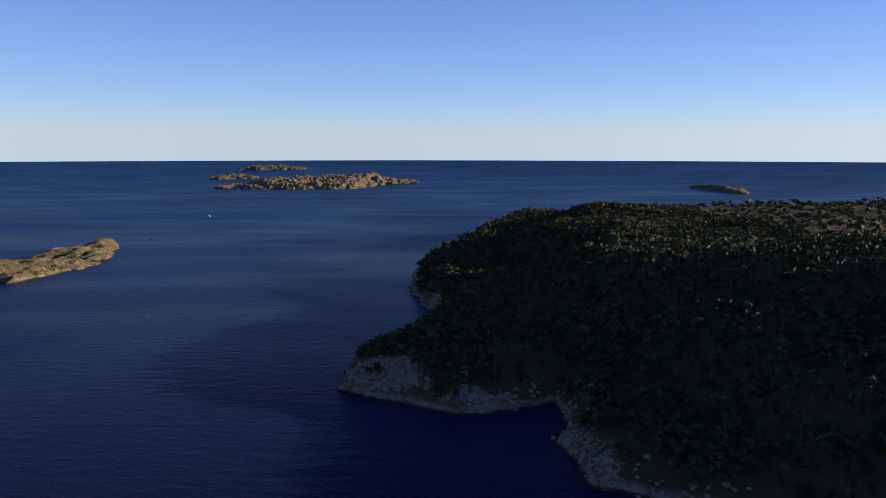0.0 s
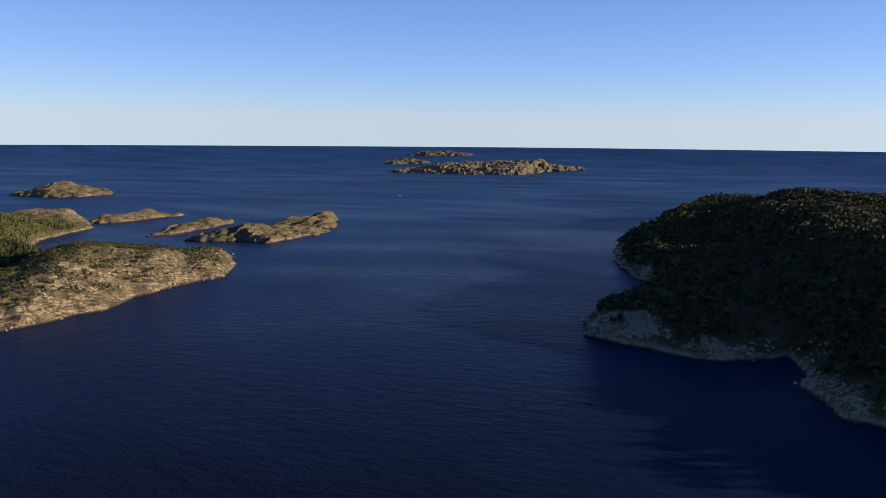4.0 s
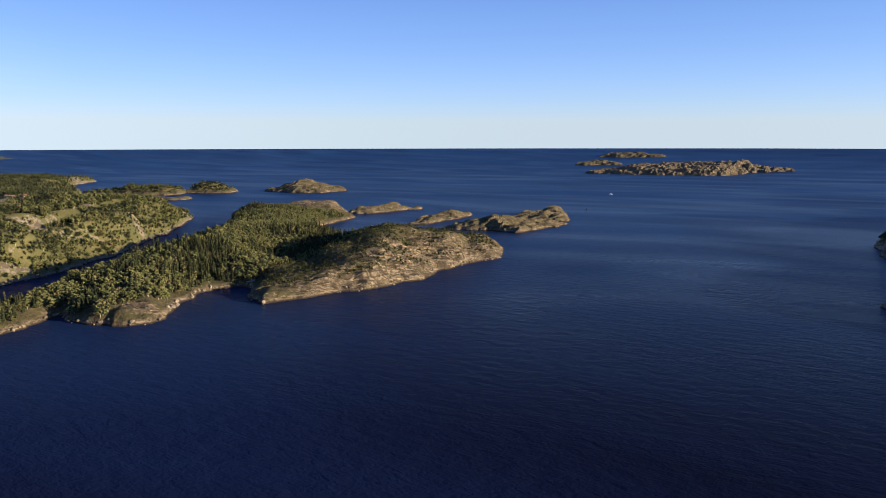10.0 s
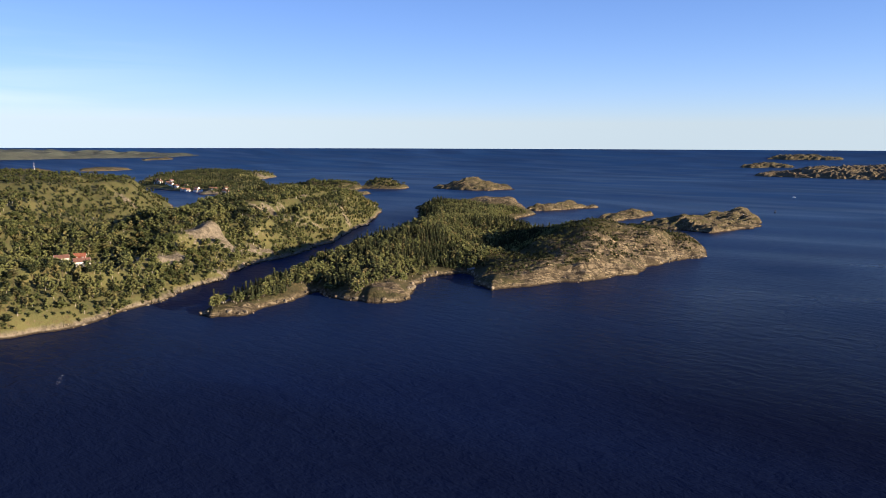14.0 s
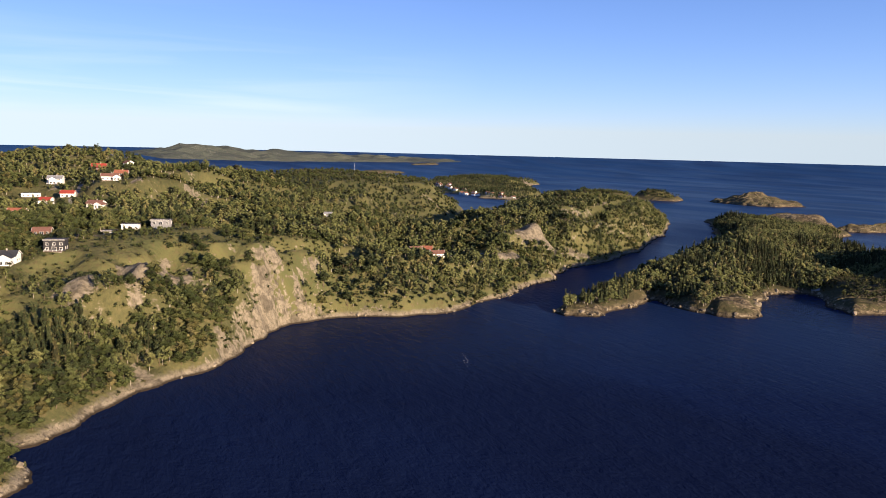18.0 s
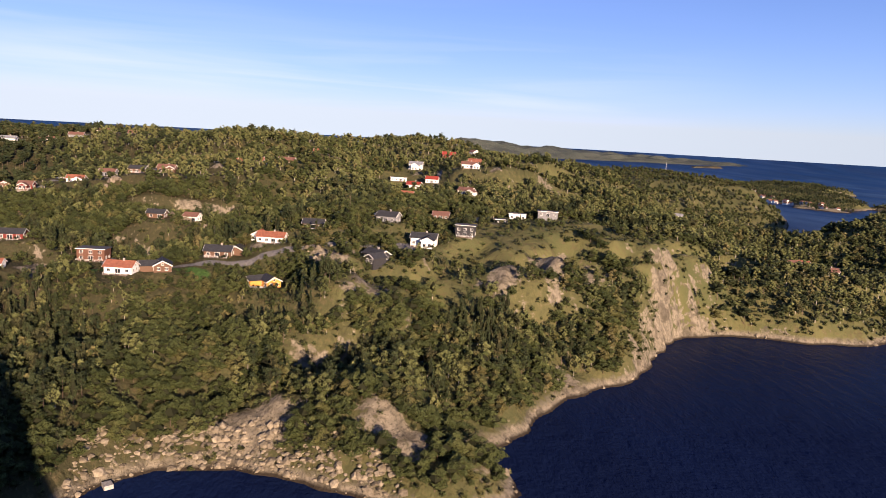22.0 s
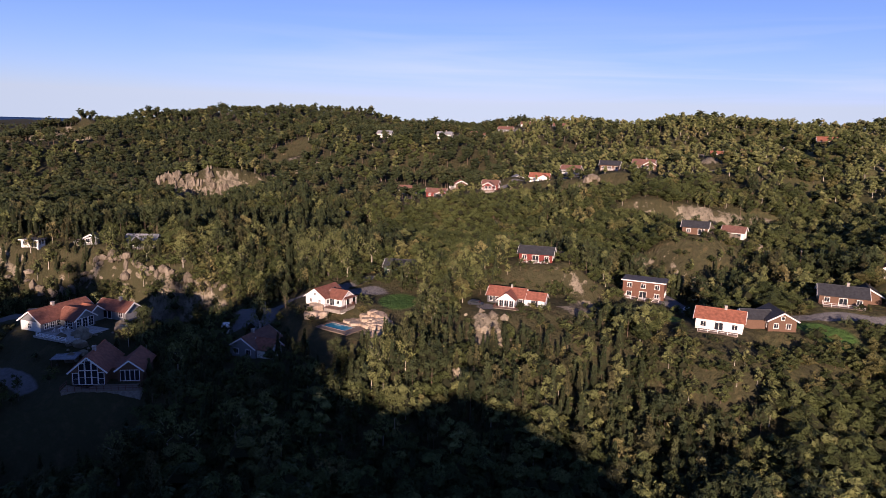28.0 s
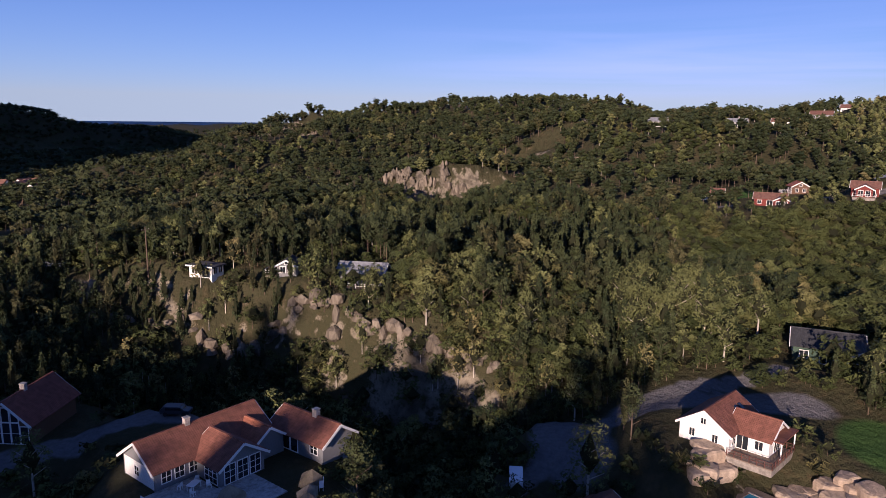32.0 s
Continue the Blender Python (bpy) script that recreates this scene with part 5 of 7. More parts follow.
# ---- buildings: materials ----
def boards(name, c, vertical=False, rough=0.7):
    m = material(name, c, rough, spec=0.25)
    q = Nodes(m)
    v = q.n("TexCoord").outputs["Object"]
    sp = q.n("SeparateXYZ")
    q.wire(v, sp.inputs[0])
    line = q.math("FRACT", q.math("MULTIPLY", q.math("ADD", sp.outputs[0], sp.outputs[1]) if vertical else sp.outputs[2], 6.5), 0)
    gap = q.span(line, 0.0, 0.12, 0.0, 1.0)
    dirt = q.noise(0.6, 5)
    col = q.mix(q.span(dirt, 0.35, 0.75, 0.0, 0.35), c, tuple(0.72 * k for k in c))
    q.colour(q.mix(gap, tuple(0.45 * k for k in c), col))
    q.bump(gap, 0.5, 0.03)
    return m


def tiles(name, c, rough=0.75):
    m = material(name, c, rough, spec=0.25)
    q = Nodes(m)
    sp = q.n("SeparateXYZ")
    q.wire(q.n("TexCoord").outputs["Object"], sp.inputs[0])
    row = q.math("FRACT", q.math("MULTIPLY", sp.outputs[1], 3.0), 0)
    pan = q.math("SINE", q.math("MULTIPLY", sp.outputs[0], 21.0), 0)
    n = q.noise(1.4, 5)
    col = q.mix(q.span(n, 0.3, 0.7), tuple(0.65 * k for k in c), tuple(min(1, 1.18 * k) for k in c))
    col = q.mix(q.span(row, 0.0, 0.15, 0.55, 0.0), col, tuple(0.3 * k for k in c))
    q.colour(col)
    q.bump(q.math("ADD", row, q.math("MULTIPLY", pan, 0.35)), 0.6, 0.06)
    return m


WALLS = {"white": boards("white_painted_boards", (0.78, 0.77, 0.73)), "red": boards("red_painted_boards", (0.17, 0.034, 0.024)),
         "yellow": boards("ochre_yellow_boards", (0.62, 0.3, 0.045)), "brown": boards("brown_stained_boards", (0.13, 0.075, 0.045)),
         "black": boards("black_stained_boards", (0.035, 0.035, 0.038)), "grey": boards("grey_painted_boards", (0.2, 0.205, 0.215)),
         "timber": boards("reddish_timber_boards", (0.14, 0.068, 0.04)), "green": boards("dark_green_boards", (0.05, 0.085, 0.06))}
ROOFS = {"orange": tiles("orange_clay_tiles", (0.31, 0.12, 0.066)), "red": tiles("red_clay_tiles", (0.33, 0.055, 0.032)), "brown": tiles("brown_concrete_tiles", (0.2, 0.105, 0.075)),
         "dark": tiles("black_concrete_tiles", (0.045, 0.047, 0.052)), "grey": tiles("grey_roof_sheet", (0.26, 0.27, 0.29)), "flat": tiles("dark_roofing_felt", (0.08, 0.08, 0.085))}
ROOFWORD = {"orange": "an orange tile roof", "red": "a bright red tile roof", "brown": "a brown tile roof", "dark": "a black tile roof", "grey": "a grey roof", "flat": "a flat dark roof"}
WALLWORD = {"white": "white-painted wooden", "red": "red-painted wooden", "yellow": "ochre-yellow wooden", "brown": "brown-stained wooden", "black": "black-stained wooden",
            "grey": "grey wooden", "timber": "reddish timber", "green": "dark green wooden"}
M_TRIM = material("white_trim_paint", (0.8, 0.79, 0.76), 0.5)
M_GLASS = material("dark_window_glass", (0.02, 0.024, 0.03), 0.06, spec=0.6)
M_DECK = boards("weathered_deck_boards", (0.2, 0.155, 0.115), True)
M_BRICK = material("plastered_chimney", (0.4, 0.36, 0.33), 0.9)
M_STONE = material("rough_retaining_stone", (0.3, 0.27, 0.23), 0.95)
M_CONC = material("pale_concrete", (0.46, 0.44, 0.4), 0.9)
M_RAIL = material("brown_rail_paint", (0.12, 0.05, 0.035), 0.7)
for mm in (M_BRICK, M_STONE, M_CONC):
    q = Nodes(mm)
    base = tuple(q.b.inputs["Base Color"].default_value)[:3]
    nn = q.noise(1.7, 6, rough=0.65)
    q.colour(q.mix(q.span(nn, 0.35, 0.7), tuple(0.55 * k for k in base), tuple(1.2 * k for k in base)))
    q.bump(nn, 0.5, 0.08)


# ---- buildings: parts ----
def part(name, bm, mat, parent, label="", at=None):
    """Links a bmesh, or a mesh that is shared, as one object under its thing."""
    if isinstance(bm, bmesh.types.BMesh):
        me = bpy.data.meshes.new(name)
        bm.to_mesh(me)
        bm.free()
        me.materials.append(mat)
    else:
        me = bm
    ob = new(name, me)
    ob.parent = parent
    if at is not None:
        ob.matrix_local = at
    if label:
        tagged(ob, label)
    return ob


def thing(name, m, label, category, group=""):
    ob = new(name)
    ob.matrix_world = m
    ob.empty_display_size = 0.5
    return tagged(ob, label, category, group)


def add_box(bm, x0, y0, z0, x1, y1, z1):
    v = [bm.verts.new(p) for p in ((x0, y0, z0), (x1, y0, z0), (x1, y1, z0), (x0, y1, z0), (x0, y0, z1), (x1, y0, z1), (x1, y1, z1), (x0, y1, z1))]
    for f in ((0, 3, 2, 1), (4, 5, 6, 7), (0, 1, 5, 4), (1, 2, 6, 5), (2, 3, 7, 6), (3, 0, 4, 7)):
        bm.faces.new([v[i] for i in f])


def box(*s):
    bm = bmesh.new()
    add_box(bm, *s)
    return bm


SHARED = {}


def shared(key, make):
    if key not in SHARED:
        SHARED[key] = make()
    return SHARED[key]


def solid(name, bm, mat):
    me = bpy.data.meshes.new(name)
    bm.to_mesh(me)
    bm.free()
    me.materials.append(mat)
    return me


def window_frame(w, h, bars=1, rows=1, trim=None):
    """A window frame standing in the x z plane, facing -y, its foot at z 0, with glazing bars."""
    t, d = 0.11, 0.07
    bm = bmesh.new()
    loops = [[bm.verts.new((sx * (w / 2 + g), y, (h + g) if up else -g)) for sx, up in ((-1, 0), (1, 0), (1, 1), (-1, 1))] for g, y in ((t, -d), (0, -d), (0, 0.0), (t, 0.0))]
    for i in range(4):
        for k in range(4):
            bm.faces.new([loops[i][k], loops[i][(k + 1) % 4], loops[(i + 1) % 4][(k + 1) % 4], loops[(i + 1) % 4][k]])
    bmesh.ops.recalc_face_normals(bm, faces=bm.faces)
    return solid("window", bm, trim or M_TRIM)


def add_window(parent, m, w=1.2, h=1.2, bars=1, rows=1):
    fr = part("window", shared(("w", w, h, bars, rows), lambda: window_frame(w, h, bars, rows)), None, parent, at=m)
    part("pane", shared(("p", w, h), lambda: solid("pane", box(-w / 2, -0.035, 0, w / 2, 0.0, h), M_GLASS)), None, fr)
    for k in range(1, bars + 1):
        x = -w / 2 + w * k / (bars + 1)
        part("mullion", shared(("mu", h), lambda: solid("mullion", box(-0.035, -0.07, 0.002, 0.035, -0.03, h - 0.002), M_TRIM)), None, fr, at=Matrix.Translation((x, 0, 0)))
    for k in range(1, rows):
        part("glazing_bar", shared(("gb", w), lambda: solid("glazing_bar", box(-w / 2 + 0.002, -0.064, -0.03, w / 2 - 0.002, -0.03, 0.03), M_TRIM)), None, fr, at=Matrix.Translation((0, 0, h * k / rows)))
    return fr


def side(x, y, z, turn):
    """Where something sits on a wall: facing -y for turn 0."""
    return pose(x, y, z, 0, 0, turn)


def gable_block(parent, m, length, width, wall_h, rise, wall, roof, over=0.55, trim=True, chimney=False):
    """A gabled block: walls, two roof slopes, white barge boards, under its own turn m."""
    bm = bmesh.new()
    L, W = length / 2, width / 2
    ring = [(-W, -2.5), (W, -2.5), (W, wall_h), (0, wall_h + rise - 0.12), (-W, wall_h)]
    a = [bm.verts.new((-L, y, z)) for y, z in ring]
    b = [bm.verts.new((L, y, z)) for y, z in ring]
    bm.faces.new(a)
    bm.faces.new(b[::-1])
    for k in range(5):
        bm.faces.new([a[k], b[k], b[(k + 1) % 5], a[(k + 1) % 5]])
    bmesh.ops.recalc_face_normals(bm, faces=bm.faces)
    part("wall", bm, wall, parent, at=m)
    slope = math.atan2(rise, W)
    for sgn in (-1, 1):
        run = (W + over) / math.cos(slope)
        bm = box(-L - over, -run, 0, L + over, 0.0, 0.2)
        turn = m @ Matrix.Translation((0, 0, wall_h + rise)) @ (Matrix.Identity(4) if sgn < 0 else Matrix.Rotation(math.pi, 4, "Z")) @ Matrix.Rotation(slope, 4, "X")
        part("roof", bm, roof, parent, at=turn)
        if trim:
            for e in (-1, 1):
                x = e * (L + over)
                part("barge_board", box(x - 0.05 + e * 0.06, -run, -0.16, x + 0.05 + e * 0.06, -0.01, 0.16), M_TRIM, parent, at=turn)
    part("ridge_cap", box(-L - over, -0.16, wall_h + rise + 0.12, L + over, 0.16, wall_h + rise + 0.27), roof, parent, at=m)
    if chimney:
        c = part("chimney", box(L * 0.2 - 0.35, -0.35, wall_h + rise - 0.6, L * 0.2 + 0.35, 0.35, wall_h + rise + 1.0), M_BRICK, parent, at=m)
        part("cap", box(L * 0.2 - 0.42, -0.42, wall_h + rise + 1.0, L * 0.2 + 0.42, 0.42, wall_h + rise + 1.1), M_CONC, c)


def flat_block(parent, m, length, width, h, wall, roof):
    L, W = length / 2, width / 2
    part("wall", box(-L, -W, -2.5, L, W, h), wall, parent, at=m)
    part("roof", box(-L - 0.5, -W - 0.5, h, L + 0.5, W + 0.5, h + 0.3), roof, parent, at=m)
    part("fascia", box(-L - 0.53, -W - 0.53, h + 0.06, L + 0.53, -W - 0.5, h + 0.34), M_TRIM, parent, at=m)


def deck(parent, m, x0, y0, x1, y1, z=0.0, rail=None, skirt=2.0, gap=1.6):
    """A timber deck with posts and rails on its three outer sides."""
    part("deck", box(x0, y0, z - 0.18, x1, y1, z), M_DECK, parent, at=m)
    part("skirt", box(x0 + 0.1, y0 + 0.1, z - skirt, x1 - 0.1, y1 - 0.1, z - 0.19), M_STONE, parent, at=m)
    rail = rail or M_TRIM
    post = shared(("post", rail.name), lambda: solid("post", box(-0.05, -0.05, 0, 0.05, 0.05, 1.0), rail))
    runs = [((x0, y0), (x1, y0)), ((x0, y0), (x0, y1)), ((x1, y0), (x1, y1))]
    for (ax, ay), (bx, by) in runs:
        n = max(1, round(math.hypot(bx - ax, by - ay) / gap))
        for k in range(n + 1):
            part("post", post, None, parent, at=m @ Matrix.Translation((ax + (bx - ax) * k / n, ay + (by - ay) * k / n, z)))
        for h in (0.5, 0.97):
            e = 0.04
            part("rail", box(min(ax, bx) - e, min(ay, by) - e, z + h, max(ax, bx) + e, max(ay, by) + e, z + h + 0.07), rail, parent, at=m)


def house(spec):
    """A plain house of the hillside, by its line in the list."""
    x, y, z, heading, length, width, h, wall, roof, has_deck, wing = spec
    length, width = length * 0.88, width * 0.9
    ob = thing("house", pose(x, y, z, 0, 0, heading), f"{WALLWORD[wall]} house with {ROOFWORD[roof]} among the trees", "house", "houses on the wooded hillside")
    W, R, I = WALLS[wall], ROOFS[roof], Matrix.Identity(4)
    two = h > 4.4
    if roof == "flat":
        flat_block(ob, I, length, width, h, W, R)
    else:
        gable_block(ob, I, length, width, h, width * 0.27, W, R, chimney=length > 11)
    n = max(2, int(length / 3.2))
    for s, turn in ((-1, 0), (1, 180)):
        for k in range(n):
            wx = -length / 2 + length * (k + 0.5) / n
            for fl in ((0.8,) if not two else (0.6, 3.3)):
                if s < 0 and k == n // 2 and fl < 1:
                    add_window(ob, side(wx, s * width / 2, 0.15, turn), 2.0, 2.0, 1)
                else:
                    add_window(ob, side(wx, s * width / 2, fl, turn), 1.3, 1.25, 1)
    for s, turn in ((-1, -90), (1, 90)):
        for wy in (-width * 0.22, width * 0.22):
            add_window(ob, side(s * length / 2, wy, 0.8, turn), 1.1, 1.25, 1)
        if roof != "flat":
            add_window(ob, side(s * length / 2, 0, h + 0.1, turn), 0.8, 0.8, 0)
    part("door", box(length * 0.28, width / 2, 0.05, length * 0.28 + 0.95, width / 2 + 0.06, 2.1), M_TRIM if wall != "white" else WALLS["brown"], ob)
    if wing:
        dx, dy, wl_, ww = wing
        wm = pose(dx, -width / 2 - wl_ / 2 + 1.5 if dy < 0 else width / 2 + wl_ / 2 - 1.5, 0, 0, 0, 90)
        if roof == "flat":
            flat_block(ob, wm, wl_, ww, h * 0.9, W, R)
        else:
            gable_block(ob, wm, wl_, ww, h * 0.92, ww * 0.27, W, R)
        e = -1 if dy < 0 else 1
        for wy in (-ww * 0.22, ww * 0.22):
            add_window(ob, wm @ side(e * wl_ / 2, wy, 0.4, 90 * e), 1.4, 1.8, 1)
    if has_deck:
        deck(ob, I, -length * 0.42, -width / 2 - 3.2 - (0 if not wing or wing[1] > 0 else wing[2] * 0.4), length * 0.42, -width / 2 - 0.02, 0.05, skirt=2.6, gap=2.2)
    return ob


for spec in HOUSES:
    house(spec)

# ---- the white house with the pool ----
I4 = Matrix.Identity(4)
wh = thing("house", pose(*NEAR["white"], 0, 0, -14), "white wooden house with a brown-red tile roof and a corner deck", "house")
RW = tiles("brick_red_tiles", (0.21, 0.09, 0.058))
gable_block(wh, I4, 11.5, 8.4, 2.9, 2.6, WALLS["white"], RW, chimney=False)
wing = pose(-0.6, 6.2, 0, 0, 0, 90)
gable_block(wh, wing, 6.4, 6.8, 2.7, 2.1, WALLS["white"], RW)
for yy, zz, w, h in ((-2.0, 0.9, 0.9, 1.2), (1.9, 0.9, 0.9, 1.2), (-0.2, 3.3, 0.8, 0.9)):
    add_window(wh, side(5.75, yy, zz, 90), w, h, 1)
for xx in (3.9, -4.4):
    add_window(wh, side(xx, 4.2, 0.8, 180), 1.2, 1.25, 1)
add_window(wh, wing @ side(3.2, 0, 0.1, 90), 2.6, 2.1, 2)
add_window(wh, wing @ side(-1.0, -3.4, 0.1, 0), 1.8, 2.1, 1)
add_window(wh, wing @ side(1.6, -3.4, 0.7, 0), 1.2, 1.3, 1)
for k, xx in enumerate((1.8, 3.3)):
    sl = math.atan2(2.6, 4.2)
    part("roof_window", box(xx - 0.45, -3.0, 0.2, xx + 0.45, -1.8, 0.28), M_GLASS, wh, "dark glass roof window", at=Matrix.Translation((0, 0, 5.5)) @ Matrix.Rotation(math.pi, 4, "Z") @ Matrix.Rotation(sl, 4, "X"))
deck(wh, pose(2.6, 8.6, 0, 0, 0, 180), -4.0, -2.8, 5.4, 4.3, -0.05, M_RAIL, 1.2, 1.2)
for xx in (-3.6, 2.4):
    part("porch_post", box(xx - 0.09, 11.0, 0, xx + 0.09, 11.18, 2.8), M_TRIM, wh)
part("porch_roof", box(-4.2, 9.4, 2.75, 3.0, 11.4, 2.92), RW, wh)
part("plinth", box(-5.8, -4.25, -1.2, 5.8, 4.25, 0.02), M_CONC, wh)
wh.scale = (0.8, 0.8, 0.86)

M_POOL = material("clear_pool_water", (0.04, 0.26, 0.42), 0.05, spec=0.5)
pool = thing("swimming_pool", pose(-615.0, -532.5, 38.3, 0, 0, 69), "rectangular pool of bright blue water in a timber terrace", "pool")
part("terrace", box(-7, -4.2, -0.6, 7, -2.1, 0.15), M_DECK, pool)
part("terrace", box(-7, 2.1, -0.6, 7, 3.6, 0.15), M_DECK, pool)
part("terrace", box(-7, -2.1, -0.6, -4.2, 2.1, 0.15), M_DECK, pool)
part("terrace", box(4.2, -2.1, -0.6, 7, 2.1, 0.15), M_DECK, pool)
part("water", box(-4.2, -2.1, -1.2, 4.2, 2.1, 0.02), M_POOL, pool, "still blue pool water")
for s in (-1, 1):
    part("coping", box(-4.35, s * 2.1 - 0.12, 0.15, 4.35, s * 2.1 + 0.12, 0.2), M_CONC, pool)
tub = thing("pool_shed", pose(-618.0, -541.0, 38.2, 0, 0, 69), "low black-stained shed beside the pool", "shed")
part("wall", box(-2.2, -1.5, -0.8, 2.2, 1.5, 1.9), WALLS["black"], tub)
part("roof", box(-2.4, -1.7, 1.9, 2.4, 1.7, 2.05), ROOFS["flat"], tub)

# ---- the long house with glazed wing and annex ----
lh = thing("house", pose(*NEAR["long"], 0, 0, -8), "long grey wooden house with red-brown roof and glazed wing", "house")
gable_block(lh, I4, 17, 7.6, 2.7, 2.5, WALLS["grey"], RW, chimney=True)
gw = pose(-0.5, 5.8, 0, 0, 0, 90)
gable_block(lh, gw, 6.4, 6.6, 2.6, 2.1, WALLS["grey"], RW)
for yy in (-1.9, 0, 1.9):
    add_window(lh, gw @ side(3.2, yy, 0.1, 90), 1.5, 2.4, 1, 3)
add_window(lh, gw @ side(1.2, -3.3, 0.1, 0), 2.6, 2.1, 2, 3)
gw2 = pose(-6.2, 4.6, 0, 0, 0, 90)
gable_block(lh, gw2, 4.5, 5.0, 2.5, 1.7, WALLS["grey"], ROOFS["orange"])
for xx in (3.2, 5.2, 7.0):
    add_window(lh, side(xx, 3.8, 0.7, 180), 1.2, 1.4, 1, 2)
part("gable_panel", box(8.5, -3.5, 0.1, 8.54, 3.5, 2.6), WALLS["white"], lh)
add_window(lh, side(8.56, -0.4, 0.8, 90), 1.0, 1.2, 1, 2)
part("terrace", box(-2.0, 8.8, -0.5, 11.0, 16.0, 0.02), M_CONC, lh)
part("terrace", box(3.2, 3.85, -0.5, 11.0, 8.8, 0.02), M_CONC, lh)
post = shared(("post", M_TRIM.name), lambda: solid("post", box(-0.05, -0.05, 0, 0.05, 0.05, 1.0), M_TRIM))
for k in range(9):
    part("post", post, None, lh, at=Matrix.Translation((11.0, 5.0 + 1.3 * k, 0.0)))
for hgt in (0.12, 0.52, 0.93):
    part("rail", box(10.96, 5.0, hgt, 11.04, 15.4, hgt + 0.09), M_TRIM, lh, "white garden fence rail")
for k in range(8):
    c = Matrix.Translation((11.0, 5.65 + 1.3 * k, 0.53))
    for tw in (33, -33):
        part("brace", box(-0.025, -0.72, -0.03, 0.025, 0.72, 0.03), M_TRIM, lh, at=c @ Matrix.Rotation(radians(tw), 4, "X"))
lh.scale = (0.92, 0.92, 0.94)
an = thing("annex", pose(-594, -585.5, 42.0, 0, 0, 84), "small grey annex with a terracotta tile roof", "annex")
gable_block(an, I4, 9.5, 5.2, 2.5, 1.7, WALLS["grey"], RW, chimney=True)
add_window(an, side(3.2, -2.6, 0.8, 0), 1.2, 1.3, 1, 2)
for k in range(3):
    add_window(an, side(-3.4 + 1.5 * k, -2.6, 0.1, 0), 1.2, 2.0, 0)
bench = thing("garden_bench", pose(-586.5, -577.5, 41.9, 0, 0, 40), "white garden bench on the stone terrace", "bench")
part("seat", box(-0.8, -0.25, 0.42, 0.8, 0.25, 0.48), M_TRIM, bench)
part("backrest", box(-0.8, 0.22, 0.5, 0.8, 0.28, 1.0), M_TRIM, bench)
for sx_ in (-0.72, 0.72):
    for sy_ in (-0.2, 0.2):
        part("leg", box(sx_ - 0.04, sy_ - 0.04, 0, sx_ + 0.04, sy_ + 0.04, 0.42), M_TRIM, bench)
tb = thing("garden_table", pose(-578.5, -589.5, 42.0, 0, 0, 15), "white garden table by the house wall", "table")
part("tabletop", box(-0.8, -0.5, 0.7, 0.8, 0.5, 0.75), M_TRIM, tb)
for sx_ in (-0.7, 0.7):
    for sy_ in (-0.4, 0.4):
        part("leg", box(sx_ - 0.04, sy_ - 0.04, 0, sx_ + 0.04, sy_ + 0.04, 0.7), M_TRIM, tb)
gc = thing("garden_chair", pose(-577.4, -588.4, 42.0, 0, 0, 200), "white garden chair beside the table", "chair", "chairs round the garden table")
part("seat", box(-0.24, -0.24, 0.42, 0.24, 0.24, 0.46), M_TRIM, gc)
part("backrest", box(-0.24, 0.2, 0.46, 0.24, 0.25, 0.9), M_TRIM, gc)
for sx_ in (-0.2, 0.2):
    for sy_ in (-0.2, 0.2):
        part("leg", box(sx_ - 0.03, sy_ - 0.03, 0, sx_ + 0.03, sy_ + 0.03, 0.42), M_TRIM, gc)
for px, py, tw in ((-579.6, -588.3, 160), (-577.6, -590.8, 20), (-579.8, -590.6, -20)):
    copy_thing(gc, pose(px, py, 42.0, 0, 0, tw))


# ---- houses with tall glazed gables ----
def glazed_house(at, turn, label, roof, second):
    ob = thing("house", pose(*at, 0, 0, turn), label, "house")
    gable_block(ob, I4, 11, 7.0, 3.2, 3.0, WALLS["brown"], roof, chimney=True)
    for k, yy in enumerate((-2.6, -1.3, 0, 1.3, 2.6)):
        tall = 2.5 if abs(yy) > 2 else 3.0
        add_window(ob, side(5.5, yy, 0.1, 90), 1.05, tall, 0, 2)
        if abs(yy) < 2:
            add_window(ob, side(5.5, yy, 3.3, 90), 1.0, 1.4 if yy else 2.0, 0, 1)
    if second:
        m2 = pose(-0.5, second, 0, 0, 0, 0)
        gable_block(ob, m2, 9, 5.2, 2.8, 2.0, WALLS["brown"], roof)
        for yy in (-1.5, -0.5, 0.5, 1.5):
            add_window(ob, m2 @ side(4.5, yy, 0.2, 90), 0.85, 2.3, 0, 1)
        mid = (second + (3.5 if second > 0 else -3.5)) / 2 * 1.0
        part("link", box(-4.0, min(3.4, second) if second > 0 else second, -2.0, 2.6, second if second > 0 else -3.4, 2.7), WALLS["brown"], ob)
        part("link_roof", box(-4.3, min(3.2, second) if second > 0 else second, 2.7, 3.0, second if second > 0 else -3.2, 2.9), roof, ob)
        lo, hi = -3.5 - 1, second + 3.4
        deck(ob, pose(0, 0, 0, 0, 0, 90), lo, -9.2, hi, -5.55, 0.0, M_RAIL, 3.0, 1.5)
    return ob


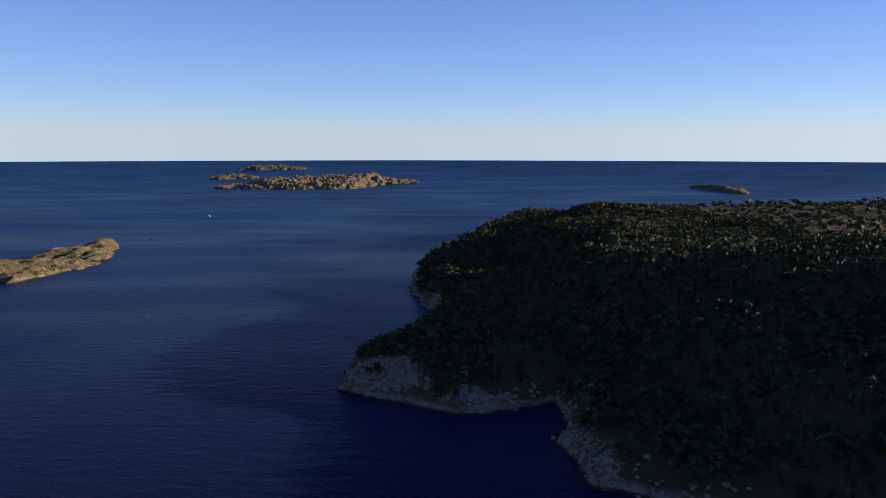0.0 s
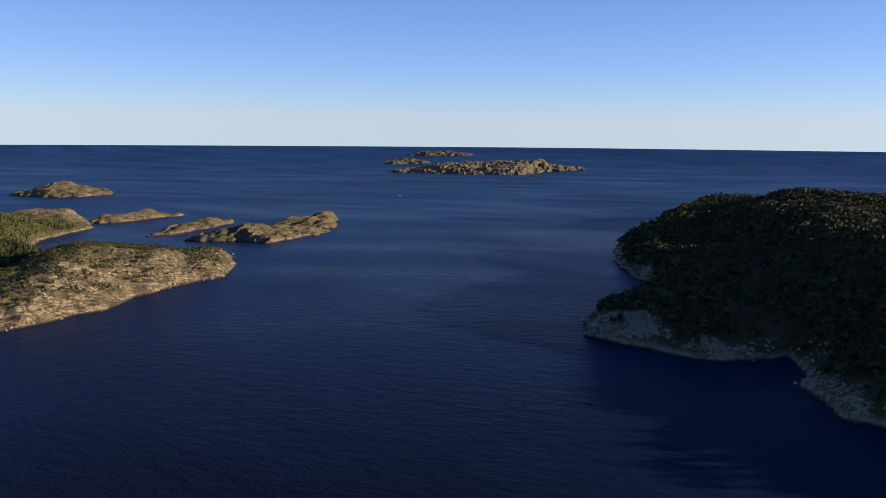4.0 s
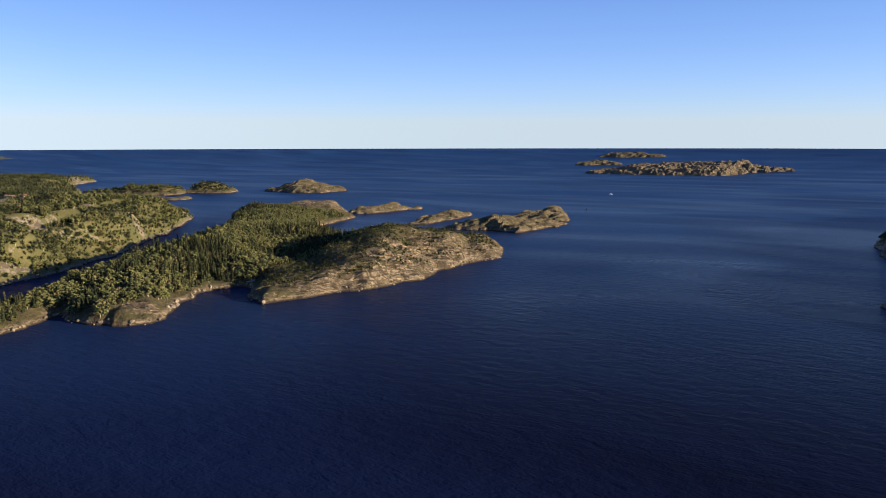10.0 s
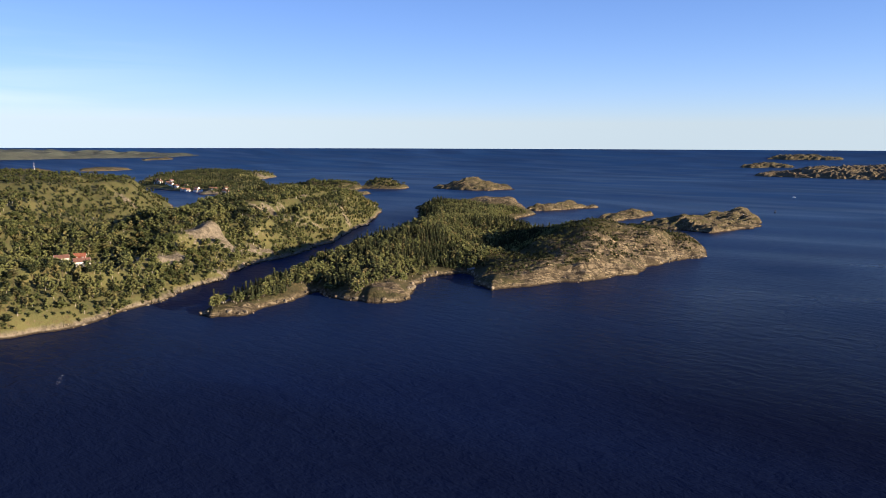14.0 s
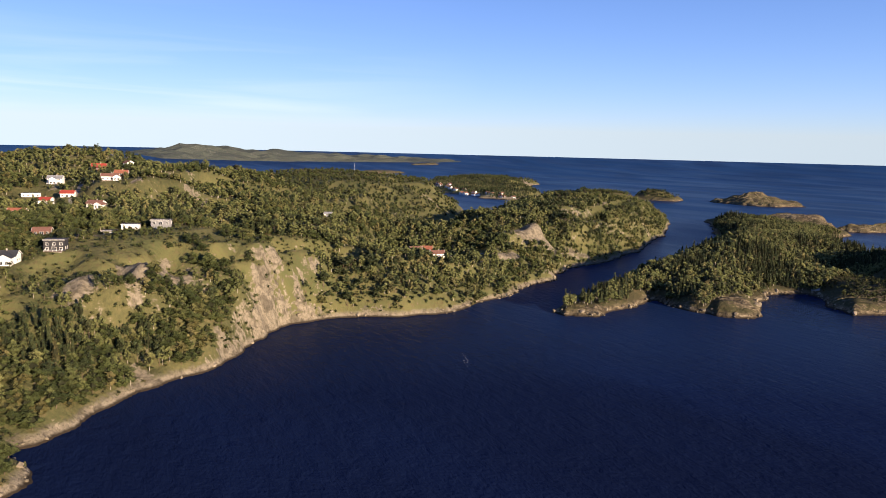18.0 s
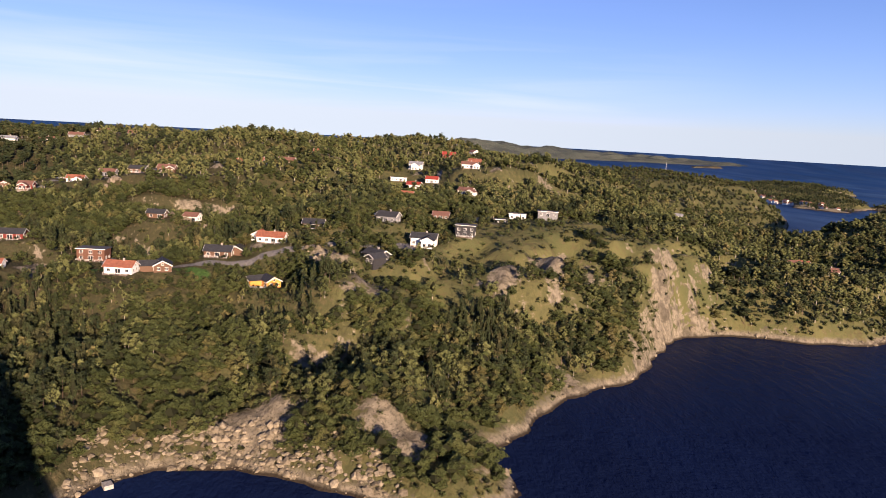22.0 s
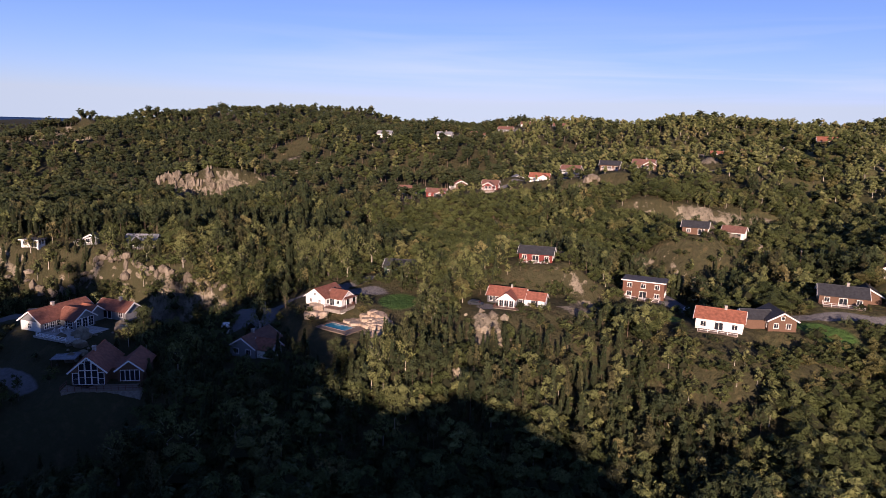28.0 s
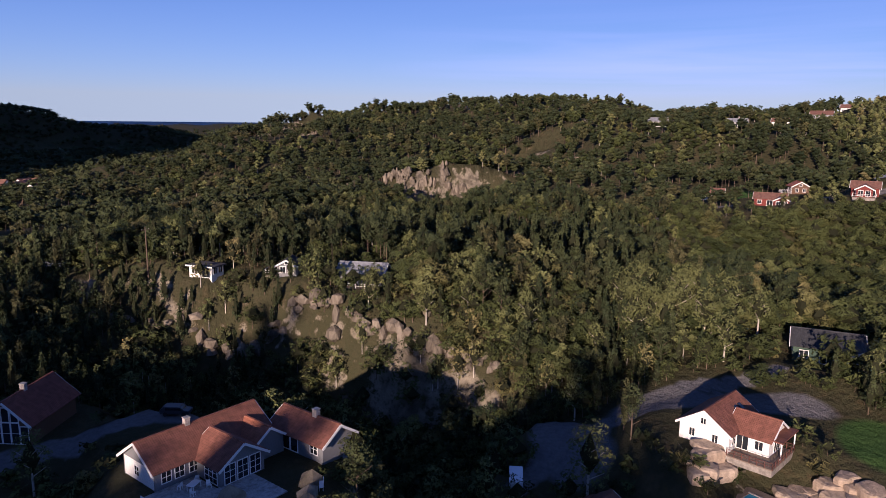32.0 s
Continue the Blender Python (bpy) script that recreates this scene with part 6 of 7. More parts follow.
RT = tiles("terracotta_tiles", (0.27, 0.105, 0.065))
glazed_house(NEAR["gable"], 22, "brown house with tall glazed gables and terracotta roof", RT, 8.0)
glazed_house(NEAR["left"], 28, "dark red-roofed house with a glazed front gable", tiles("dark_red_tiles", (0.19, 0.068, 0.048)), 0)
ch = thing("carport", pose(-570.0, -580.5, 37.0, 0, 0, 22), "open carport with a grey sheet roof", "carport")
part("roof", box(-3.0, -2.6, 2.5, 3.0, 2.6, 2.66), ROOFS["grey"], ch)
for sx_ in (-2.8, 2.8):
    for sy_ in (-2.4, 2.4):
        part("post", box(sx_ - 0.08, sy_ - 0.08, -0.8, sx_ + 0.08, sy_ + 0.08, 2.5), WALLS["brown"], ch)

# ---- the low house under the pool ----
lo = thing("house", pose(*NEAR["low"], 0, 0, -5), "grey house with a dark roof and white gable below the pool", "house")
gable_block(lo, I4, 12, 7.5, 2.8, 2.3, WALLS["grey"], ROOFS["brown"], chimney=True)
lw = pose(2.5, 5.2, 0, 0, 0, 90)
gable_block(lo, lw, 5.2, 5.0, 2.6, 1.9, WALLS["white"], RT)
add_window(lo, lw @ side(2.6, 0, 0.8, 90), 1.4, 1.3, 1)
for yy in (-1.8, 1.8):
    add_window(lo, side(6.0, yy, 0.8, 90), 1.3, 1.3, 1)
# ---- the slate-fronted house above the slope ----
sl_ = thing("house", pose(*NEAR["slate"], 0, 0, 84), "dark grey house with terracotta roof and white annex", "house")
SLATE = boards("dark_slate_boards", (0.075, 0.078, 0.085))
gable_block(sl_, I4, 14, 7.6, 2.7, 2.2, SLATE, RT, chimney=True)
sw = pose(1.5, -5.2, 0, 0, 0, 90)
gable_block(sl_, sw, 6.0, 6.0, 2.6, 1.9, WALLS["white"], RT)
for yy in (-1.9, 0, 1.9):
    add_window(sl_, sw @ side(-3.0, yy, 0.1, -90), 1.4, 2.1, 1)
for xx in (-5.5, -3.2, 6.0):
    add_window(sl_, side(xx, -4.0, 0.7, 0), 1.3, 1.4, 1)
gable_block(sl_, pose(11.0, -1.0, 0, 0, 0, 0), 7.5, 5.5, 2.6, 1.7, WALLS["white"], RT)
add_window(sl_, side(11.0, -3.75, 0.1, 0), 2.6, 2.0, 2)
deck(sl_, I4, -2.5, -11.2, 9.0, -8.25, -0.02, M_RAIL, 3.0, 1.6)
sl_.scale = (0.76, 0.76, 0.85)

# ---- small far houses of the two villages ----
vh = thing("cottage", pose(-1700, 805, 3.0, 0, 0, 20), "small white wooden seaside house with a grey roof", "house", "houses of the far village")
gable_block(vh, I4, 12, 8, 4.0, 3.0, WALLS["white"], ROOFS["brown"], trim=False)
for xx in (-3.5, 0, 3.5):
    add_window(vh, side(xx, -4.0, 1.0, 0), 1.4, 1.4, 1)
rngv = random.Random(7)
for k in range(22):
    t = k / 21
    px, py = -1940 + 330 * t + rngv.uniform(-8, 8), 785 + 12 * math.sin(9 * t) + (20 if k % 3 == 0 else 0)
    copy_thing(vh, pose(px, py, float(max(1.2, G3.height(np.array([px]), np.array([py]))[0])), 0, 0, rngv.choice((10, 25, 100))))
for k in range(16):
    px, py = -848 + rngv.uniform(-24, 20), -1122 + rngv.uniform(-30, 30)
    c = copy_thing(vh, pose(px, py, float(main.height(np.array([px]), np.array([py]))[0]), 0, 0, rngv.choice((15, 40, 110))))
    tagged(c, "white wooden house with a grey roof in the valley", "house", "houses in the far valley")


# ---- small things ----
M_VAN = material("white_van_paint", (0.75, 0.76, 0.78), 0.3, spec=0.5)
M_TYRE = material("black_rubber", (0.02, 0.02, 0.02), 0.8)


def ground_z(x, y):
    return float(main.height(np.array([float(x)]), np.array([float(y)]))[0])


def car(x, y, turn, label, kind, paint, length=4.4, high=1.45):
    ob = thing(kind, pose(x, y, ground_z(x, y) + 0.05, 0, 0, turn), label, kind)
    L, W = length / 2, 0.9
    bm = bmesh.new()
    prof = [(-L, 0.35), (L, 0.35), (L, 0.85), (L * 0.62, 0.95), (L * 0.35, high), (-L * 0.75, high), (-L, 1.0)]
    if kind == "van":
        prof = [(-L, 0.4), (L, 0.4), (L, 1.0), (L * 0.86, 1.2), (L * 0.62, high), (-L, high)]
    a = [bm.verts.new((u, -W, w)) for u, w in prof]
    b = [bm.verts.new((u, W, w)) for u, w in prof]
    bm.faces.new(a)
    bm.faces.new(b[::-1])
    for k in range(len(prof)):
        bm.faces.new([a[k], b[k], b[(k + 1) % len(prof)], a[(k + 1) % len(prof)]])
    bmesh.ops.recalc_face_normals(bm, faces=bm.faces)
    bmesh.ops.bevel(bm, geom=bm.edges[:], offset=0.07, segments=2, affect="EDGES")
    part("body", bm, paint, ob)
    for s in (-1, 1):
        part("side_window", box(-L * 0.6, s * W - 0.01, high * 0.66, L * 0.45, s * W + 0.012, high * 0.9), M_GLASS, ob)
        for u in (-L * 0.62, L * 0.62):
            bm = bmesh.new()
            bmesh.ops.create_cone(bm, cap_ends=True, segments=16, radius1=0.33, radius2=0.33, depth=0.22)
            part("wheel", bm, M_TYRE, ob, at=Matrix.Translation((u, s * (W - 0.08), 0.33)) @ Matrix.Rotation(math.pi / 2, 4, "X"))
    wsx = L * 0.5 if kind != "van" else L * 0.75
    part("windscreen", box(-0.02, -W * 0.85, -0.28, 0.02, W * 0.85, 0.28), M_GLASS, ob, at=Matrix.Translation((wsx, 0, high * 0.82)) @ Matrix.Rotation(radians(-42), 4, "Y"))
    return ob


car(-608.5, -563, 205, "white camper van parked on the gravel drive", "van", M_VAN, 5.4, 2.5)
M_DARKCAR = material("dark_car_paint", (0.03, 0.035, 0.045), 0.3, spec=0.5)
car(-630, -497, 80, "dark car parked beside the grey house", "car", M_DARKCAR)
car(-655, -437, 30, "white car parked by the timber house", "car", M_VAN)
car(-666, -312, 60, "dark car parked by the white house", "car", M_DARKCAR)
car(-594, -612, 120, "dark car parked on the gravel yard", "car", M_DARKCAR)


def pole(x, y, h, label):
    ob = thing("utility_pole", pose(x, y, ground_z(x, y) - 0.4), label, "pole")
    bm = bmesh.new()
    bmesh.ops.create_cone(bm, cap_ends=True, segments=10, radius1=0.17, radius2=0.11, depth=h, matrix=Matrix.Translation((0, 0, h / 2)))
    part("shaft", bm, M_BARK, ob)
    part("cross_arm", box(-0.9, -0.06, h - 0.6, 0.9, 0.06, h - 0.48), M_BARK, ob)
    for u in (-0.8, 0, 0.8):
        part("insulator", box(u - 0.05, -0.05, h - 0.48, u + 0.05, 0.05, h - 0.3), M_CONC, ob)


for px, py in ((-622, -655), (-790, -735), (-786, -728), (-705, -330), (-760, -250), (-930, -300), (-690, -400)):
    pole(px, py, 11.0, "weathered wooden utility pole among the trees")
mast = thing("mast", pose(-1406, 271, ground_z(-1406, 271) - 0.5), "slim white mast on a wooded hilltop", "mast")
bm = bmesh.new()
bmesh.ops.create_cone(bm, cap_ends=True, segments=8, radius1=0.35, radius2=0.15, depth=18, matrix=Matrix.Translation((0, 0, 9)))
part("shaft", bm, M_TRIM, mast)
jetty = thing("jetty_block", pose(-527, -415, 0.0, 0, 0, 25), "pale concrete jetty block at the water's edge", "jetty")
part("block", box(-1.6, -1.3, -2.5, 1.6, 1.3, 1.3), M_CONC, jetty)
bh = thing("boathouse", pose(-566, 303, 1.4, 0, 0, 30), "small weathered grey boathouse at the island's shore", "boathouse")
gable_block(bh, I4, 6, 4.5, 2.4, 1.5, WALLS["grey"], ROOFS["grey"], trim=False)
part("door", box(3.0, -0.9, 0.0, 3.06, 0.9, 2.2), WALLS["brown"], bh)
boat = thing("motorboat", pose(-535, 1597, 0.1, 0, 0, 160), "small white motorboat out on the sea", "boat")
bm = bmesh.new()
hull = [(-4, 1.3), (1, 1.4), (3, 0.8), (4.4, 0.0), (3, -0.8), (1, -1.4), (-4, -1.3)]
a = [bm.verts.new((u, v * 0.75, -0.3)) for u, v in hull]
b = [bm.verts.new((u, v, 1.0)) for u, v in hull]
bm.faces.new(a[::-1])
bm.faces.new(b)
for k in range(7):
    bm.faces.new([a[k], a[(k + 1) % 7], b[(k + 1) % 7], b[k]])
bmesh.ops.recalc_face_normals(bm, faces=bm.faces)
part("hull", bm, M_TRIM, boat)
part("cabin", box(-1.2, -0.9, 1.0, 1.4, 0.9, 2.2), M_TRIM, boat)
part("windscreen", box(1.4, -0.8, 1.3, 1.44, 0.8, 2.0), M_GLASS, boat)
mark = thing("sea_mark", pose(-480, 1147, -0.5), "dark iron sea mark standing in the water", "sea mark")
bm = bmesh.new()
bmesh.ops.create_cone(bm, cap_ends=True, segments=10, radius1=1.6, radius2=0.5, depth=4.5, matrix=Matrix.Translation((0, 0, 2.2)))
part("base", bm, M_TYRE, mark)
part("top_mark", box(-0.6, -0.6, 4.4, 0.6, 0.6, 6.0), M_TYRE, mark)
cairn = thing("cairn", pose(-1318, 1385, float(30.0)), "stone cairn on the top of a rocky island", "cairn")
bm = bmesh.new()
bmesh.ops.create_cone(bm, cap_ends=True, segments=9, radius1=2.2, radius2=1.0, depth=6, matrix=Matrix.Translation((0, 0, 0)))
part("stack", bm, M_STONE, cairn)


# ---- boulders: tumbled along the cove and the outcrops ----
M_BOULDER = material("granite_boulders", (0.32, 0.27, 0.2), 0.95, spec=0.15)
q = Nodes(M_BOULDER)
bn = q.noise(0.9, 7, rough=0.65)
rnd = q.n("NewGeometry").outputs["Random Per Island"]
q.colour(q.mix(q.span(bn, 0.4, 0.65), q.mix(rnd, (0.16, 0.137, 0.095), (0.34, 0.295, 0.21)), q.mix(rnd, (0.08, 0.068, 0.046), (0.2, 0.172, 0.12))))
q.bump(bn, 0.8, 0.3)


def rock_mesh(rng, n=12):
    bm = bmesh.new()
    bmesh.ops.create_icosphere(bm, subdivisions=1, radius=1.0)
    co = np.array([v.co[:] for v in bm.verts])
    fc = np.array([[v.index for v in f.verts] for f in bm.faces])
    bm.free()
    co *= (1 + rng.uniform(-0.4, 0.25, (len(co), 1))) * np.array([1.0, rng.uniform(0.6, 0.9), rng.uniform(0.5, 0.8)])
    return co, fc


def boulders(name, xy, sizes, land, label, seed):
    rng = np.random.default_rng(seed)
    shapes = [rock_mesh(rng) for _ in range(8)]
    z = land.height(xy[:, 0], xy[:, 1])
    vs, fs, base = [], [], 0
    for k in range(len(xy)):
        co, fc = shapes[k % 8]
        a = rng.uniform(0, 6.283)
        r = np.array([[math.cos(a), -math.sin(a), 0], [math.sin(a), math.cos(a), 0], [0, 0, 1]])
        vs.append(co @ r.T * sizes[k] + [xy[k, 0], xy[k, 1], z[k] + sizes[k] * 0.15])
        fs.append(fc + base)
        base += len(co)
    me = mesh_of(name, np.vstack(vs), np.vstack(fs), M_BOULDER)
    return tagged(new(name, me), label, "rocks", kind="stuff")


def scatter(land, boxes, n, seed, dmin, dmax):
    rng = np.random.default_rng(seed)
    out = []
    for x0, x1, y0, y1 in boxes:
        p = np.column_stack([rng.uniform(x0, x1, n), rng.uniform(y0, y1, n)])
        d = land.inner(p[:, 0], p[:, 1])
        out.append(p[(d > dmin) & (d < dmax)])
    return np.vstack(out)


bx = scatter(main, [(-570, -505, -425, -330)], 4200, 61, 0.0, 13.0)
boulders("shore_boulders", bx, 0.45 + 1.7 * np.random.default_rng(62).uniform(0, 1, len(bx)) ** 2.5, main, "tumbled granite boulders along the cove", 63)
bx = scatter(main, [(-690, -495, -330, -20), (-720, -640, -20, 130), (-830, -700, 130, 380)], 1500, 64, -0.8, 2.5)
boulders("coast_boulders", bx, np.random.default_rng(65).uniform(0.6, 2.0, len(bx)), main, "granite blocks along the waterline", 66)
rg = np.random.default_rng(67)
bx = np.vstack([np.column_stack([rg.normal(cx, sx_, n), rg.normal(cy, sy_, n)]) for cx, cy, sx_, sy_, n in ((-620, -493, 3, 3, 16), (-612, -487, 3, 3, 16), (-598, -492, 4, 4, 14), (-613, -520, 2, 1.6, 8), (-576, -580, 3, 4, 16), (-655, -607, 8, 5, 40), (-645, -345, 8, 8, 30), (-583, -577, 2, 2, 8), (-574, -579, 3, 3, 20))])
boulders("hill_boulders", bx, 0.4 + 1.7 * rg.uniform(0, 1, len(bx)) ** 2, main, "pale boulders and outcrops on the slope", 68)
# upright crags: broken faces along a line
M_CRAG = material("pinkish_granite_crag", (0.33, 0.27, 0.2), 0.95, spec=0.1)
q = Nodes(M_CRAG)
bn = q.noise(0.7, 7, q.place((1.0, 1.0, 0.25)), rough=0.7)
rnd = q.n("NewGeometry").outputs["Random Per Island"]
q.colour(q.mix(q.span(bn, 0.4, 0.62), q.mix(rnd, (0.17, 0.147, 0.11), (0.28, 0.242, 0.18)), q.mix(rnd, (0.06, 0.05, 0.037), (0.13, 0.107, 0.078))))
q.bump(bn, 0.9, 0.5)


def crags(lines, label, seed):
    """lines: start, end, blocks, width, height, lift above the ground."""
    rng = np.random.default_rng(seed)
    shapes = [rock_mesh(rng) for _ in range(10)]
    vs, fs, base = [], [], 0
    for x0, y0, x1, y1, n, wide, tall, lift in lines:
        for k in range(n):
            u = (k + rng.uniform(-0.3, 0.3)) / n
            x, y = x0 + (x1 - x0) * u + rng.normal(0, wide * 0.35), y0 + (y1 - y0) * u + rng.normal(0, wide * 0.35)
            co, fc = shapes[int(rng.integers(10))]
            w, h = wide * rng.uniform(0.6, 1.25), tall * rng.uniform(0.5, 1.15)
            a = rng.uniform(0, 6.283)
            r = np.array([[math.cos(a), -math.sin(a), 0], [math.sin(a), math.cos(a), 0], [0, 0, 1]])
            vs.append((co * [w, w, h]) @ r.T + [x, y, ground_z(x, y) + lift * rng.uniform(0.3, 1.0)])
            fs.append(fc + base)
            base += len(co)
    return tagged(new("crag", mesh_of("crag", np.vstack(vs), np.vstack(fs), M_CRAG)), label, "rocks", kind="stuff")


crags([(-637, -580, -634, -600, 17, 1.6, 3.0, 1.3), (-634, -600, -631, -620, 18, 1.6, 3.0, 1.3), (-631, -620, -622, -642, 18, 1.6, 2.8, 1.1), (-622, -642, -610, -662, 10, 1.5, 2.0, 0.4)], "low pale cliff band below the houses on the shelf", 171)
crags([(-830, -742, -850, -684, 120, 1.9, 5.0, 0.8), (-822, -722, -838, -684, 46, 1.5, 3.0, 0.4), (-880, -690, -892, -655, 46, 1.6, 4.5, 0.6)], "broken pinkish granite cliff high on the wooded hill", 172)
crags([(-928, -932, -956, -894, 80, 1.9, 5.0, 1.6), (-915, -945, -922, -938, 6, 2.4, 3.5, 0.8), (-968, -962, -988, -932, 18, 3.0, 3.6, 0.2), (-930, -985, -940, -970, 6, 2.5, 3.0, 0.4)], "granite crag near the hill crest", 173)
crags([(-812, -470, -808, -500, 14, 2.4, 4.5, 1.2), (-800, -410, -795, -445, 14, 2.4, 4.5, 1.2), (-690, -462, -684, -446, 9, 2.6, 3.4, 0.8), (-722, -428, -716, -402, 10, 2.2, 3.6, 1.0)], "broken granite faces between the hillside houses", 174)
bx = scatter(head, [(-80, 130, 270, 520), (-60, 60, 520, 900)], 2200, 69, -0.5, 14.0)
boulders("headland_boulders", bx, np.random.default_rng(70).uniform(0.7, 2.4, len(bx)), head, "grey blocks along the headland's shore", 71)
bx = scatter(isle, [(-620, -420, 40, 680)], 5200, 72, -0.8, 2.5)
boulders("island_boulders", bx, np.random.default_rng(73).uniform(0.7, 2.2, len(bx)), isle, "granite blocks along the island's shore", 74)

# ---- pale rock terraces below the white house ----
M_SLAB = material("pale_granite_slabs", (0.4, 0.32, 0.23), 0.9, spec=0.2)
q = Nodes(M_SLAB)
bn = q.noise(1.6, 8, rough=0.7)
rnd = q.n("ObjectInfo").outputs["Random"]
q.colour(q.mix(q.span(bn, 0.38, 0.66), q.mix(rnd, (0.4, 0.31, 0.22), (0.5, 0.41, 0.3)), q.mix(rnd, (0.23, 0.18, 0.125), (0.31, 0.25, 0.18))))
q.bump(bn, 0.9, 0.2)


def slab_mesh(rng):
    """A flat-topped block of rock with a broken outline, about one metre across."""
    n = 9
    a = np.sort(np.linspace(0, 6.283, n, endpoint=False) + rng.uniform(-0.25, 0.25, n))
    r = rng.uniform(0.72, 1.1, n)
    rings = [(1.0, -0.9), (1.04, 0.0), (0.97, 0.3), (0.8, 0.42)]
    v = np.vstack([np.column_stack([np.cos(a) * r * k, np.sin(a) * r * k, z + rng.uniform(-0.07, 0.07, n) + 0.1 * np.cos(a)]) for k, z in rings] + [[[0, 0, 0.45]]])
    f = [[i * n + j, i * n + (j + 1) % n, (i + 1) * n + (j + 1) % n] for i in range(3) for j in range(n)] + [[i * n + j, (i + 1) * n + (j + 1) % n, (i + 1) * n + j] for i in range(3) for j in range(n)]
    f += [[3 * n + j, 3 * n + (j + 1) % n, 4 * n] for j in range(n)]
    return mesh_of("slab", v, np.array(f), M_SLAB)


rg = np.random.default_rng(95)
slabs = [slab_mesh(rg) for _ in range(7)]
terrace = thing("rock_terrace", Matrix.Identity(4), "stepped pale granite slabs between the white house, pool and lawn", "rocks")
EDGE = [(-620.5, -541), (-618.5, -536), (-621.5, -530.5), (-623.5, -526), (-621, -521.5), (-616, -519.5), (-610, -518.5)]
for (ax, ay), (bx_, by_) in zip(EDGE, EDGE[1:]):
    for k in range(3):
        for row in range(4):
            u = (k + rg.uniform(-0.2, 0.2)) / 3
            px, py = ax + (bx_ - ax) * u + 1.7 * row + rg.uniform(-0.3, 0.3), ay + (by_ - ay) * u + rg.uniform(-0.4, 0.4)
            if math.hypot((px + 615) * 0.36 + (py + 532.5) * 0.93, 0) < 7.3 and abs((px + 615) * 0.93 - (py + 532.5) * 0.36) < 4.6:
                continue
            s = rg.uniform(1.3, 2.4)
            m = pose(px, py, ground_z(px, py) + 0.35, 0, 0, rg.uniform(0, 360)) @ Matrix.Diagonal((s * rg.uniform(0.9, 1.35), s * 0.85, s * rg.uniform(0.45, 0.7), 1))
            part("slab", slabs[int(rg.integers(7))], None, terrace, at=m)

# ---- white flecks in a streak on the water ----
M_FLECK = material("white_fleck", (0.7, 0.74, 0.78), 0.8)
rg = np.random.default_rng(80)
along, across = rg.normal(0, 7.0, 24), rg.normal(0, 0.9, 24)
fp = np.column_stack([-556 - 0.87 * along + 0.49 * across, -79 + 0.49 * along + 0.87 * across, np.full(24, 0.03)])
fv = (fp[:, None, :] + np.stack([np.column_stack([np.cos(k) * rg.uniform(0.1, 0.3, 24), np.sin(k) * rg.uniform(0.1, 0.3, 24), np.full(24, 0.04)]) for k in (0, 1.3, 2.5, 3.8, 5.0)], 1))
tagged(new("sea_foam", mesh_of("sea_foam", fv.reshape(-1, 3), np.array([[5 * k, 5 * k + a_, 5 * k + a_ + 1] for k in range(24) for a_ in (1, 2, 3)]), M_FLECK)), "small white flecks in a narrow streak on the water", "foam", kind="stuff")


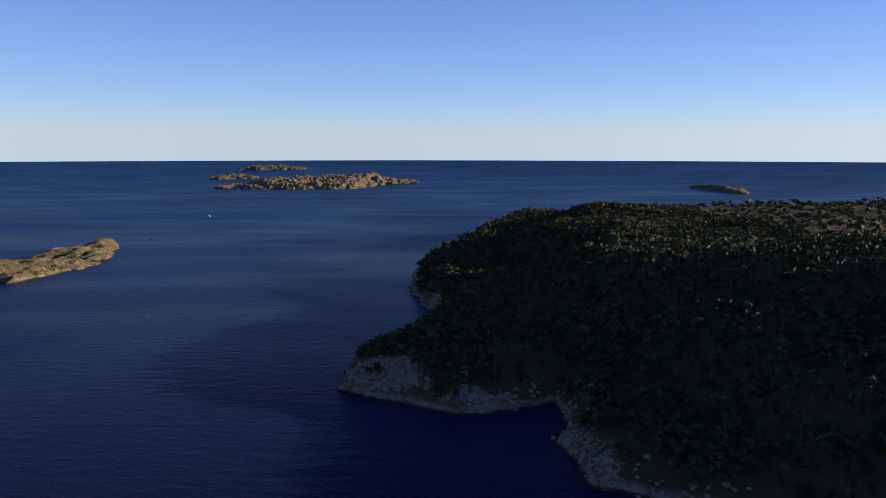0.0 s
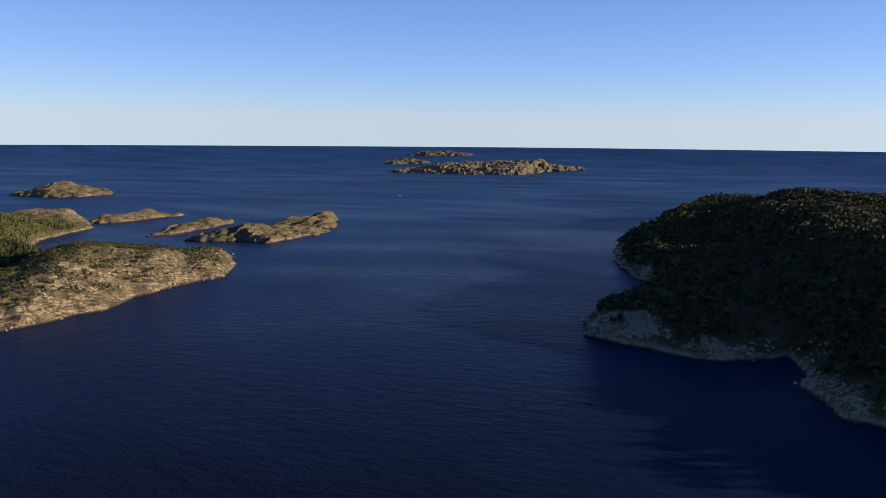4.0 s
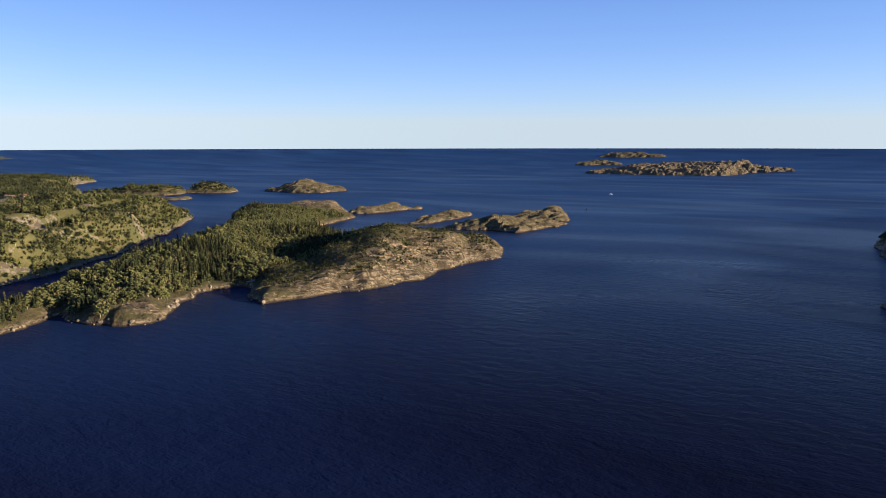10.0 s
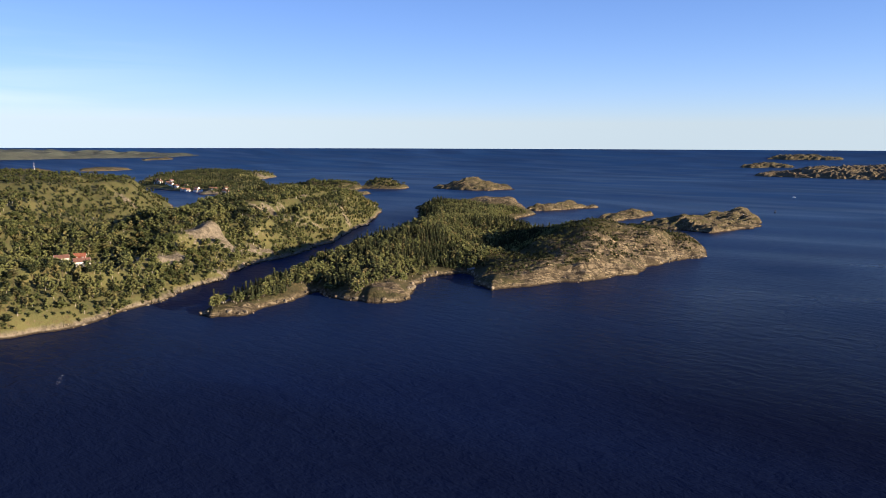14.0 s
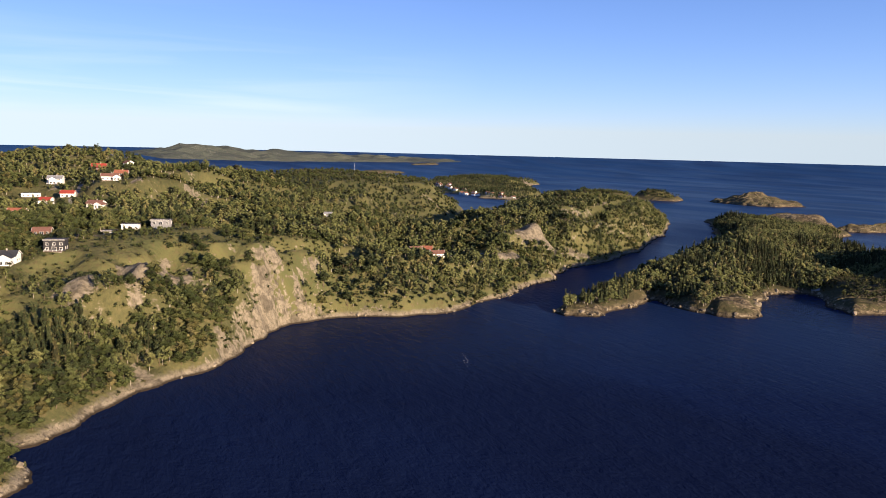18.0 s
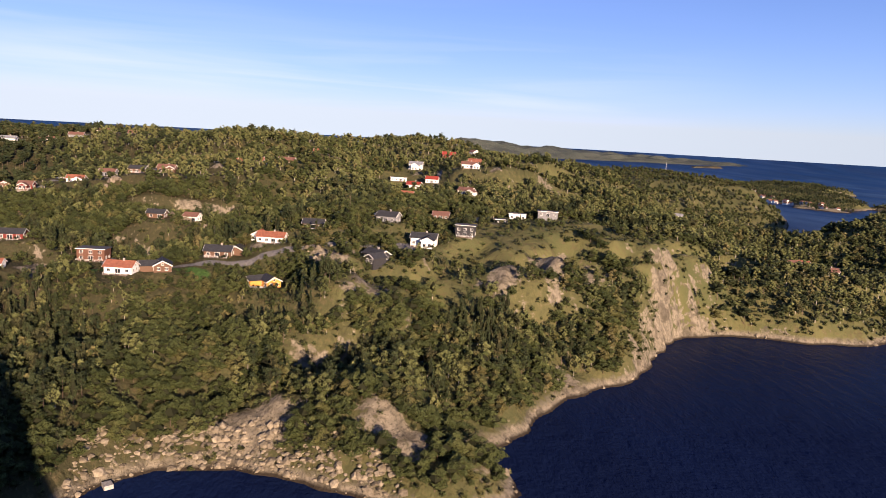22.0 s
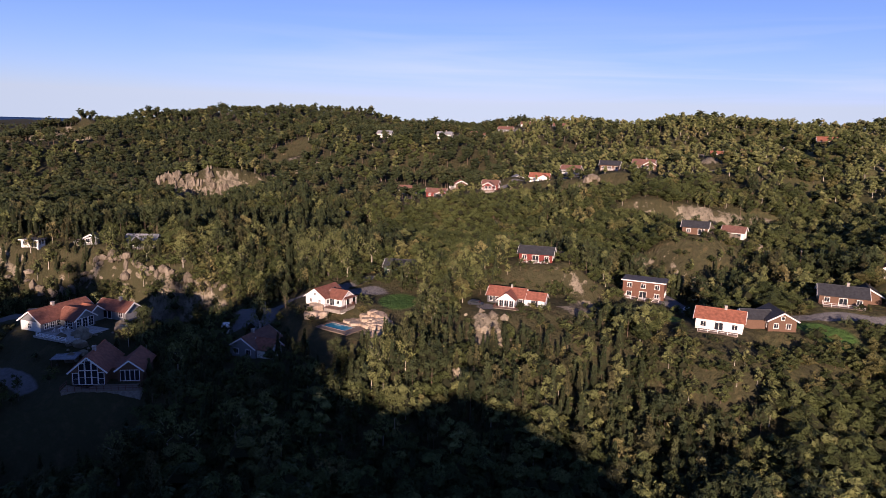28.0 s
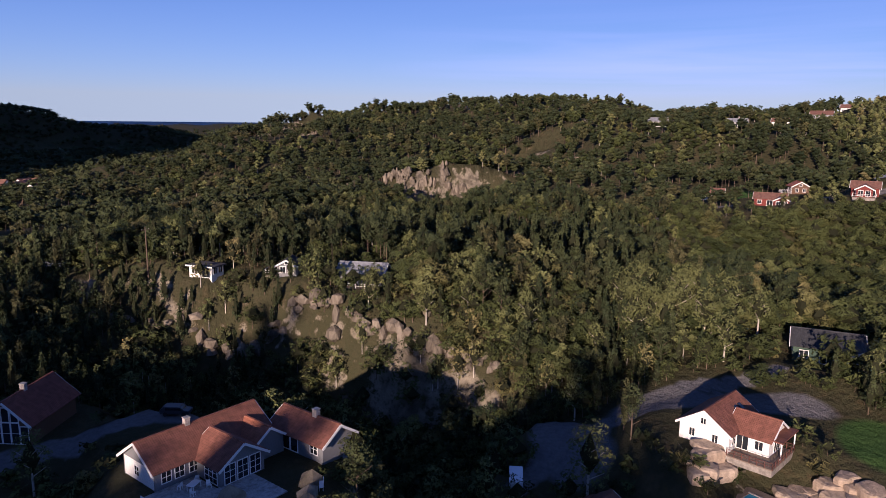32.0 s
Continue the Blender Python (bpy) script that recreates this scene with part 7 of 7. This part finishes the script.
# ---- single trees round the nearest houses ----
def tree_thing(name, rng, kind, leaves, size, mats, label, h):
    ob = thing(name, Matrix.Identity(4), label, "tree", "trees round the houses")
    v, f, mt = tree_shape(rng, kind, leaves, size)
    lf = f[:leaves + 8]
    me = mesh_of("crown", v[:leaves * 3 + 6] * h, lf, mats[0])
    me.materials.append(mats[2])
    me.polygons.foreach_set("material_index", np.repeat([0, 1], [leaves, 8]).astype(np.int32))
    at = me.attributes.new("tint", "FLOAT", "FACE")
    at.data.foreach_set("value", np.full(len(lf), rng.uniform(0.2, 0.75), np.float32))
    part("crown", me, None, ob)
    bm = bmesh.new()
    top = 0.62 * h
    bmesh.ops.create_cone(bm, cap_ends=True, segments=7, radius1=0.02 * h, radius2=0.007 * h, depth=top + 0.6, matrix=Matrix.Translation((0, 0, top / 2 - 0.3)))
    for k in range(6):
        z0 = h * (0.3 + 0.06 * k)
        m = Matrix.Translation((0, 0, z0)) @ Matrix.Rotation(k * 2.4, 4, "Z") @ Matrix.Rotation(radians(52), 4, "Y")
        bmesh.ops.create_cone(bm, cap_ends=False, segments=5, radius1=0.007 * h, radius2=0.002 * h, depth=0.24 * h, matrix=m @ Matrix.Translation((0, 0, 0.12 * h)))
    part("trunk", bm, mats[1], ob)
    return ob


rt = np.random.default_rng(90)
KINDS = [("broadleaf_tree", "oak", 850, 0.036, LEAFY, "leafy green broadleaf tree near the houses", 5.6), ("broadleaf_tree", "oak", 760, 0.04, LEAFY, "broad bushy green tree near the houses", 4.4),
         ("birch_tree", "birch", 640, 0.03, BIRCHY, "slender birch with a pale trunk", 7.5), ("birch_tree", "birch", 520, 0.028, BIRCHY, "tall thin birch with yellowing leaves", 9.5),
         ("spruce_tree", "conifer", 800, 0.034, NEEDLED, "dark green spruce tree", 8.0), ("pine_tree", "pine", 620, 0.03, NEEDLED, "tall pine with a bare lower trunk", 8.5)]
protos = [tree_thing(nm, rt, kd, lv, sz, mt, lb, h) for nm, kd, lv, sz, mt, lb, h in KINDS]
grove = np.array([(-664 + rt.normal(0, 5), -556 + rt.normal(0, 6)) for _ in range(22)] + [(-611, -554)])
grove = np.column_stack([grove, main.height(grove[:, 0], grove[:, 1]) - 0.2])
lone = np.vstack([lone, grove])
pick = rt.choice(6, len(lone), p=(0.36, 0.3, 0.12, 0.06, 0.08, 0.08))
pick[-23:] = 3
first = set()
for k, (px, py, pz) in enumerate(lone):
    if pick[k] in first:
        ob = copy_thing(protos[pick[k]], pose(px, py, pz, 0, 0, rt.uniform(0, 360)))
        s = rt.uniform(0.7, 1.25) if k < len(lone) - 23 else rt.uniform(1.05, 1.35)
        ob.scale = (s, s, s)
    else:
        first.add(pick[k])
        protos[pick[k]].matrix_world = pose(px, py, pz)
